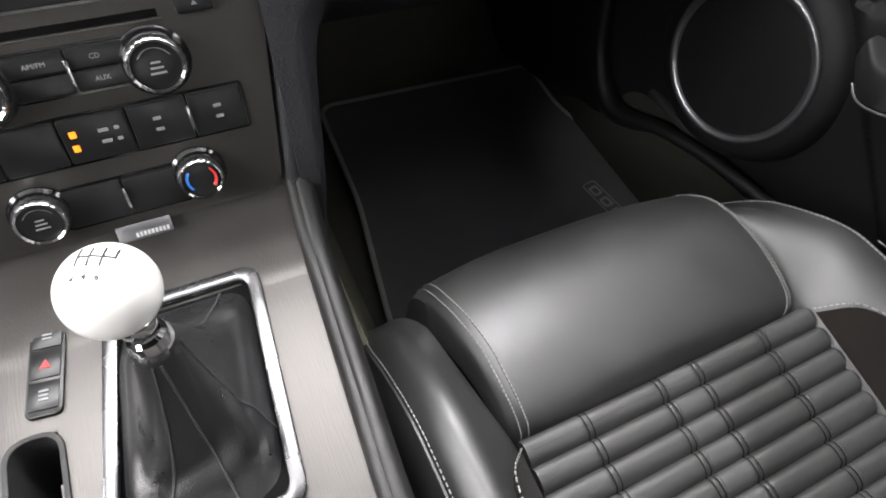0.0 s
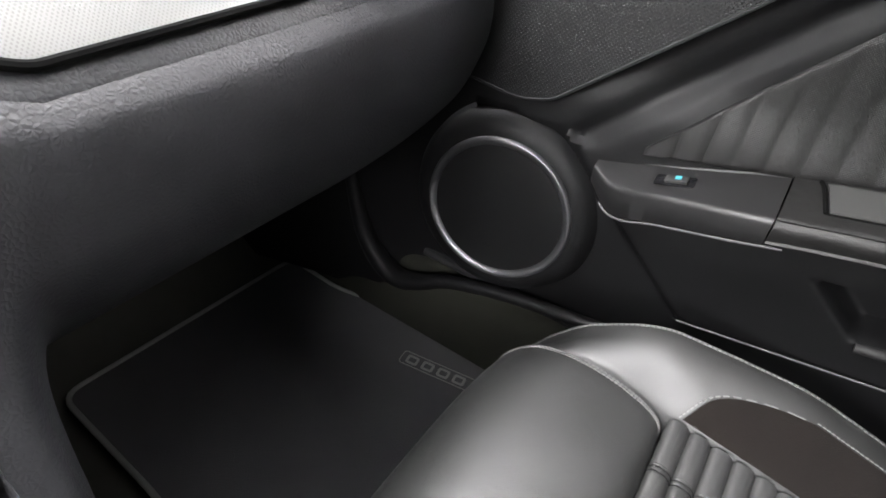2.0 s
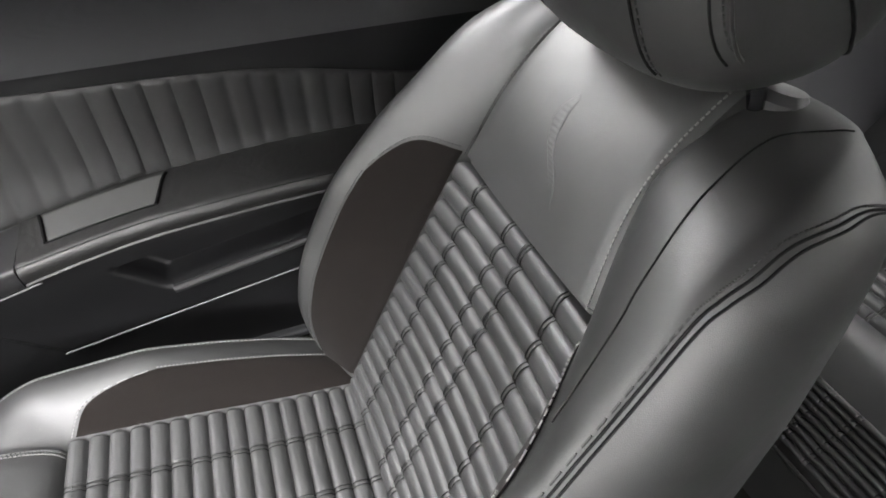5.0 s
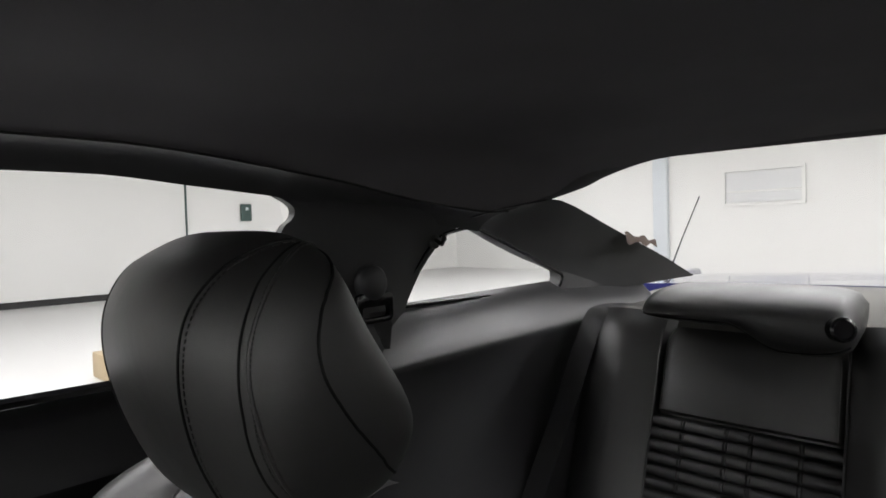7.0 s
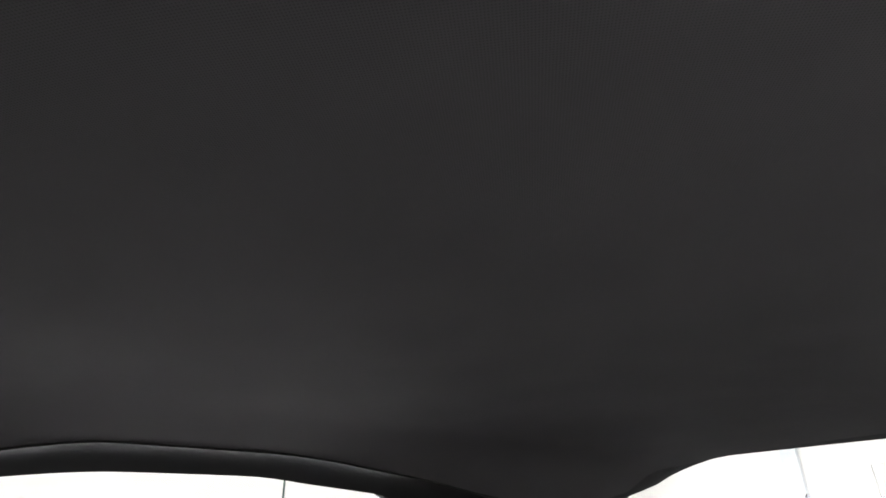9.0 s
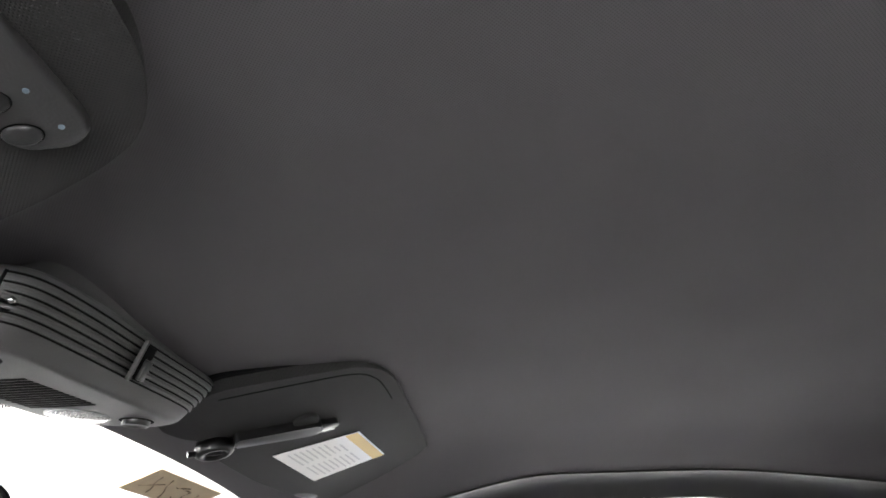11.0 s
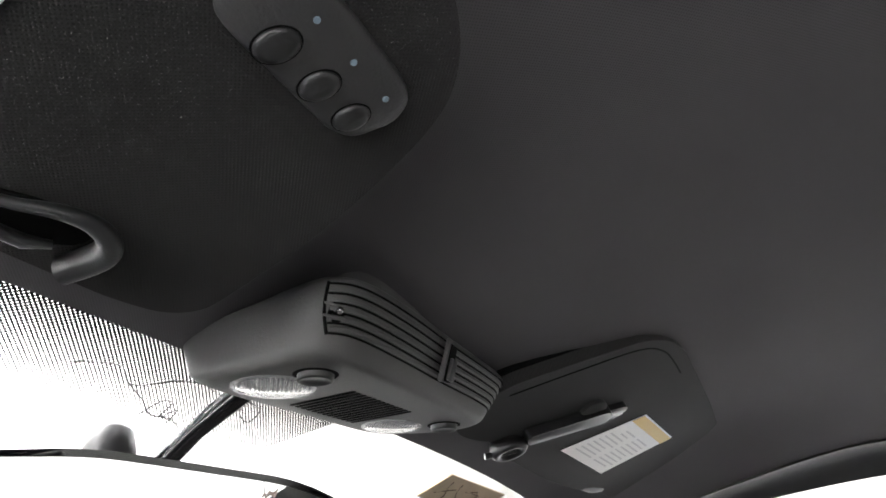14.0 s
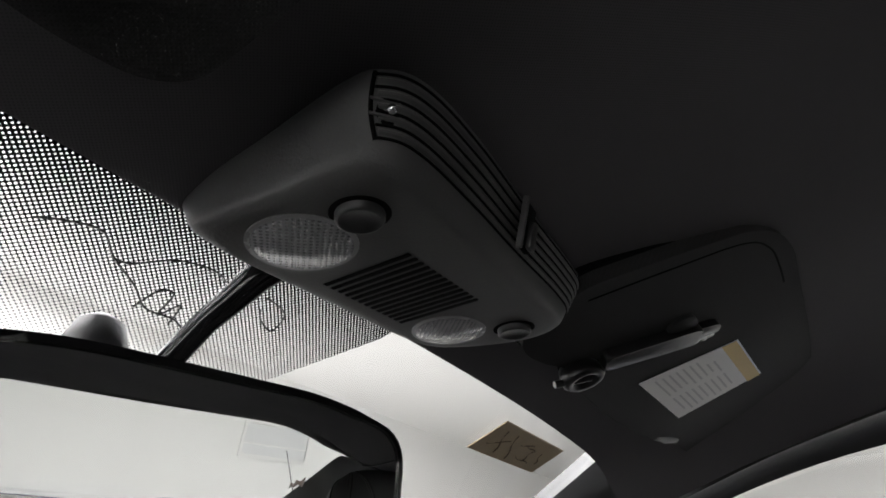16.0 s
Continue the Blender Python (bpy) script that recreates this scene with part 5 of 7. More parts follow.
panel = shell(console_top, steps(-1, 1, 60), steps(0, 1, 150), (0, 0, -0.02))
bmesh.ops.delete(panel, geom=[f for f in panel.faces if -0.102 < f.calc_center_median().x < -0.0735 and 0.43 < f.calc_center_median().y < 0.568], context="FACES")
part("console_panel", panel, TRIM, stack, "grey metallic console top panel")
for s in (1, -1):
    def armrail(u, v, s=s):
        y = 0.10 + 0.60 * v
        h = console_half(y) * (1 if s > 0 else 1.06)
        pts = [(h + 0.0012, console_z(y) - 0.012), (h + 0.003, console_z(y) + 0.004), (h + 0.009, console_z(y) + 0.009), (h + 0.017, console_z(y) + 0.002), (h + 0.021, console_z(y) - 0.03), (h + 0.026, 0.45), (h + 0.046, 0.27)]
        p = spline([(a, 0, b) for a, b in pts], u)
        return (s * p.x, y, p.z)
    part("console_side", shell(armrail, steps(0, 1, 30), steps(0, 1, 40), (-0.006 * s, 0, -0.002)), ARM_LEATHER, stack, "rounded black console edge and side")


# carpeted tunnel side beyond the console
def tunnel_side(u, v):
    return (0.150 + 0.055 * (1 - u), 0.42 + 0.85 * v, 0.265 + 0.22 * u)


tagged(part("wall_tunnel", shell(tunnel_side, steps(0, 1, 6), steps(0, 1, 20), (-0.02, 0, -0.01)), material("olive_carpet", (0.150, 0.148, 0.115), 0.95, bump=1.0, scale=600, vary=0.3, vary_scale=20, spec=0.1)),
       "worn olive-grey carpet on the transmission tunnel side", "carpet", kind="structure")

# gear lever
lever = thing("gear_lever", (0.005, 0.555, 0.60), "gear lever with white ball knob and black leather gaiter", "gear lever")
OUT = rounded([(-0.0595, 0.462), (0.0588, 0.462), (0.0755, 0.645), (-0.0358, 0.645)], 0.016, 5)
INN = rounded([(-0.0490, 0.473), (0.0495, 0.473), (0.0640, 0.634), (-0.0262, 0.634)], 0.009, 5)
part("gaiter_ring", ring(OUT, INN, 0.008, pose(0, 0, 0.5995), 0.0025), BRUSHED, lever, "satin chrome frame round the gaiter")
# flat black sheet in place of a shaded hollow under the gaiter
part("gaiter_well", prism([tuple(p) for p in INN], 0.0006, pose(0, 0, 0.6003)), VOID, lever, "flat black sheet for the shade round the gaiter")
TOPC = Vector((0.0098, 0.5495, 0.7050))


def gaiter(u, v):
    """Leather draped from the frame up to the collar."""
    a = 2 * math.pi * u
    base = Vector((0.0095, 0.553, 0.596)) + Vector((0.0485 * spow(math.cos(a), 0.34), 0.0815 * spow(math.sin(a), 0.34), 0))
    base.x += 0.090 * (base.y - 0.553)
    top = TOPC + Vector((0.0118 * math.cos(a), 0.0118 * math.sin(a), 0))
    p = base.lerp(top, v ** 0.95)
    p.z = 0.598 + (TOPC.z - 0.598) * (0.10 * math.sin(math.pi * min(1, v * 1.6)) * (1 - v) + v ** 2.1)
    w = math.sin(math.pi * v) ** 0.8
    fold = 0.0030 * math.sin(2 * a + 4 * v + 0.6) + 0.0022 * abs(math.sin(2.5 * a - 5 * v)) + 0.0012 * math.sin(22 * v + 2.5 * math.sin(2 * a)) * (1 - v)
    return p + Vector((math.cos(a) * 0.6, math.sin(a) * 0.6, 0.8)) * fold * w


bm = bmesh.new()
nu, nv = 96, 44
rows = [[bm.verts.new(gaiter(i / nu, j / nv)) for i in range(nu)] for j in range(nv + 1)]
for a, b in zip(rows, rows[1:]):
    for i in range(nu):
        bm.faces.new((a[i], a[(i + 1) % nu], b[(i + 1) % nu], b[i]))
bm.faces.new(rows[0][::-1])
bm.faces.new(rows[-1])
gt = part("gaiter", bm, GAITER, lever, "crumpled black leather gaiter", sharp=70)
for uu in (0.72, 0.76, 0.22, 0.98):
    part("seam", tube([gaiter(uu, v) + Vector((0, 0, 0.0006)) for v in steps(0.02, 0.97, 30)], 0.0009, 5), DARK_THREAD, gt)
BALL = Vector((0.0045, 0.5585, 0.7435))
AX = (BALL - TOPC).normalized()
BM = Matrix.Translation(BALL) @ AX.to_track_quat("Z", "Y").to_matrix().to_4x4()
part("collar", lathe([(0.0105, -0.042), (0.0105, -0.035), (0.0085, -0.033), (0.0085, -0.030), (0.0098, -0.028), (0.0098, -0.023), (0.008, -0.021), (0.008, -0.016)], BM, 24), CHROME, lever, "chrome shaft collar")
ball = part("ball_knob", lathe([(0.0232 * math.sin(a), -0.0232 * math.cos(a)) for a in steps(0.12, math.pi - 0.001, 40)], BM, 56), WHITE_BALL, lever, "glossy white ball knob", sharp=80)
# the shift pattern is engraved on the top rear of the ball


def on_ball(px, py, r=0.0233):
    v = Vector((px, py, 0))
    return BALL + Matrix(((0.933, 0.359, 0.014), (-0.359, 0.933, 0.005), (-0.012, -0.010, 1.0))) @ Vector((px, py, math.sqrt(max(0.0, r * r - v.length_squared))))


for px, lo in ((-0.0072, -0.0010), (-0.0020, -0.0010), (0.0034, -0.0010), (0.0084, 0.0040)):
    part("pattern_line", tube([on_ball(px, py) for py in steps(lo, 0.0100, 6)], 0.0006, 5), BLACK_INK, ball)
part("pattern_line", tube([on_ball(px, 0.0045) for px in steps(-0.0072, 0.0084, 10)], 0.0005, 5), BLACK_INK, ball)
for d_, px in (("2", -0.0072), ("4", -0.0020), ("6", 0.0034)):
    p = on_ball(px, -0.0062, 0.0234)
    q = (p - BALL).normalized()
    turn = on_plane(p, Vector((0.933, -0.359, 0)) - q * q.dot(Vector((0.933, -0.359, 0))), (0.359, 0.933, 0))
    words(d_, 0.0046, turn, BLACK_INK, ball, "pattern_number")

# switch strip, cup holder and badge on the console
strip = thing("switch_strip", (-0.0755, 0.617, 0.60), "narrow gloss black switch strip with hazard button", "switch panel")
part("bezel", prism(rounded([(-0.0112, -0.0365), (0.0108, -0.0365), (0.0108, 0.0365), (-0.0112, 0.0365)], 0.004), 0.0032, pose(-0.0745, 0.618, 0.5995, 0, 0, -8), 0.0010), BUTTON, strip)
for j, (dy, mt) in enumerate(((-0.0225, WHITE_PRINT), (0.0, RED), (0.0225, WHITE_PRINT))):
    m = pose(-0.0745, 0.618, 0.5995, 0, 0, -8) @ pose(-0.0002, dy, 0.0028)
    part("button", box(-0.0090, 0.0090, -0.0100, 0.0100, 0, 0.0012, 0.0005, 2, m), BUTTON, strip)
    if j == 1:
        part("hazard_triangle", prism([(-0.0035, -0.003), (0.0035, -0.003), (0, 0.0035)], 0.0003, m @ pose(0, 0, 0.0016)), mt, strip, "red hazard triangle")
    else:
        for k in (-0.003, 0.0, 0.003):
            part("symbol", box(-0.003, 0.003, -0.0007, 0.0007, 0.0015, 0.0018, 0, m=m @ pose(0, k, 0)), mt, strip)
cup = thing("storage_bin", (-0.088, 0.505, 0.53), "deep rounded black storage bin set in the console", "storage bin")
BIN = rounded([(-0.1055, 0.430), (-0.0700, 0.430), (-0.0700, 0.572), (-0.1055, 0.572)], 0.016, 6)
BIN_IN = rounded([(-0.1020, 0.4335), (-0.0735, 0.4335), (-0.0735, 0.5685), (-0.1020, 0.5685)], 0.013, 6)
part("rim", ring([tuple(p) for p in BIN], [tuple(p) for p in BIN_IN], 0.0022, pose(0, 0, 0.6000), 0.0008), MATT, cup, "thin matt black rim")
bm = bmesh.new()
rows = [[bm.verts.new((-0.0878 + (p[0] + 0.0878) * k, 0.501 + (p[1] - 0.501) * k, z)) for p in BIN_IN] for k, z in ((1.0, 0.6015), (0.98, 0.596), (0.94, 0.540), (0.86, 0.532), (0.05, 0.532))]
for a, b in zip(rows, rows[1:]):
    for i in range(len(BIN_IN)):
        bm.faces.new((a[i], a[(i + 1) % len(BIN_IN)], b[(i + 1) % len(BIN_IN)], b[i]))
bm.faces.new(rows[-1])
part("well", bm, MATT, cup, "deep black bin")
plate = thing("badge_plate", (0.01, 0.68, 0.636), "small silver plate at the foot of the stack", "badge")
PM = on_plane((0.0095, 0.6795, 0.6375), (1, 0, 0), (0, 0.80, 0.62))
part("plate", box(-0.0185, 0.0185, -0.0058, 0.0058, 0, 0.0022, 0.001, 2, PM), SATIN, plate)
for i in range(9):
    part("bar", box(-0.0065 + 0.0026 * i, -0.0049 + 0.0026 * i, -0.0042, -0.001, 0.0022, 0.0024, 0, m=PM), INK, plate)

# ---- dashboard, passenger side ----
dash = thing("dashboard", (0.42, 1.0, 0.6), "black grained dashboard with silver textured panel", "dashboard")


def roll_shift(x):
    """The roll runs straight and bends forward near the door."""
    return 0.035 * max(0, (x - 0.45) / 0.25) ** 2 + 0.10 * max(0, (x - 0.655) / 0.05) ** 2.2


def dash_roll(u, v):
    """The padded roll; beside the stack it climbs along the silver panel and falls straight to the carpet."""
    x = 0.126 + 0.584 * u
    k = max(0.0, (x - 0.126) / 0.584)
    rise = 0.020 * k
    w = min(1, max(0, (x - 0.141) / 0.046))
    w = w * w * (3 - 2 * w)
    c = min(1, max(0, (0.215 - x) / 0.13))     # how far up the silver panel's end
    ty, tz = 0.772 + 0.075 * c, 0.8725 + 0.100 * c
    fall = [(ty + 0.016, tz - 0.016), (ty + 0.002, tz - 0.010), (0.764 + 0.055 * c, 0.858 + 0.065 * c), (0.754 + 0.03 * c, 0.851 + 0.045 * c), (0.752 + 0.012 * c, 0.838 + 0.03 * c), (0.744, 0.800), (0.727, 0.755), (0.707, 0.705), (0.682, 0.63), (0.700, 0.50), (0.765, 0.38), (0.80, 0.28)]
    pts = [(0.790 + 0.075 * c, 0.858 + rise + 0.10 * c), (0.776 + 0.075 * c, 0.8650 + rise + 0.10 * c), (0.767 + 0.06 * c, 0.8590 + 0.8 * rise + 0.075 * c), (0.757 + 0.035 * c, 0.8525 + 0.6 * rise + 0.05 * c), (0.7490 + 0.014 * c, 0.8410 + 0.5 * rise + 0.03 * c), (0.744, 0.810 + 0.5 * rise), (0.750, 0.768 + 0.6 * rise), (0.780, 0.715), (0.835, 0.668), (0.93, 0.645), (1.10, 0.640), (1.31, 0.64)]
    p = spline([(0, f + (a - f) * w, d + (b - d) * w) for (a, b), (f, d) in zip(pts, fall)], v)
    e = max(0, (u - 0.90) / 0.10)
    return (x - 0.012 * e, p.y + roll_shift(x), p.z - 0.02 * e ** 2 * (1 - v))


part("knee_roll", shell(dash_roll, steps(0, 0.16, 24) + steps(0.18, 1, 44), steps(0, 1, 72), (0, 0.012, 0.012)), GRAIN, dash, "padded black grained lower roll")


def silver(u, v):
    """The silver panel leans back above the roll."""
    e = 1 - min(1.0, u / 0.035)
    v = v + (1 - v) * 0.16 * (1 - math.sqrt(max(0.0, 1 - e * e)))
    x0 = 0.207 - 0.130 * v
    x = x0 + (0.675 - x0) * u
    y = 0.772 + 0.075 * v + roll_shift(x) * 0.9
    z = 0.8725 + 0.020 * (x - 0.15) / 0.56 + 0.100 * v
    return (x, y, z)


part("silver_panel", shell(silver, [0.035 * (1 - math.cos(a)) for a in steps(0, math.pi / 2, 10)] + steps(0.06, 1, 28), steps(0, 1, 12), (0, 0.006, -0.004)), ALU, dash, "bright textured aluminium dash panel")
part("panel_gasket", tube([Vector(silver(u, 0)) + Vector((0, -0.0012, -0.0024)) for u in steps(1, 0.06, 28) + [0.035 * (1 - math.cos(a)) for a in steps(math.pi / 2, 0, 10)]] + [Vector(silver(0, v)) + Vector((-0.0024, 0, -0.001)) for v in steps(0.05, 1, 12)], 0.0030, 8), VOID, dash, "dark gap round the panel")


def dash_top(u, v):
    x = -0.62 + 1.30 * u
    y = 0.83 + 0.42 * v + 0.03 * max(0, abs(x) - 0.4)
    return (x, y, 0.975 + 0.02 * math.sin(math.pi * min(1, v * 1.5)) - 0.06 * v ** 2 - 0.03 * max(0, abs(x) - 0.55))


part("dash_top", shell(dash_top, steps(0, 1, 30), steps(0, 1, 16), (0, 0, -0.03)), GRAIN, dash, "soft black dash top")


tagged(part("dash_driver_side", box(-0.66, -0.135, 0.80, 1.25, 0.62, 0.96, 0.03, 3), GRAIN, dash), "black driver side of the dashboard")
tagged(part("dash_core", box(-0.135, 0.14, 0.82, 1.25, 0.40, 0.95, 0.02, 2), MATT, dash), "black core behind the stack")

# ---- foot well ----
mat_t = thing("floor_mat", (0.48, 0.9, 0.265), "black carpet floor mat with grey bound edge", "floor mat")
MAT = rounded([(0.205, 0.55), (0.225, 0.72), (0.258, 0.92), (0.270, 1.148), (0.690, 1.132), (0.684, 1.010), (0.706, 0.930), (0.718, 0.862), (0.702, 0.740), (0.690, 0.55)], 0.028, 5)
part("mat_surface", prism(MAT, 0.012, pose(0, 0, 0.266), 0.003), PILE, mat_t)
part("binding", tube([(p[0], p[1], 0.2775) for p in MAT] + [(MAT[0][0], MAT[0][1], 0.2775)], 0.0042, 8), BINDING, mat_t, "grey bound edge")
EMB = on_plane((0.640, 0.765, 0.2788), (-0.16, 1, 0), (-1, -0.16, 0))
part("emblem_frame", tube([tuple(EMB @ Vector((p[0], p[1], 0.0006))) for p in rounded([(-0.062, -0.013), (0.062, -0.013), (0.062, 0.013), (-0.062, 0.013)], 0.006, 4)] + [tuple(EMB @ Vector((-0.0595, -0.0105, 0.0006)))], 0.0008, 5), BINDING, mat_t, "embroidered emblem outline")
for i in range(4):
    part("emblem_bar", ring([tuple(p) for p in rounded([(-0.010, -0.0085), (0.010, -0.0085), (0.010, 0.0085), (-0.010, 0.0085)], 0.004, 3)],
                            [tuple(p) for p in rounded([(-0.006, -0.005), (0.006, -0.005), (0.006, 0.005), (-0.006, 0.005)], 0.002, 3)], 0.001, EMB @ pose(0.043 - 0.027 * i, 0, 0)), BINDING, mat_t)


def kick(u, v):
    """Kick panel ahead of the door with a rounded upright rib."""
    y = 0.74 + 0.50 * u
    z = 0.29 + 0.50 * v
    rib = 0.010 * math.exp(-((y - (0.90 + 0.25 * v)) / 0.06) ** 2)
    return (0.725 - 0.10 * u ** 2 - rib * (0.4 + 0.6 * (1 - v)), y, z)


tagged(part("wall_kick", shell(kick, steps(0, 1, 40), steps(0, 1, 14), (0.02, 0, 0)), DOOR_SKIN), "black plastic kick panel with rounded rib", "kick panel", kind="structure")


KICK_RIB = [(0.690, 0.991, 0.540), (0.690, 0.964, 0.440), (0.690, 0.925, 0.388), (0.690, 0.884, 0.372), (0.690, 0.838, 0.390), (0.694, 0.795, 0.412), (0.702, 0.70, 0.434), (0.708, 0.59, 0.447), (0.712, 0.42, 0.466)]


def sill(u, v):
    pts = [(0.690, 0.27), (0.706, 0.35), (0.712, 0.395), (0.722, 0.415), (0.740, 0.420), (0.760, 0.415)]
    p = spline([(a, 0, b) for a, b in pts], u)
    return (p.x + 0.0, -0.35 + 1.42 * v, p.z + 0.012 * (1 - v))


tagged(part("door_sill", shell(sill, steps(0, 1, 16), steps(0, 1, 14), (0.01, 0, -0.01)), SILL), "carpeted door sill of the car", "door sill", kind="structure")
tagged(part("sill_plate", box(0.712, 0.756, -0.3, 0.86, 0.418, 0.432, 0.006, 3), PLASTIC), "black plastic sill scuff plate", "sill plate", kind="structure")

part_rib = tube([spline(KICK_RIB, t) for t in steps(0, 1, 40)], [0.012 + 0.010 * math.exp(-((t - 0.30) / 0.22) ** 2) for t in steps(0, 1, 40)], 18, flat=0.8)
tagged(part("trim", part_rib, DOOR_SKIN), "black curved rib at the foot of the kick panel", "kick panel rib", kind="structure")

# ---- passenger door ----
door = thing("door_1", (0.72, 0.2, 0.44), "closed passenger door with fluted leather panel and armrest", "car door", kind="structure")


def pocket(y, z):
    """1 inside the map pocket, 0 outside."""
    if y > 0.40:
        return 0.0
    zb, zt = 0.592 + (0.327 - y) * 0.165, 0.646 + (0.393 - y) * 0.165
    front = 0.327 + (z - zb) / max(1e-4, (zt - zb)) * 0.064
    d = min(z - zb, zt - z, front - y)
    f = min(1, max(0, d / 0.016))
    return f * f * (3 - 2 * f)


def door_x(y, z):
    x = table([(0.42, 0.722), (0.53, 0.706), (0.66, 0.701), (0.74, 0.704), (0.80, 0.716), (0.87, 0.712), (0.93, 0.700), (0.985, 0.672), (1.012, 0.640), (1.024, 0.618)], z)
    line = 0.523 + (0.485 - y) * 0.150
    below = max(0, min(1, (line - z) / 0.004))
    ahead = 0.0
    if z < 0.70:
        yd = 0.485 + (z - 0.523) * 1.08
        ahead = max(0, min(1, (y - yd) / 0.005))
    x += 0.007 * max(below, ahead)
    if z > 0.70 and y > 0.2:
        # shallow trough above the fluted panel
        zl = 0.735 + (0.588 - y) * 0.95
        x += 0.010 * math.exp(-((z - zl - 0.035) / 0.018) ** 2) * (1 if z < 0.93 else 0)
    return x + 0.038 * pocket(y, z)


def door_sheet(y, v):
    """The rows of the panel run with the slope of the pocket."""
    w = min(1, max(0, (v - 0.43) / 0.07)) * min(1, max(0, (0.80 - v) / 0.10))
    lean = 0.064 * min(1, max(0, (v - 0.6047) / 0.0646)) * max(0, 1 - abs(y - 0.327) / 0.30)
    y += lean
    z = v + 0.163 * (0.25 - y) * w
    return (door_x(y, z), y, z)


part("door_panel", shell(door_sheet, steps(0.80, -0.42, 244), steps(0.425, 1.024, 150), (0.02, 0, 0)), DOOR_SKIN, door, "black moulded door panel", sharp=50)
part("door_top_pad", shell(lambda y, z: (door_x(y, z) - 0.004, y, z), steps(0.66, -0.42, 60), steps(0.90, 1.023, 24), (0.008, 0, 0)), DOOR_TOP, door, "soft grey pad along the top of the door")
part("pocket_lip", tube([(0.700, y, 0.5900 + (0.327 - y) * 0.165) for y in steps(0.322, -0.2, 20)], 0.0058, 10), MATT, door, "rounded lip of the map pocket")
part("panel_line", tube([(0.703, y, 0.5225 + (0.485 - y) * 0.150) for y in steps(0.485, -0.35, 24)], 0.0013, 6), DULL, door, "thin bright lower seam")


def flute_top(y):
    if y > 0.43:
        return 0.718 + (0.586 - y) / 0.156 * 0.165
    return table([(-0.4, 0.765), (-0.016, 0.838), (0.184, 0.872), (0.43, 0.883)], y)


def fluted(u, v):
    y = 0.586 - 0.96 * u
    zb = 0.710 + min(0.055, (0.586 - y) * 0.2)
    zt = max(zb + 0.002, flute_top(y))
    f = ((0.586 - y) / 0.0285) % 1.0
    rib = math.sqrt(max(0, 1 - (2 * f - 1) ** 2))
    z = zb + (zt - zb) * v
    edge = min(1, v / 0.06, (1 - v) / 0.06)
    return (door_x(y, z) - 0.002 - 0.0042 * rib * math.sqrt(max(0, edge)), y, z)


part("fluted_panel", shell(fluted, steps(0, 1, 300), [0, 0.03, 0.06] + steps(0.12, 0.88, 8) + [0.94, 0.97, 1], (0.006, 0, 0)), PERF, door, "fluted perforated leather door insert")


def arm_top(y):
    return table([(-0.4, 0.765), (0.10, 0.775), (0.28, 0.765), (0.445, 0.737), (0.54, 0.709), (0.631, 0.685)], y)


def arm_edge(y):
    """The outer upper edge of the armrest: x and z."""
    return (table([(-0.4, 0.626), (0.2, 0.6225), (0.4427, 0.6265), (0.54, 0.648), (0.604, 0.674), (0.631, 0.690)], y),
            table([(-0.4, 0.752), (0.10, 0.764), (0.28, 0.755), (0.4427, 0.7265), (0.54, 0.698), (0.604, 0.675), (0.631, 0.681)], y))


def arm_low(y):
    return table([(-0.4, 0.727), (0.10, 0.740), (0.28, 0.731), (0.4266, 0.7045), (0.54, 0.666), (0.597, 0.642), (0.631, 0.660)], y)


def pod_section(k, y):
    """The crisp section of the switch pod, from the door down to its lower edge."""
    zt, (xe, ze), za = arm_top(y), arm_edge(y), arm_low(y)
    x, z = ((0.712, zt + 0.001), (0.703, zt + 0.001), (xe + 0.0060, ze + 0.0026), (xe + 0.0028, ze + 0.0014), (xe + 0.0008, ze - 0.0008), (xe + 0.0002, ze - 0.0040), (xe + 0.0030, za + 0.0015), (xe + 0.0050, za), (0.712, za - 0.004))[k]
    return (min(x, 0.712), y, z)


def armrest(u, y):
    zt, (xe, ze), za = arm_top(y), arm_edge(y), arm_low(y)
    pts = [(0.712, zt + 0.002), (0.690, zt + 0.003), (xe + 0.018, ze + 0.005), (xe + 0.005, ze + 0.001), (xe, ze - 0.008), (xe + 0.004, za + 0.005), (xe + 0.010, za), (0.712, za - 0.008)]
    p = spline([(a, 0, b) for a, b in pts], u)
    return (min(p.x, 0.712), y, p.z)


part("switch_pod", shell(lambda y, k: pod_section(k, y), steps(0.631, 0.447, 36), range(9), (0.004, 0, 0)), POD, door, "dark grey window switch pod", sharp=55)
part("armrest", shell(lambda y, u: armrest(u, y), steps(0.4455, -0.40, 50), steps(0, 1, 36), (0.004, 0, 0)), ARM_LEATHER, door, "padded leather door armrest")
part("accent_strip", tube([Vector(pod_section(7, y)) + Vector((-0.001, 0, -0.0022)) for y in steps(0.612, 0.43, 24)], 0.0013, 6), DULL, door, "thin silver accent line under the switch pod")
part("pod_edge", tube([Vector(pod_section(1, y)) + Vector((0, 0, 0.0006)) for y in steps(0.631, 0.45, 20)], 0.0012, 6), DULL, door, "thin bright edge of the switch pod")
part("armrest_seam", tube([Vector(armrest(0.44, y)) + Vector((-0.0003, 0, 0.0003)) for y in steps(0.445, -0.38, 40)], 0.0008, 6), SEAM, door)
part("armrest_seam", tube([Vector(armrest(0.84, y)) + Vector((-0.0003, 0, -0.0003)) for y in steps(0.44, -0.38, 40)], 0.0009, 6), SEAM, door)
SW = on_plane((0.676, 0.542, 0.7050), (0, -1, 0.27), (1, 0, 0.16))
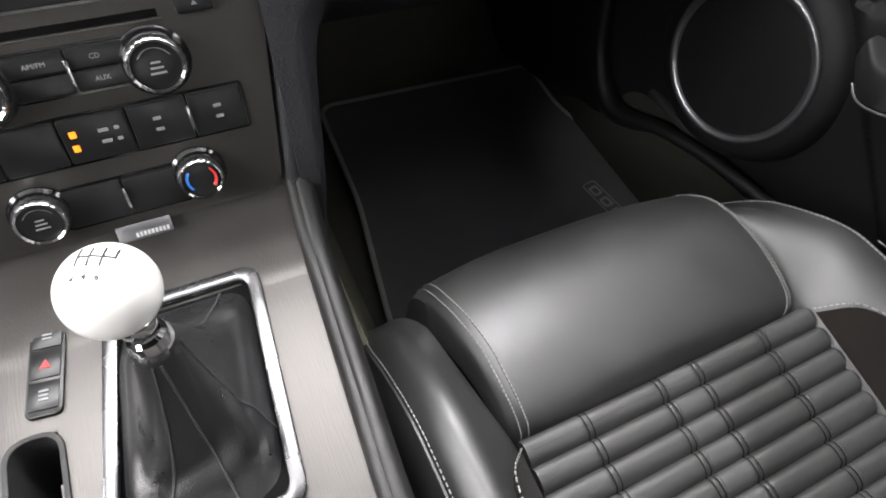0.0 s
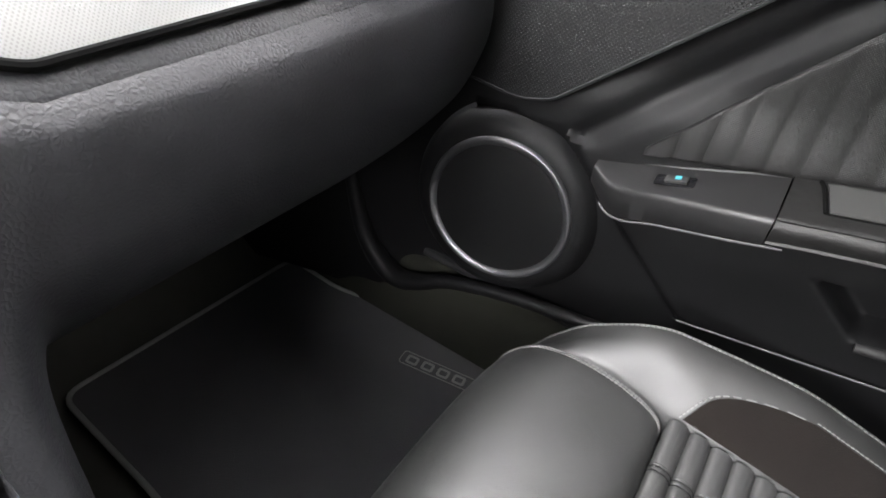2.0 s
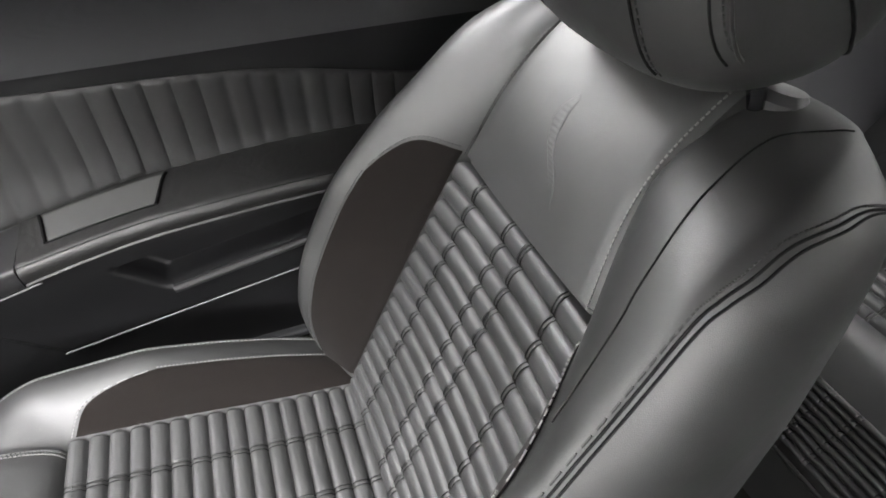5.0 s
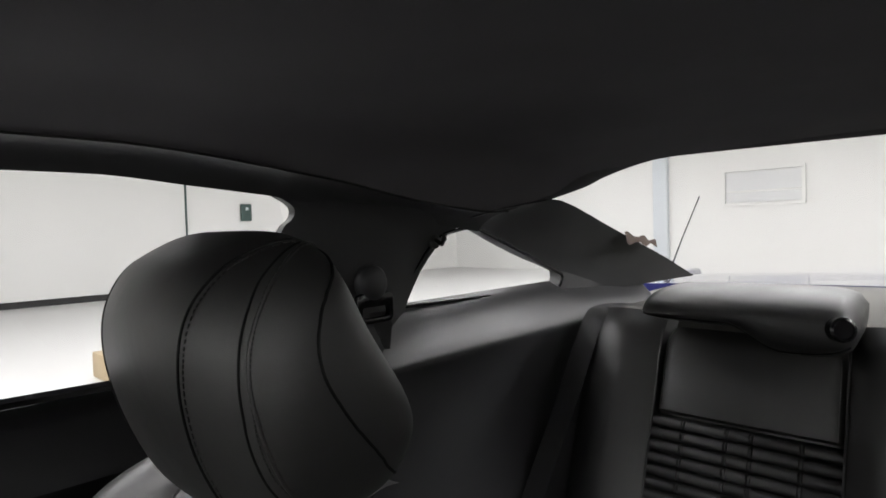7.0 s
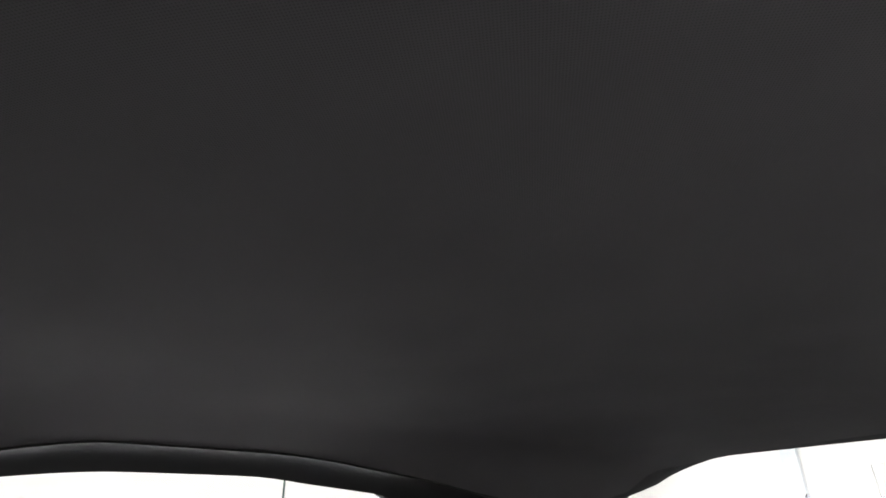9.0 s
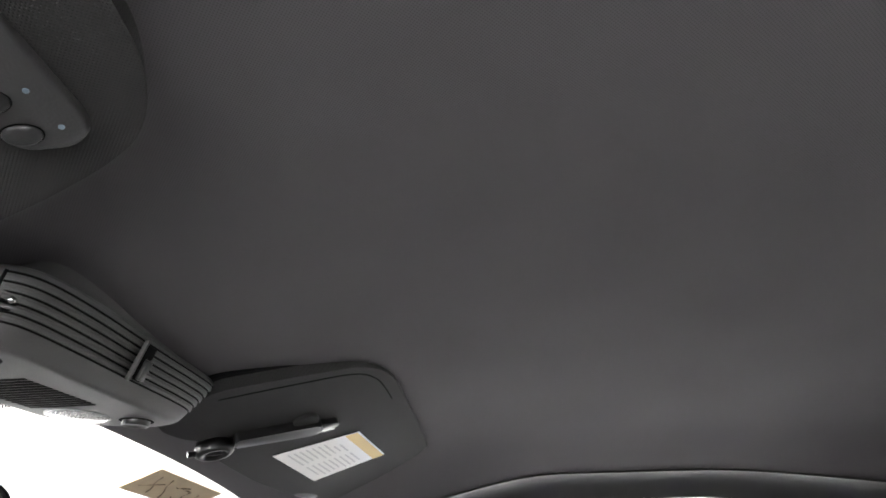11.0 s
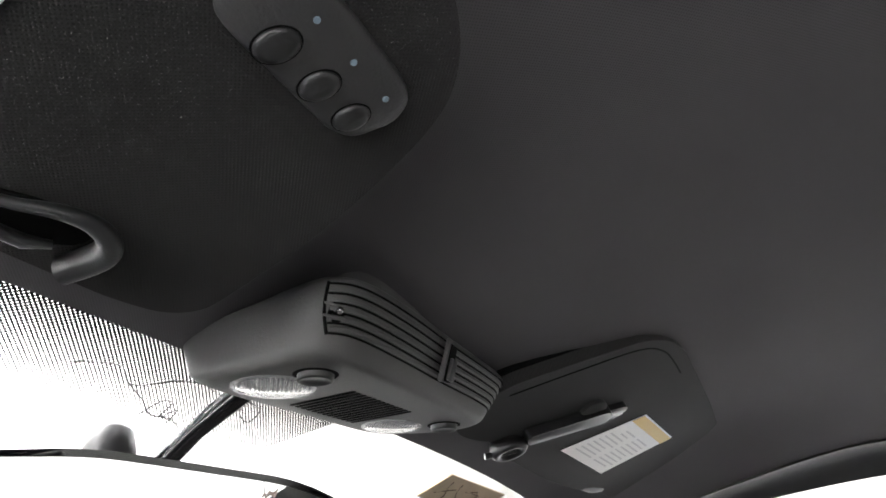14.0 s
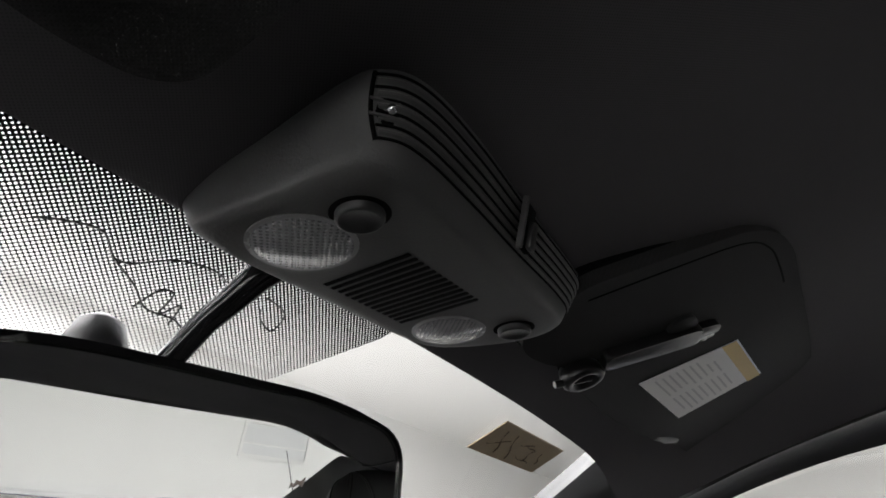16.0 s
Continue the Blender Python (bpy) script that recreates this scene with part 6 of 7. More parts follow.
sw = part("window_switch", prism(rounded([(-0.020, -0.009), (0.020, -0.009), (0.020, 0.009), (-0.020, 0.009)], 0.003), 0.0015, SW, 0.0005), GLOSS, door, "black window switch recess")
part("switch_key", box(-0.010, 0.013, -0.006, 0.006, 0.001, 0.005, 0.0015, 2, SW), MATT, sw)
part("symbol", box(0.000, 0.006, -0.003, 0.003, 0.0051, 0.0054, 0, m=SW), CYAN, sw, "lit cyan symbol")
GREY_INSERT = material("grey_plastic", (0.055, 0.055, 0.054), 0.45, bump=0.2, scale=900, vary=0.1)


def pull_cup(u, v, lift=0.0012):
    y = 0.419 + (0.283 - 0.419) * v + (-0.009 + 0.020 * v) * u
    dish = 0.0010 * math.sin(math.pi * u) * math.sin(math.pi * v)
    return Vector(armrest(0.125 + 0.135 * u, y)) + Vector((0, 0, lift - dish))


cup = part("pull_cup", shell(pull_cup, steps(0, 1, 12), steps(0, 1, 20), (0, 0, -0.004)), GREY_INSERT, door, "grey plastic door pull insert")
# black rods paint the shade in the gap round the insert
for v in (-0.03, 1.02):
    part("gap", tube([pull_cup(u, v, 0.0008) for u in steps(-0.1, 1.05, 10)], 0.0022, 6), VOID, cup)
part("gap", tube([pull_cup(1.05, v, 0.0004) for v in steps(-0.03, 1.02, 16)], 0.0010, 6), VOID, cup)

# tweeter grille in the front corner of the door
TW = rounded([(0.742, 0.726), (0.700, 0.736), (0.530, 0.880), (0.512, 0.897), (0.530, 0.906), (0.62, 0.918), (0.83, 0.925), (0.83, 0.735)], 0.014, 5)
TWM = Matrix(((0, 0, -1, 0.6965), (1, 0, 0, 0), (0, 1, 0, 0), (0, 0, 0, 1)))
part("tweeter_grille", prism([(p[0], p[1]) for p in TW], 0.003, TWM @ pose(0, 0, 0), 0.001), MESH_GRILLE, door, "triangular moulded mesh tweeter grille")
part("grille_edge", tube([tuple(TWM @ Vector((p[0], p[1], 0.002))) for p in TW] + [tuple(TWM @ Vector((TW[0][0], TW[0][1], 0.002)))], 0.0022, 6), PLASTIC, door)

# door loudspeaker
SPN = Vector((-1, -0.10, 0.06)).normalized()
SPM = Matrix.Translation((0.6865, 0.7335, 0.5795)) @ SPN.to_track_quat("Z", "Y").to_matrix().to_4x4()
spk = part("loudspeaker", lathe([(0.134, -0.045), (0.131, -0.022), (0.123, -0.004), (0.110, 0.006), (0.098, 0.008)], SPM, 64), DOOR_SKIN, door, "round loudspeaker housing", sharp=60)
part("trim_ring", lathe([(0.0985, 0.002), (0.0985, 0.009), (0.0965, 0.0125), (0.0940, 0.0128), (0.0885, 0.0112), (0.0868, 0.0060), (0.0860, -0.010)], SPM, 72), SATIN, spk, "satin silver loudspeaker ring", sharp=60)
part("inner_ring", lathe([(0.0862, -0.006), (0.0835, -0.007), (0.0810, -0.012), (0.0790, -0.013), (0.0770, -0.022)], SPM, 64), GLOSS, spk, sharp=60)
part("mesh", lathe([(0.001, -0.014), (0.04, -0.015), (0.068, -0.019), (0.078, -0.022)], SPM, 64), SPEAKER_MESH, spk, "fine black loudspeaker mesh", sharp=60)
# door latch handle by the rear of the window
part("lock_bezel", tube([(0.640, -0.115 + 0.010 * math.cos(a), 0.995 + 0.017 * math.sin(a)) for a in steps(0, 2 * math.pi, 20)], 0.004, 8), GLOSS, door, "black lock button surround")
part("lock_button", box(0.634, 0.650, -0.122, -0.108, 0.985, 1.005, 0.003, 2), SATIN, door)


# ---- overhead: visors, console, mirror ----
VP = on_plane((0, 0.335, 1.287), (1, 0, -0.045), (0, 1, -0.40))


def pv(x, y):
    """Place in the passenger visor's own plane from world x and y."""
    return (x, (y - 0.335) * 1.077)


pvis = thing("sun_visor", (0.34, 0.36, 1.27), "black cloth passenger sun visor folded against the roof", "sun visor", "sun visors")
OUTL = rounded([pv(*p) for p in ((0.100, 0.430), (0.100, 0.392), (0.127, 0.342), (0.152, 0.299), (0.175, 0.284), (0.205, 0.2785), (0.345, 0.280), (0.500, 0.288), (0.528, 0.305), (0.532, 0.390), (0.500, 0.418),
                                (0.400, 0.424), (0.370, 0.435), (0.290, 0.443), (0.192, 0.4435), (0.166, 0.436), (0.150, 0.443), (0.125, 0.447), (0.108, 0.443))], 0.012, 5)
part("visor_body", prism(OUTL, 0.020, VP @ pose(0, 0, 0.0) @ Matrix.Diagonal((1, 1, -1, 1)) @ pose(0, 0, -0.020), 0.007, 4), VISOR, pvis)
# black rod along the rim stands in for the shadow gap above the visor
part("edge_shade", tube([tuple(VP @ Vector((p[0], p[1], 0.0135))) for p in OUTL], 0.0030, 8), VOID, pvis)
part("welt", tube([tuple(VP @ Vector((*pv(p.x, p.y), 0.0003))) for p in (spline([(0.112, 0.398, 0), (0.136, 0.350, 0), (0.160, 0.307, 0), (0.184, 0.293, 0), (0.215, 0.290, 0), (0.240, 0.290, 0)], t) for t in steps(0, 1, 50))], 0.0009, 6), VOID, pvis, "dark welt seam inside the visor's edge")
lab = [pv(0.282, 0.333), pv(0.373, 0.3275), pv(0.361, 0.404), pv(0.252, 0.409)]
VD = VP @ pose(0, 0, -0.0006)
lbl = thing("warning_label", (0.32, 0.37, 1.26), "white paper warning label with yellow band on the visor", "label")


def mixq(a, b, t):
    return (a[0] + (b[0] - a[0]) * t, a[1] + (b[1] - a[1]) * t)


def label_pt(u, v):
    """u along the long way from the yellow end, v across."""
    return mixq(mixq(lab[0], lab[3], v), mixq(lab[1], lab[2], v), u)


# the label's long side runs from the front edge to the rear edge of the visor
part("paper", prism([lab[0], lab[1], lab[2], lab[3]], -0.0006, VD), PAPER, lbl)
part("yellow_band", prism([mixq(lab[0], lab[3], 0.02), mixq(lab[1], lab[2], 0.02), mixq(lab[1], lab[2], 0.17), mixq(lab[0], lab[3], 0.17)], -0.0004, VP @ pose(0, 0, -0.0013)), YELLOW, lbl)
for i in range(9):
    for k, (u0, u1) in enumerate(((0.08, 0.46), (0.54, 0.92))):
        v0 = 0.30 + 0.07 * i
        if k == 0 and i < 2:
            u0 = 0.2
        part("text_bar", prism([label_pt(u0, v0), label_pt(u1 - 0.06 * ((i * 7 + k * 3) % 4) / 3, v0), label_pt(u1 - 0.06 * ((i * 7 + k * 3) % 4) / 3, v0 + 0.022), label_pt(u0, v0 + 0.022)], -0.0002, VP @ pose(0, 0, -0.0013)), INK, lbl)

holder = thing("visor_clip", (0.22, 0.38, 1.265), "black plastic ticket clip on the visor", "visor clip")
CLM = VP @ pose(*pv(0.205, 0.381), -0.0005, 0, 0, math.degrees(math.atan2(-0.075, 0.048)))
pen = rounded([(-0.045, -0.0085), (0.026, -0.0095), (0.034, -0.006), (0.034, 0.006), (0.026, 0.0085), (-0.045, 0.0060)], 0.003, 4)
part("clip_body", prism(pen, 0.0085, CLM @ Matrix.Diagonal((1, 1, -1, 1)), 0.0025, 3), BUTTON, holder, "long satin black clip body")
part("lower_lip", prism(rounded([(-0.046, 0.004), (0.040, 0.008), (0.050, 0.006), (0.052, 0.013), (0.040, 0.016), (0.030, 0.0125), (-0.044, 0.0105)], 0.002, 3), 0.0040, CLM @ Matrix.Diagonal((1, 1, -1, 1)), 0.001, 2), BRUSHED, holder, "thin grey spring lip")
part("tip", prism(rounded([(0.030, -0.006), (0.050, -0.004), (0.053, 0.004), (0.046, 0.007), (0.030, 0.006)], 0.003, 4), 0.0055, CLM @ Matrix.Diagonal((1, 1, -1, 1)), 0.0015, 2), BUTTON, holder, "stepped clip tip")
part("boss", lathe([(0.012, -0.002), (0.012, 0.003), (0.010, 0.0045), (0.001, 0.005)], CLM @ pose(0.018, -0.009, 0) @ Matrix.Diagonal((1, 1, -1, 1)), 24), BLACK_INK, holder)
hook = thing("visor_hook", (0.175, 0.43, 1.235), "black plastic visor hook on the roof edge", "visor hook", "visor hooks")


def hook_parts(parent, sx):
    base = VP @ pose(*pv(0.178, 0.4315), -0.001, 0, 0, -50)
    part("cup", lathe([(0.0105, -0.004), (0.0125, 0.002), (0.0125, 0.008), (0.0105, 0.0105), (0.0075, 0.0100), (0.0065, 0.006), (0.001, 0.005)], base @ Matrix.Diagonal((1.3, 1, -1, 1)), 28), BUTTON, parent, "rounded black hook cup", sharp=70)
    # black disc paints the shade inside the hook cup
    part("cup_void", lathe([(0.0070, 0.0062), (0.001, 0.0064)], base @ Matrix.Diagonal((1.3, 1, -1, 1)), 20), VOID, parent)
    part("pin", tube([tuple(base @ Vector((-0.022, 0.001, -0.006))), tuple(base @ Vector((0.006, 0.001, -0.007)))], 0.0026, 10), BUTTON, parent, "short visor pin")


hook_parts(hook, 1)
pivot = thing("visor_pivot", (0.45, 0.44, 1.23), "black visor pivot arm at the roof edge", "visor pivot")
part("arm", tube([(0.378, 0.432, 1.236), (0.395, 0.426, 1.235), (0.412, 0.420, 1.237)], [0.005, 0.0055, 0.004], 10), PLASTIC, pivot)

# driver's visor, close to the eye, with the garage remote
VDR = on_plane((0, 0.315, 1.267), (1, 0, 0), (0, 1, -0.36))


def dv(x, y):
    return (x, (y - 0.315) * 1.063)


dvis = thing("sun_visor", (-0.36, 0.35, 1.26), "black cloth driver's sun visor with built-in garage remote", "sun visor", "sun visors")
DOUT = rounded([dv(*p) for p in ((-0.60, 0.268), (-0.250, 0.276), (-0.2130, 0.2795), (-0.1900, 0.2820), (-0.1715, 0.2895), (-0.1580, 0.3010), (-0.1510, 0.3180), (-0.1455, 0.3450), (-0.1425, 0.3750), (-0.1435, 0.4080),
                                (-0.1450, 0.4260), (-0.1560, 0.4350), (-0.1760, 0.4385), (-0.60, 0.44))], 0.012, 6)
part("visor_body", prism(DOUT, 0.018, VDR @ Matrix.Diagonal((1, 1, -1, 1)) @ pose(0, 0, -0.018), 0.006, 3), VISOR, dvis)
RM = VDR @ pose(*dv(-0.2003, 0.3222), 0.0)
body = [(-0.0299, 0.0140), (-0.0333, 0.0080), (-0.0327, -0.0032), (-0.0297, -0.0117), (-0.0233, -0.0148), (0.0220, -0.0141), (0.0296, -0.0118), (0.0333, -0.0032), (0.0283, 0.0115), (0.0203, 0.0152), (-0.0220, 0.0150)]
shape = rounded(body, 0.007, 5)
bm = bmesh.new()
rows = [[bm.verts.new(RM @ Vector((p[0] * k, p[1] * k, -h))) for p in shape] for k, h in ((1.02, -0.001), (1.02, 0.0015), (1.0, 0.0035), (0.95, 0.0050), (0.86, 0.0059), (0.70, 0.0064), (0.30, 0.0066))]
for a_, b_ in zip(rows, rows[1:]):
    for i in range(len(shape)):
        bm.faces.new((a_[i], a_[(i + 1) % len(shape)], b_[(i + 1) % len(shape)], b_[i]))
bm.faces.new(rows[-1])
bm.faces.new(rows[0][::-1])
rem = part("garage_remote", bm, PILLAR, dvis, "dark grey three-button garage remote", sharp=70)
for i in range(3):
    bx, by, bk = ((-0.0139, 0.0071, 1.0), (0.0038, 0.0064, 0.93), (0.0194, 0.0062, 0.88))[i]
    PUSH = RM @ pose(bx, by, 0, 0, 0, 18) @ Matrix.Diagonal((0.80 * bk, 1.12 * bk, -1, 1))
    part("button", lathe([(0.0064, 0.0), (0.0064, 0.0010), (0.0058, 0.0020), (0.0040, 0.0026), (0.0001, 0.0028)], PUSH @ pose(0, 0, 0.0060), 28), PLASTIC, rem, "oval domed button", sharp=70)
    # black ring paints the shade in the gap round the button
    part("button_gap", lathe([(0.0070, -0.001), (0.0069, 0.0008), (0.0058, 0.0008)], PUSH @ pose(0, 0, 0.0060), 28), VOID, rem)
    part("indicator", lathe([(0.0011, 0.0), (0.0010, 0.0003), (0.0001, 0.0004)], RM @ pose(-0.0123 + 0.0170 * i, -0.0062, 0) @ Matrix.Diagonal((1, 1, -1, 1)) @ pose(0, 0, 0.0065), 12), PALE_LED, rem, "tiny pale blue indicator")
dl = thing("warning_label", (-0.29, 0.36, 1.25), "white paper warning label on the driver's visor", "label")
part("paper", prism([dv(-0.36, 0.320), dv(-0.2615, 0.320), dv(-0.2615, 0.385), dv(-0.36, 0.385)], -0.0006, VDR @ pose(0, 0, -0.0004)), PAPER, dl)
hk2 = thing("visor_hook", (-0.19, 0.42, 1.225), "black plastic visor hook on the roof edge", "visor hook", "visor hooks")
# flat black shape painted as the shade of the hook's recess
part("well", prism(rounded([dv(-0.262, 0.428), dv(-0.222, 0.414), dv(-0.203, 0.410), dv(-0.199, 0.421), dv(-0.212, 0.430), dv(-0.255, 0.438)], 0.004), 0.004, VDR @ Matrix.Diagonal((1, 1, -1, 1)) @ pose(0, 0, -0.003), 0.001), VOID, hk2)
claw = [(-0.262, 0.428, -0.002), (-0.240, 0.4215, -0.003), (-0.227, 0.4165, -0.0045), (-0.2165, 0.4105, -0.0060), (-0.2075, 0.4080, -0.0070), (-0.2000, 0.4100, -0.0075), (-0.1965, 0.4150, -0.0070), (-0.1965, 0.4230, -0.0050), (-0.1990, 0.4330, -0.003)]
part("claw", tube([VDR @ Vector((*dv(p.x, p.y), p.z)) for p in (spline(claw, t) for t in steps(0, 1, 30))], [0.0012 + 0.0042 * min(1, 1.4 * t) ** 1.2 for t in steps(0, 1, 30)], 14, flat=0.8), PLASTIC, hk2)
part("bar", tube([tuple(VDR @ Vector((*dv(-0.240, 0.4290), -0.004))), tuple(VDR @ Vector((*dv(-0.216, 0.4265), -0.0055))), tuple(VDR @ Vector((*dv(-0.209, 0.4235), -0.005)))], [0.0030, 0.0034, 0.002], 10, flat=0.7), PLASTIC, hk2)

# overhead console with map lights
oc = thing("overhead_console", (-0.02, 0.43, 1.25), "black overhead console with two map lights", "overhead console")


LOWER = [(-0.108, 0.4725), (-0.1045, 0.445), (-0.1012, 0.412), (-0.0935, 0.3990), (-0.078, 0.3955), (-0.040, 0.3970), (-0.0035, 0.3990), (0.050, 0.4010), (0.076, 0.4070), (0.0855, 0.4250), (0.081, 0.4470), (0.064, 0.4740), (0.039, 0.4820), (-0.020, 0.4815), (-0.062, 0.4815), (-0.092, 0.4800)]
UPPER = [(-0.095, 0.5060), (-0.102, 0.4490), (-0.1065, 0.408), (-0.1030, 0.3930), (-0.088, 0.3848), (-0.051, 0.3842), (0.010, 0.3892), (0.066, 0.3930), (0.098, 0.3970), (0.1130, 0.4080), (0.114, 0.4400), (0.100, 0.4800), (0.060, 0.5000), (0.000, 0.5050), (-0.050, 0.5080), (-0.080, 0.5100)]


def oc_point(t, k, inset=0.0):
    """A place on the housing: t round the outline, k from the lower face (0) to the rim (1)."""
    n = len(LOWER)
    i = int(t * n) % n
    f = t * n - int(t * n)
    q = [Vector(LOWER[(i + j) % n]).lerp(Vector(UPPER[(i + j) % n]), min(k, 1.0)) for j in (-1, 0, 1, 2)]
    p = 0.5 * ((2 * q[1]) + (q[2] - q[0]) * f + (2 * q[0] - 5 * q[1] + 4 * q[2] - q[3]) * f ** 2 + (3 * q[1] - q[0] - 3 * q[2] + q[3]) * f ** 3)
    c = Vector((-0.010, 0.438))
    p = c + (p - c) * (1 - inset / 0.06)
    return Vector((p.x, p.y, 1.2240 + 0.06 * p.x + 0.036 * k))


bm = bmesh.new()
NO = 128
rows = [[bm.verts.new(oc_point(i / NO, k, d)) for i in range(NO)] for k, d in ((0.0, 0.0095), (0.0, 0.0052), (0.018, 0.0030), (0.055, 0.0013), (0.11, 0.0003), (0.20, 0), (0.40, 0), (0.60, 0), (0.80, 0), (0.92, 0), (1.00, 0.0006), (1.06, 0.0022), (1.09, 0.0050), (1.12, 0.012), (1.30, 0.016), (1.55, 0.016))]
for a, b in zip(rows, rows[1:]):
    for i in range(NO):
        bm.faces.new((a[i], a[(i + 1) % NO], b[(i + 1) % NO], b[i]))
bm.faces.new(rows[0][::-1])
bm.faces.new(rows[-1])
part("housing", bm, HOUSING, oc, "matt black moulded housing", sharp=60)
OCM = on_plane((0, 0.424, 1.2240), (1, 0, 0.06), (0, 1, 0))


def of(x, y, lift=0.0):
    return OCM @ pose(x, (y - 0.424), 0.0004 - lift) @ Matrix.Diagonal((1, 1, -1, 1))


for x, y, rx, ry in ((-0.0751, 0.4512, 1.0, 1.0), (0.0395, 0.4552, 0.98, 0.90)):
    part("map_lens", lathe([(0.0200, -0.002), (0.0200, 0.0006), (0.0190, 0.0012), (0.0001, 0.0020)], of(x, y) @ Matrix.Diagonal((rx, ry, 1, 1)), 40), LENS, oc, "ribbed clear map light lens")
    part("lens_rim", lathe([(0.0216, -0.002), (0.0214, 0.0008), (0.0202, 0.0010)], of(x, y) @ Matrix.Diagonal((rx, ry, 1, 1)), 40), LENS_RIM, oc, "thin pale lens edge")
for x, y in ((-0.0789, 0.4205), (0.0600, 0.4265)):
    # black ring laid on as the shade in the button's gap
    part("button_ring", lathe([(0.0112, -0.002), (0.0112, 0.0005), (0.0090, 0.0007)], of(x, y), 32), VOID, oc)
    part("map_button", lathe([(0.0090, -0.002), (0.0090, 0.0030), (0.0084, 0.0040), (0.0076, 0.0041), (0.0066, 0.0033), (0.0001, 0.0030)], of(x, y), 32), PLASTIC, oc, "round push button", sharp=60)
# speaker slots in the lower face: black strips that paint their shade
for i in range(13):
    x = -0.0445 + 0.0047 * i
    part("slot", box(x, x + 0.0026, -0.0215, 0.0235, 0.0, 0.0008, 0.0003, 1, of(0.0, 0.4450)), VOID, oc, "flat black strip for the shade in a microphone slot")
# fine ribs round the rear face, groove shade as black lines, curved upright end
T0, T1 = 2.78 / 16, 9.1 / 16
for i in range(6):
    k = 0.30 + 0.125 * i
    part("groove", tube([oc_point(t, k, 0.0000) for t in steps(T0, T1, 60)], 0.0006, 6), VOID, oc, "thin black line for the shade of a groove round the rear face")
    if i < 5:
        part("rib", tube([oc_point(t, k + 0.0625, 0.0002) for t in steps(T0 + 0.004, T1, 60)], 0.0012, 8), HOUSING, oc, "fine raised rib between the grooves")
part("groove", tube([oc_point(T0 - 0.008 * math.sin(math.pi * f), 0.28 + 0.67 * f, 0.0000) for f in steps(0, 1, 16)], 0.0009, 6), VOID, oc, "curved black line for the shade at the end of the ribbed field")
BULB_AT = on_plane((-0.0975, 0.3950, 1.2392), (0.80, -0.60, 0), (0.05, -0.25, 1))
# the recess has no depth; a black disc paints its shade
part("map_bulb_window", lathe([(0.0001, 0.0004), (0.0042, 0.0006), (0.0046, 0.0), (0.0046, -0.003)], BULB_AT @ Matrix.Diagonal((0.9, 1.25, 1, 1)), 24), VOID, oc, "flat black disc for the shade of a round recess")
part("bulb", lathe([(0.0019, 0.0), (0.0017, 0.0018), (0.0001, 0.0028)], BULB_AT @ pose(0.001, 0, 0.0003), 16), CHROME, oc, "small bright bulb", sharp=70)
for dz in (-0.0030, 0.0030):
    part("bar", box(-0.0065, 0.0040, -0.0005, 0.0005, 0.0004, 0.0014, 0.0002, 1, BULB_AT @ pose(0, dz, 0)), HOUSING, oc)
SLM = on_plane((-0.0015, 0.3888, 1.2440), (1, 0.08, 0.06), (0, -0.30, 1))
# black block put in as the shade inside the slider's slot
part("slider_slot", box(-0.0055, 0.0060, -0.0105, 0.0110, -0.002, 0.0011, 0.0006, 2, SLM), VOID, oc, "black block for the shade in the slide switch slot")
part("slider", box(-0.0008, 0.0058, -0.0100, 0.0030, 0.0, 0.0034, 0.001, 2, SLM), PLASTIC, oc, "small slide switch")
part("slot_lip", box(-0.0075, -0.0052, -0.0125, 0.0130, -0.001, 0.0020, 0.0007, 2, SLM), HOUSING, oc)

# interior mirror on its stalk
mir = thing("rear_view_mirror", (-0.045, 0.53, 1.15), "black framed interior rear-view mirror", "mirror")
MM = Matrix.Translation((-0.044, 0.536, 1.163)) @ pose(0, 0, 0, 96, 0, -14)
mo = rounded([(-0.122, -0.030), (0.114, -0.036), (0.115, 0.022), (0.06, 0.033), (-0.06, 0.033), (-0.126, 0.022)], 0.020, 6)
mi = [((p[0]) * 0.968, (p[1]) * 0.90 - 0.0005) for p in mo]
part("frame", ring([tuple(p) for p in mo], mi, 0.006, MM, 0.002), GLOSS, mir, "gloss black mirror frame")
part("back_shell", prism([tuple(p) for p in mo], 0.030, MM @ Matrix.Diagonal((1, 1, -1, 1)), 0.010, 3), PLASTIC, mir)
part("mirror_glass", prism([(p[0] * 1.005, p[1] * 1.005) for p in mi], 0.002, MM @ pose(0, 0, 0.002)), MIRROR, mir, "silvered mirror glass", sharp=20)
part("stalk", tube([(-0.047, 0.490, 1.240), (-0.054, 0.500, 1.230), (-0.060, 0.522, 1.212), (-0.064, 0.546, 1.190), (-0.066, 0.565, 1.170)], [0.008, 0.0075, 0.006, 0.006, 0.007], 12), GLOSS, mir, "black curved mirror stalk")
part("ball_mount", lathe([(0.012, -0.01), (0.014, 0.0), (0.010, 0.012), (0.004, 0.016)], pose(-0.086, 0.558, 1.199), 20), PLASTIC, mir, "black sensor knob behind the mirror")

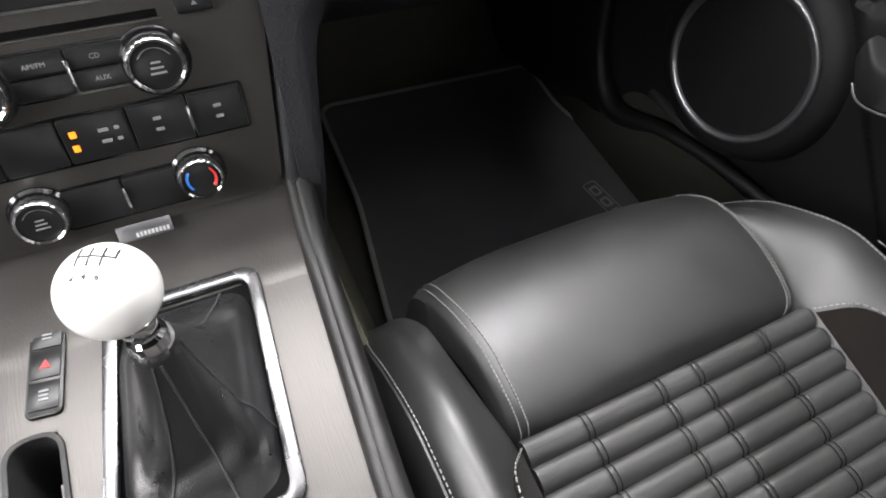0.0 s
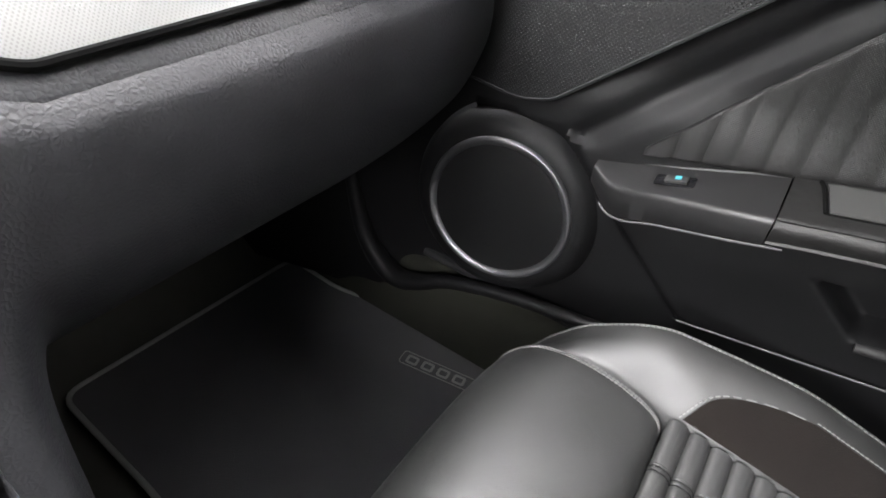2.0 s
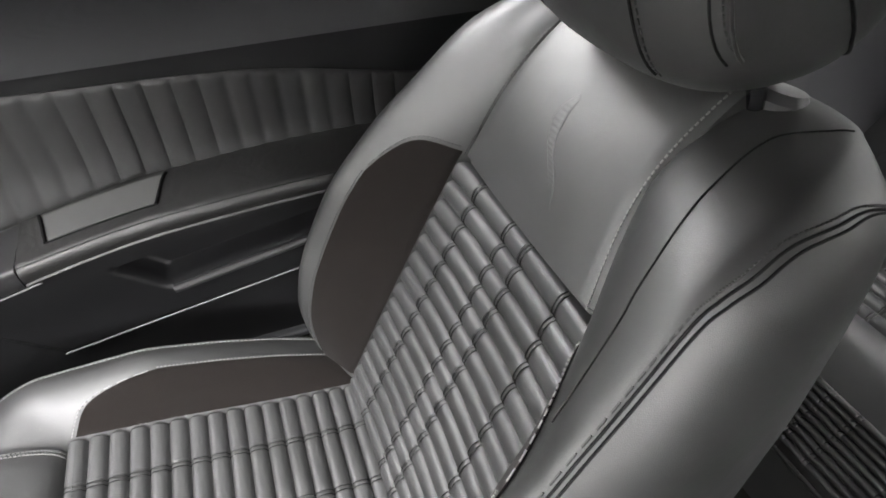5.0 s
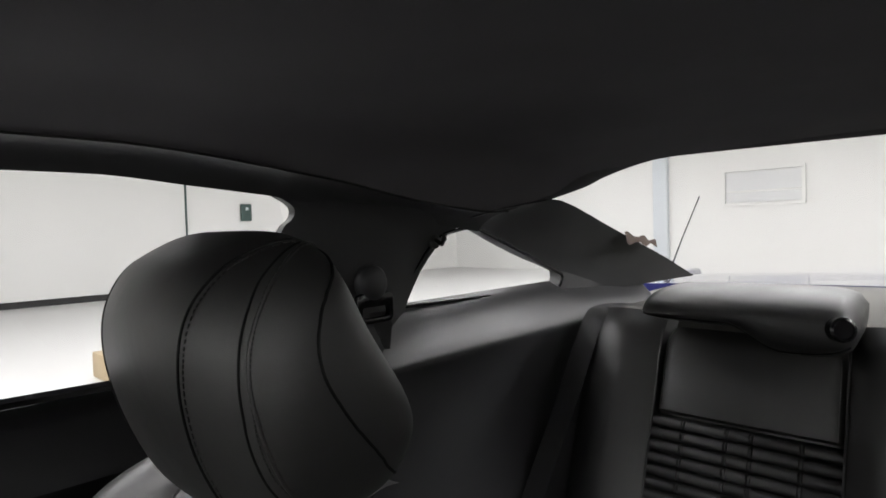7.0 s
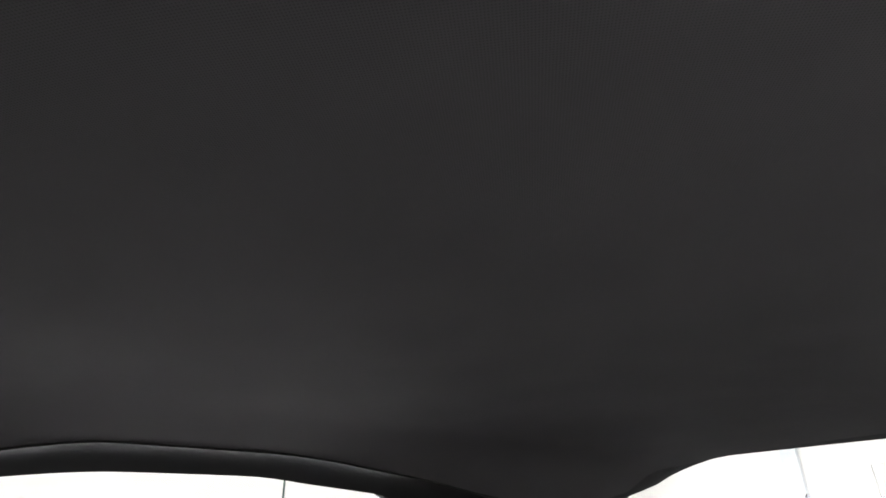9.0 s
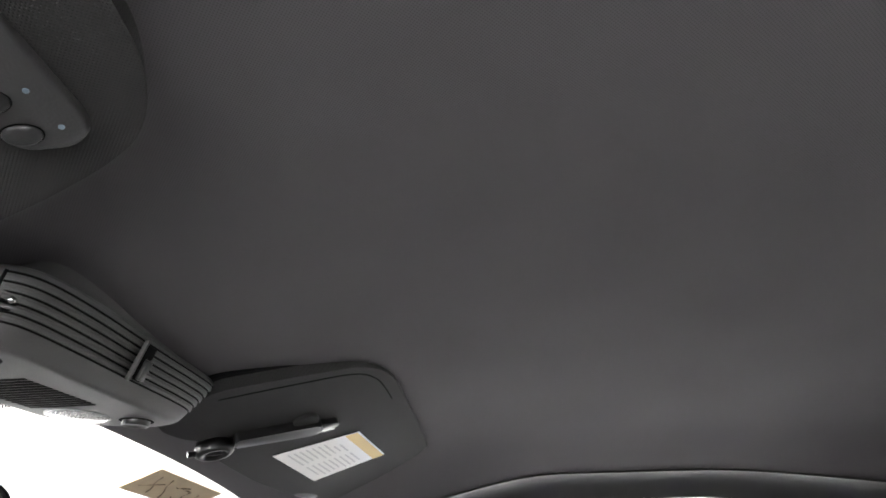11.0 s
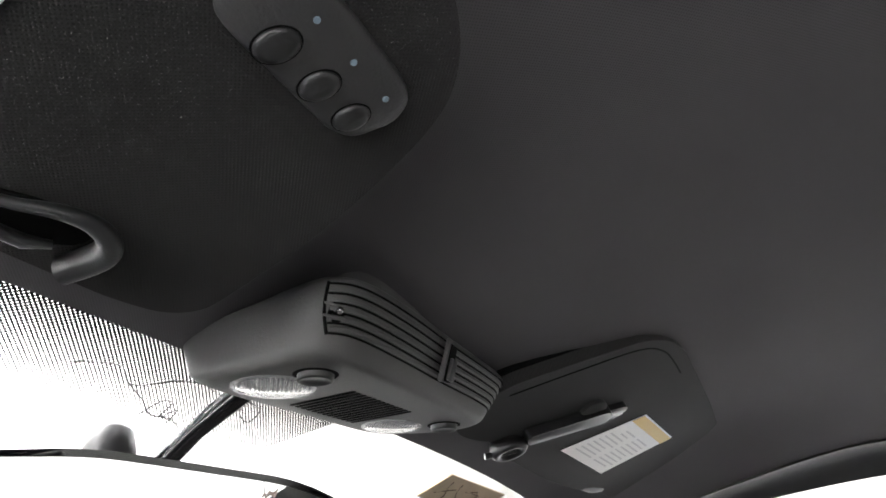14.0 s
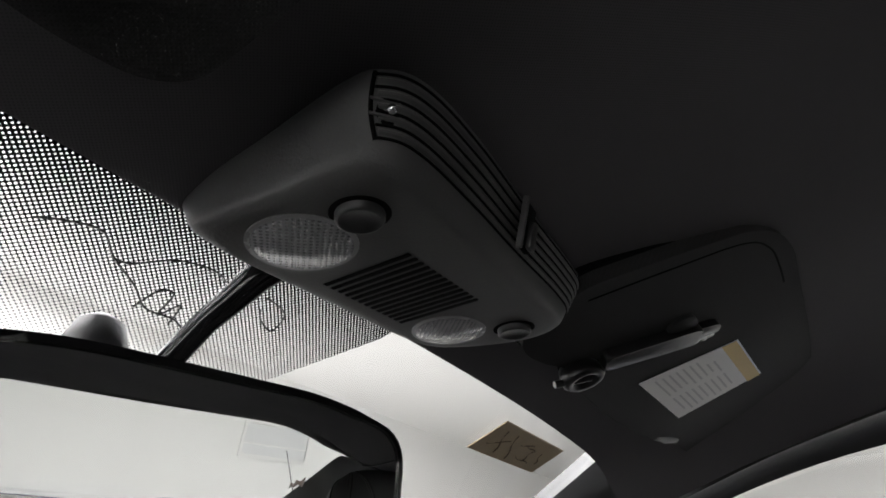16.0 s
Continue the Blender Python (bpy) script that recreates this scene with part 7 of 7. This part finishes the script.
stk = thing("windscreen_sticker", (0.355, 0.56, 1.24), "tan paper service sticker on the windscreen", "sticker")
corners = [(0.246, 0.562), (0.382, 0.563), (0.389, 0.528), (0.2555, 0.526)]
bm = bmesh.new()
lo = [bm.verts.new((x, y, screen_z(x, y) + 0.0075)) for x, y in corners]
hi = [bm.verts.new((x, y, screen_z(x, y) + 0.0085)) for x, y in corners]
bm.faces.new(lo)
bm.faces.new(hi[::-1])
for i in range(4):
    bm.faces.new((lo[i], hi[i], hi[(i + 1) % 4], lo[(i + 1) % 4]))
part("paper", bm, TAN, stk)
for i, (x0, y0, x1, y1) in enumerate(((0.272, 0.533, 0.284, 0.557), (0.262, 0.551, 0.290, 0.541), (0.292, 0.533, 0.310, 0.559), (0.312, 0.540, 0.332, 0.536), (0.323, 0.538, 0.343, 0.541), (0.341, 0.541, 0.339, 0.555), (0.325, 0.553, 0.352, 0.555), (0.360, 0.540, 0.366, 0.553))):
    part("mark", tube([(x0 + (x1 - x0) * t, y0 + (y1 - y0) * t + 0.002 * math.sin(6 * t), screen_z(x0 + (x1 - x0) * t, y0 + (y1 - y0) * t) + 0.0070) for t in steps(0, 1, 6)], 0.0006, 4), BROWN_INK, stk)

# thin printed drawing lines on the dotted band
for line in ([(-0.134, 0.534), (-0.126, 0.530), (-0.112, 0.527), (-0.100, 0.536), (-0.084, 0.544), (-0.072, 0.5515), (-0.0565, 0.551), (-0.046, 0.556)],
             [(-0.100, 0.536), (-0.093, 0.535), (-0.079, 0.525), (-0.062, 0.521), (-0.053, 0.523)],
             [(-0.077, 0.553), (-0.074, 0.541), (-0.067, 0.540), (-0.065, 0.552), (-0.060, 0.543), (-0.057, 0.554)],
             [(-0.029, 0.522), (-0.013, 0.5256), (-0.010, 0.537), (-0.021, 0.534), (-0.026, 0.529)]):
    path = [spline([(x, y, 0) for x, y in line], t) for t in steps(0, 1, 30)]
    part("printed_line", tube([(p.x + 0.0008 * math.sin(40 * p.y), p.y + 0.0008 * math.sin(90 * p.x), screen_z(p.x, p.y) + 0.005) for p in path], 0.0005, 5), BLACK_INK, ws, "thin black printed line")
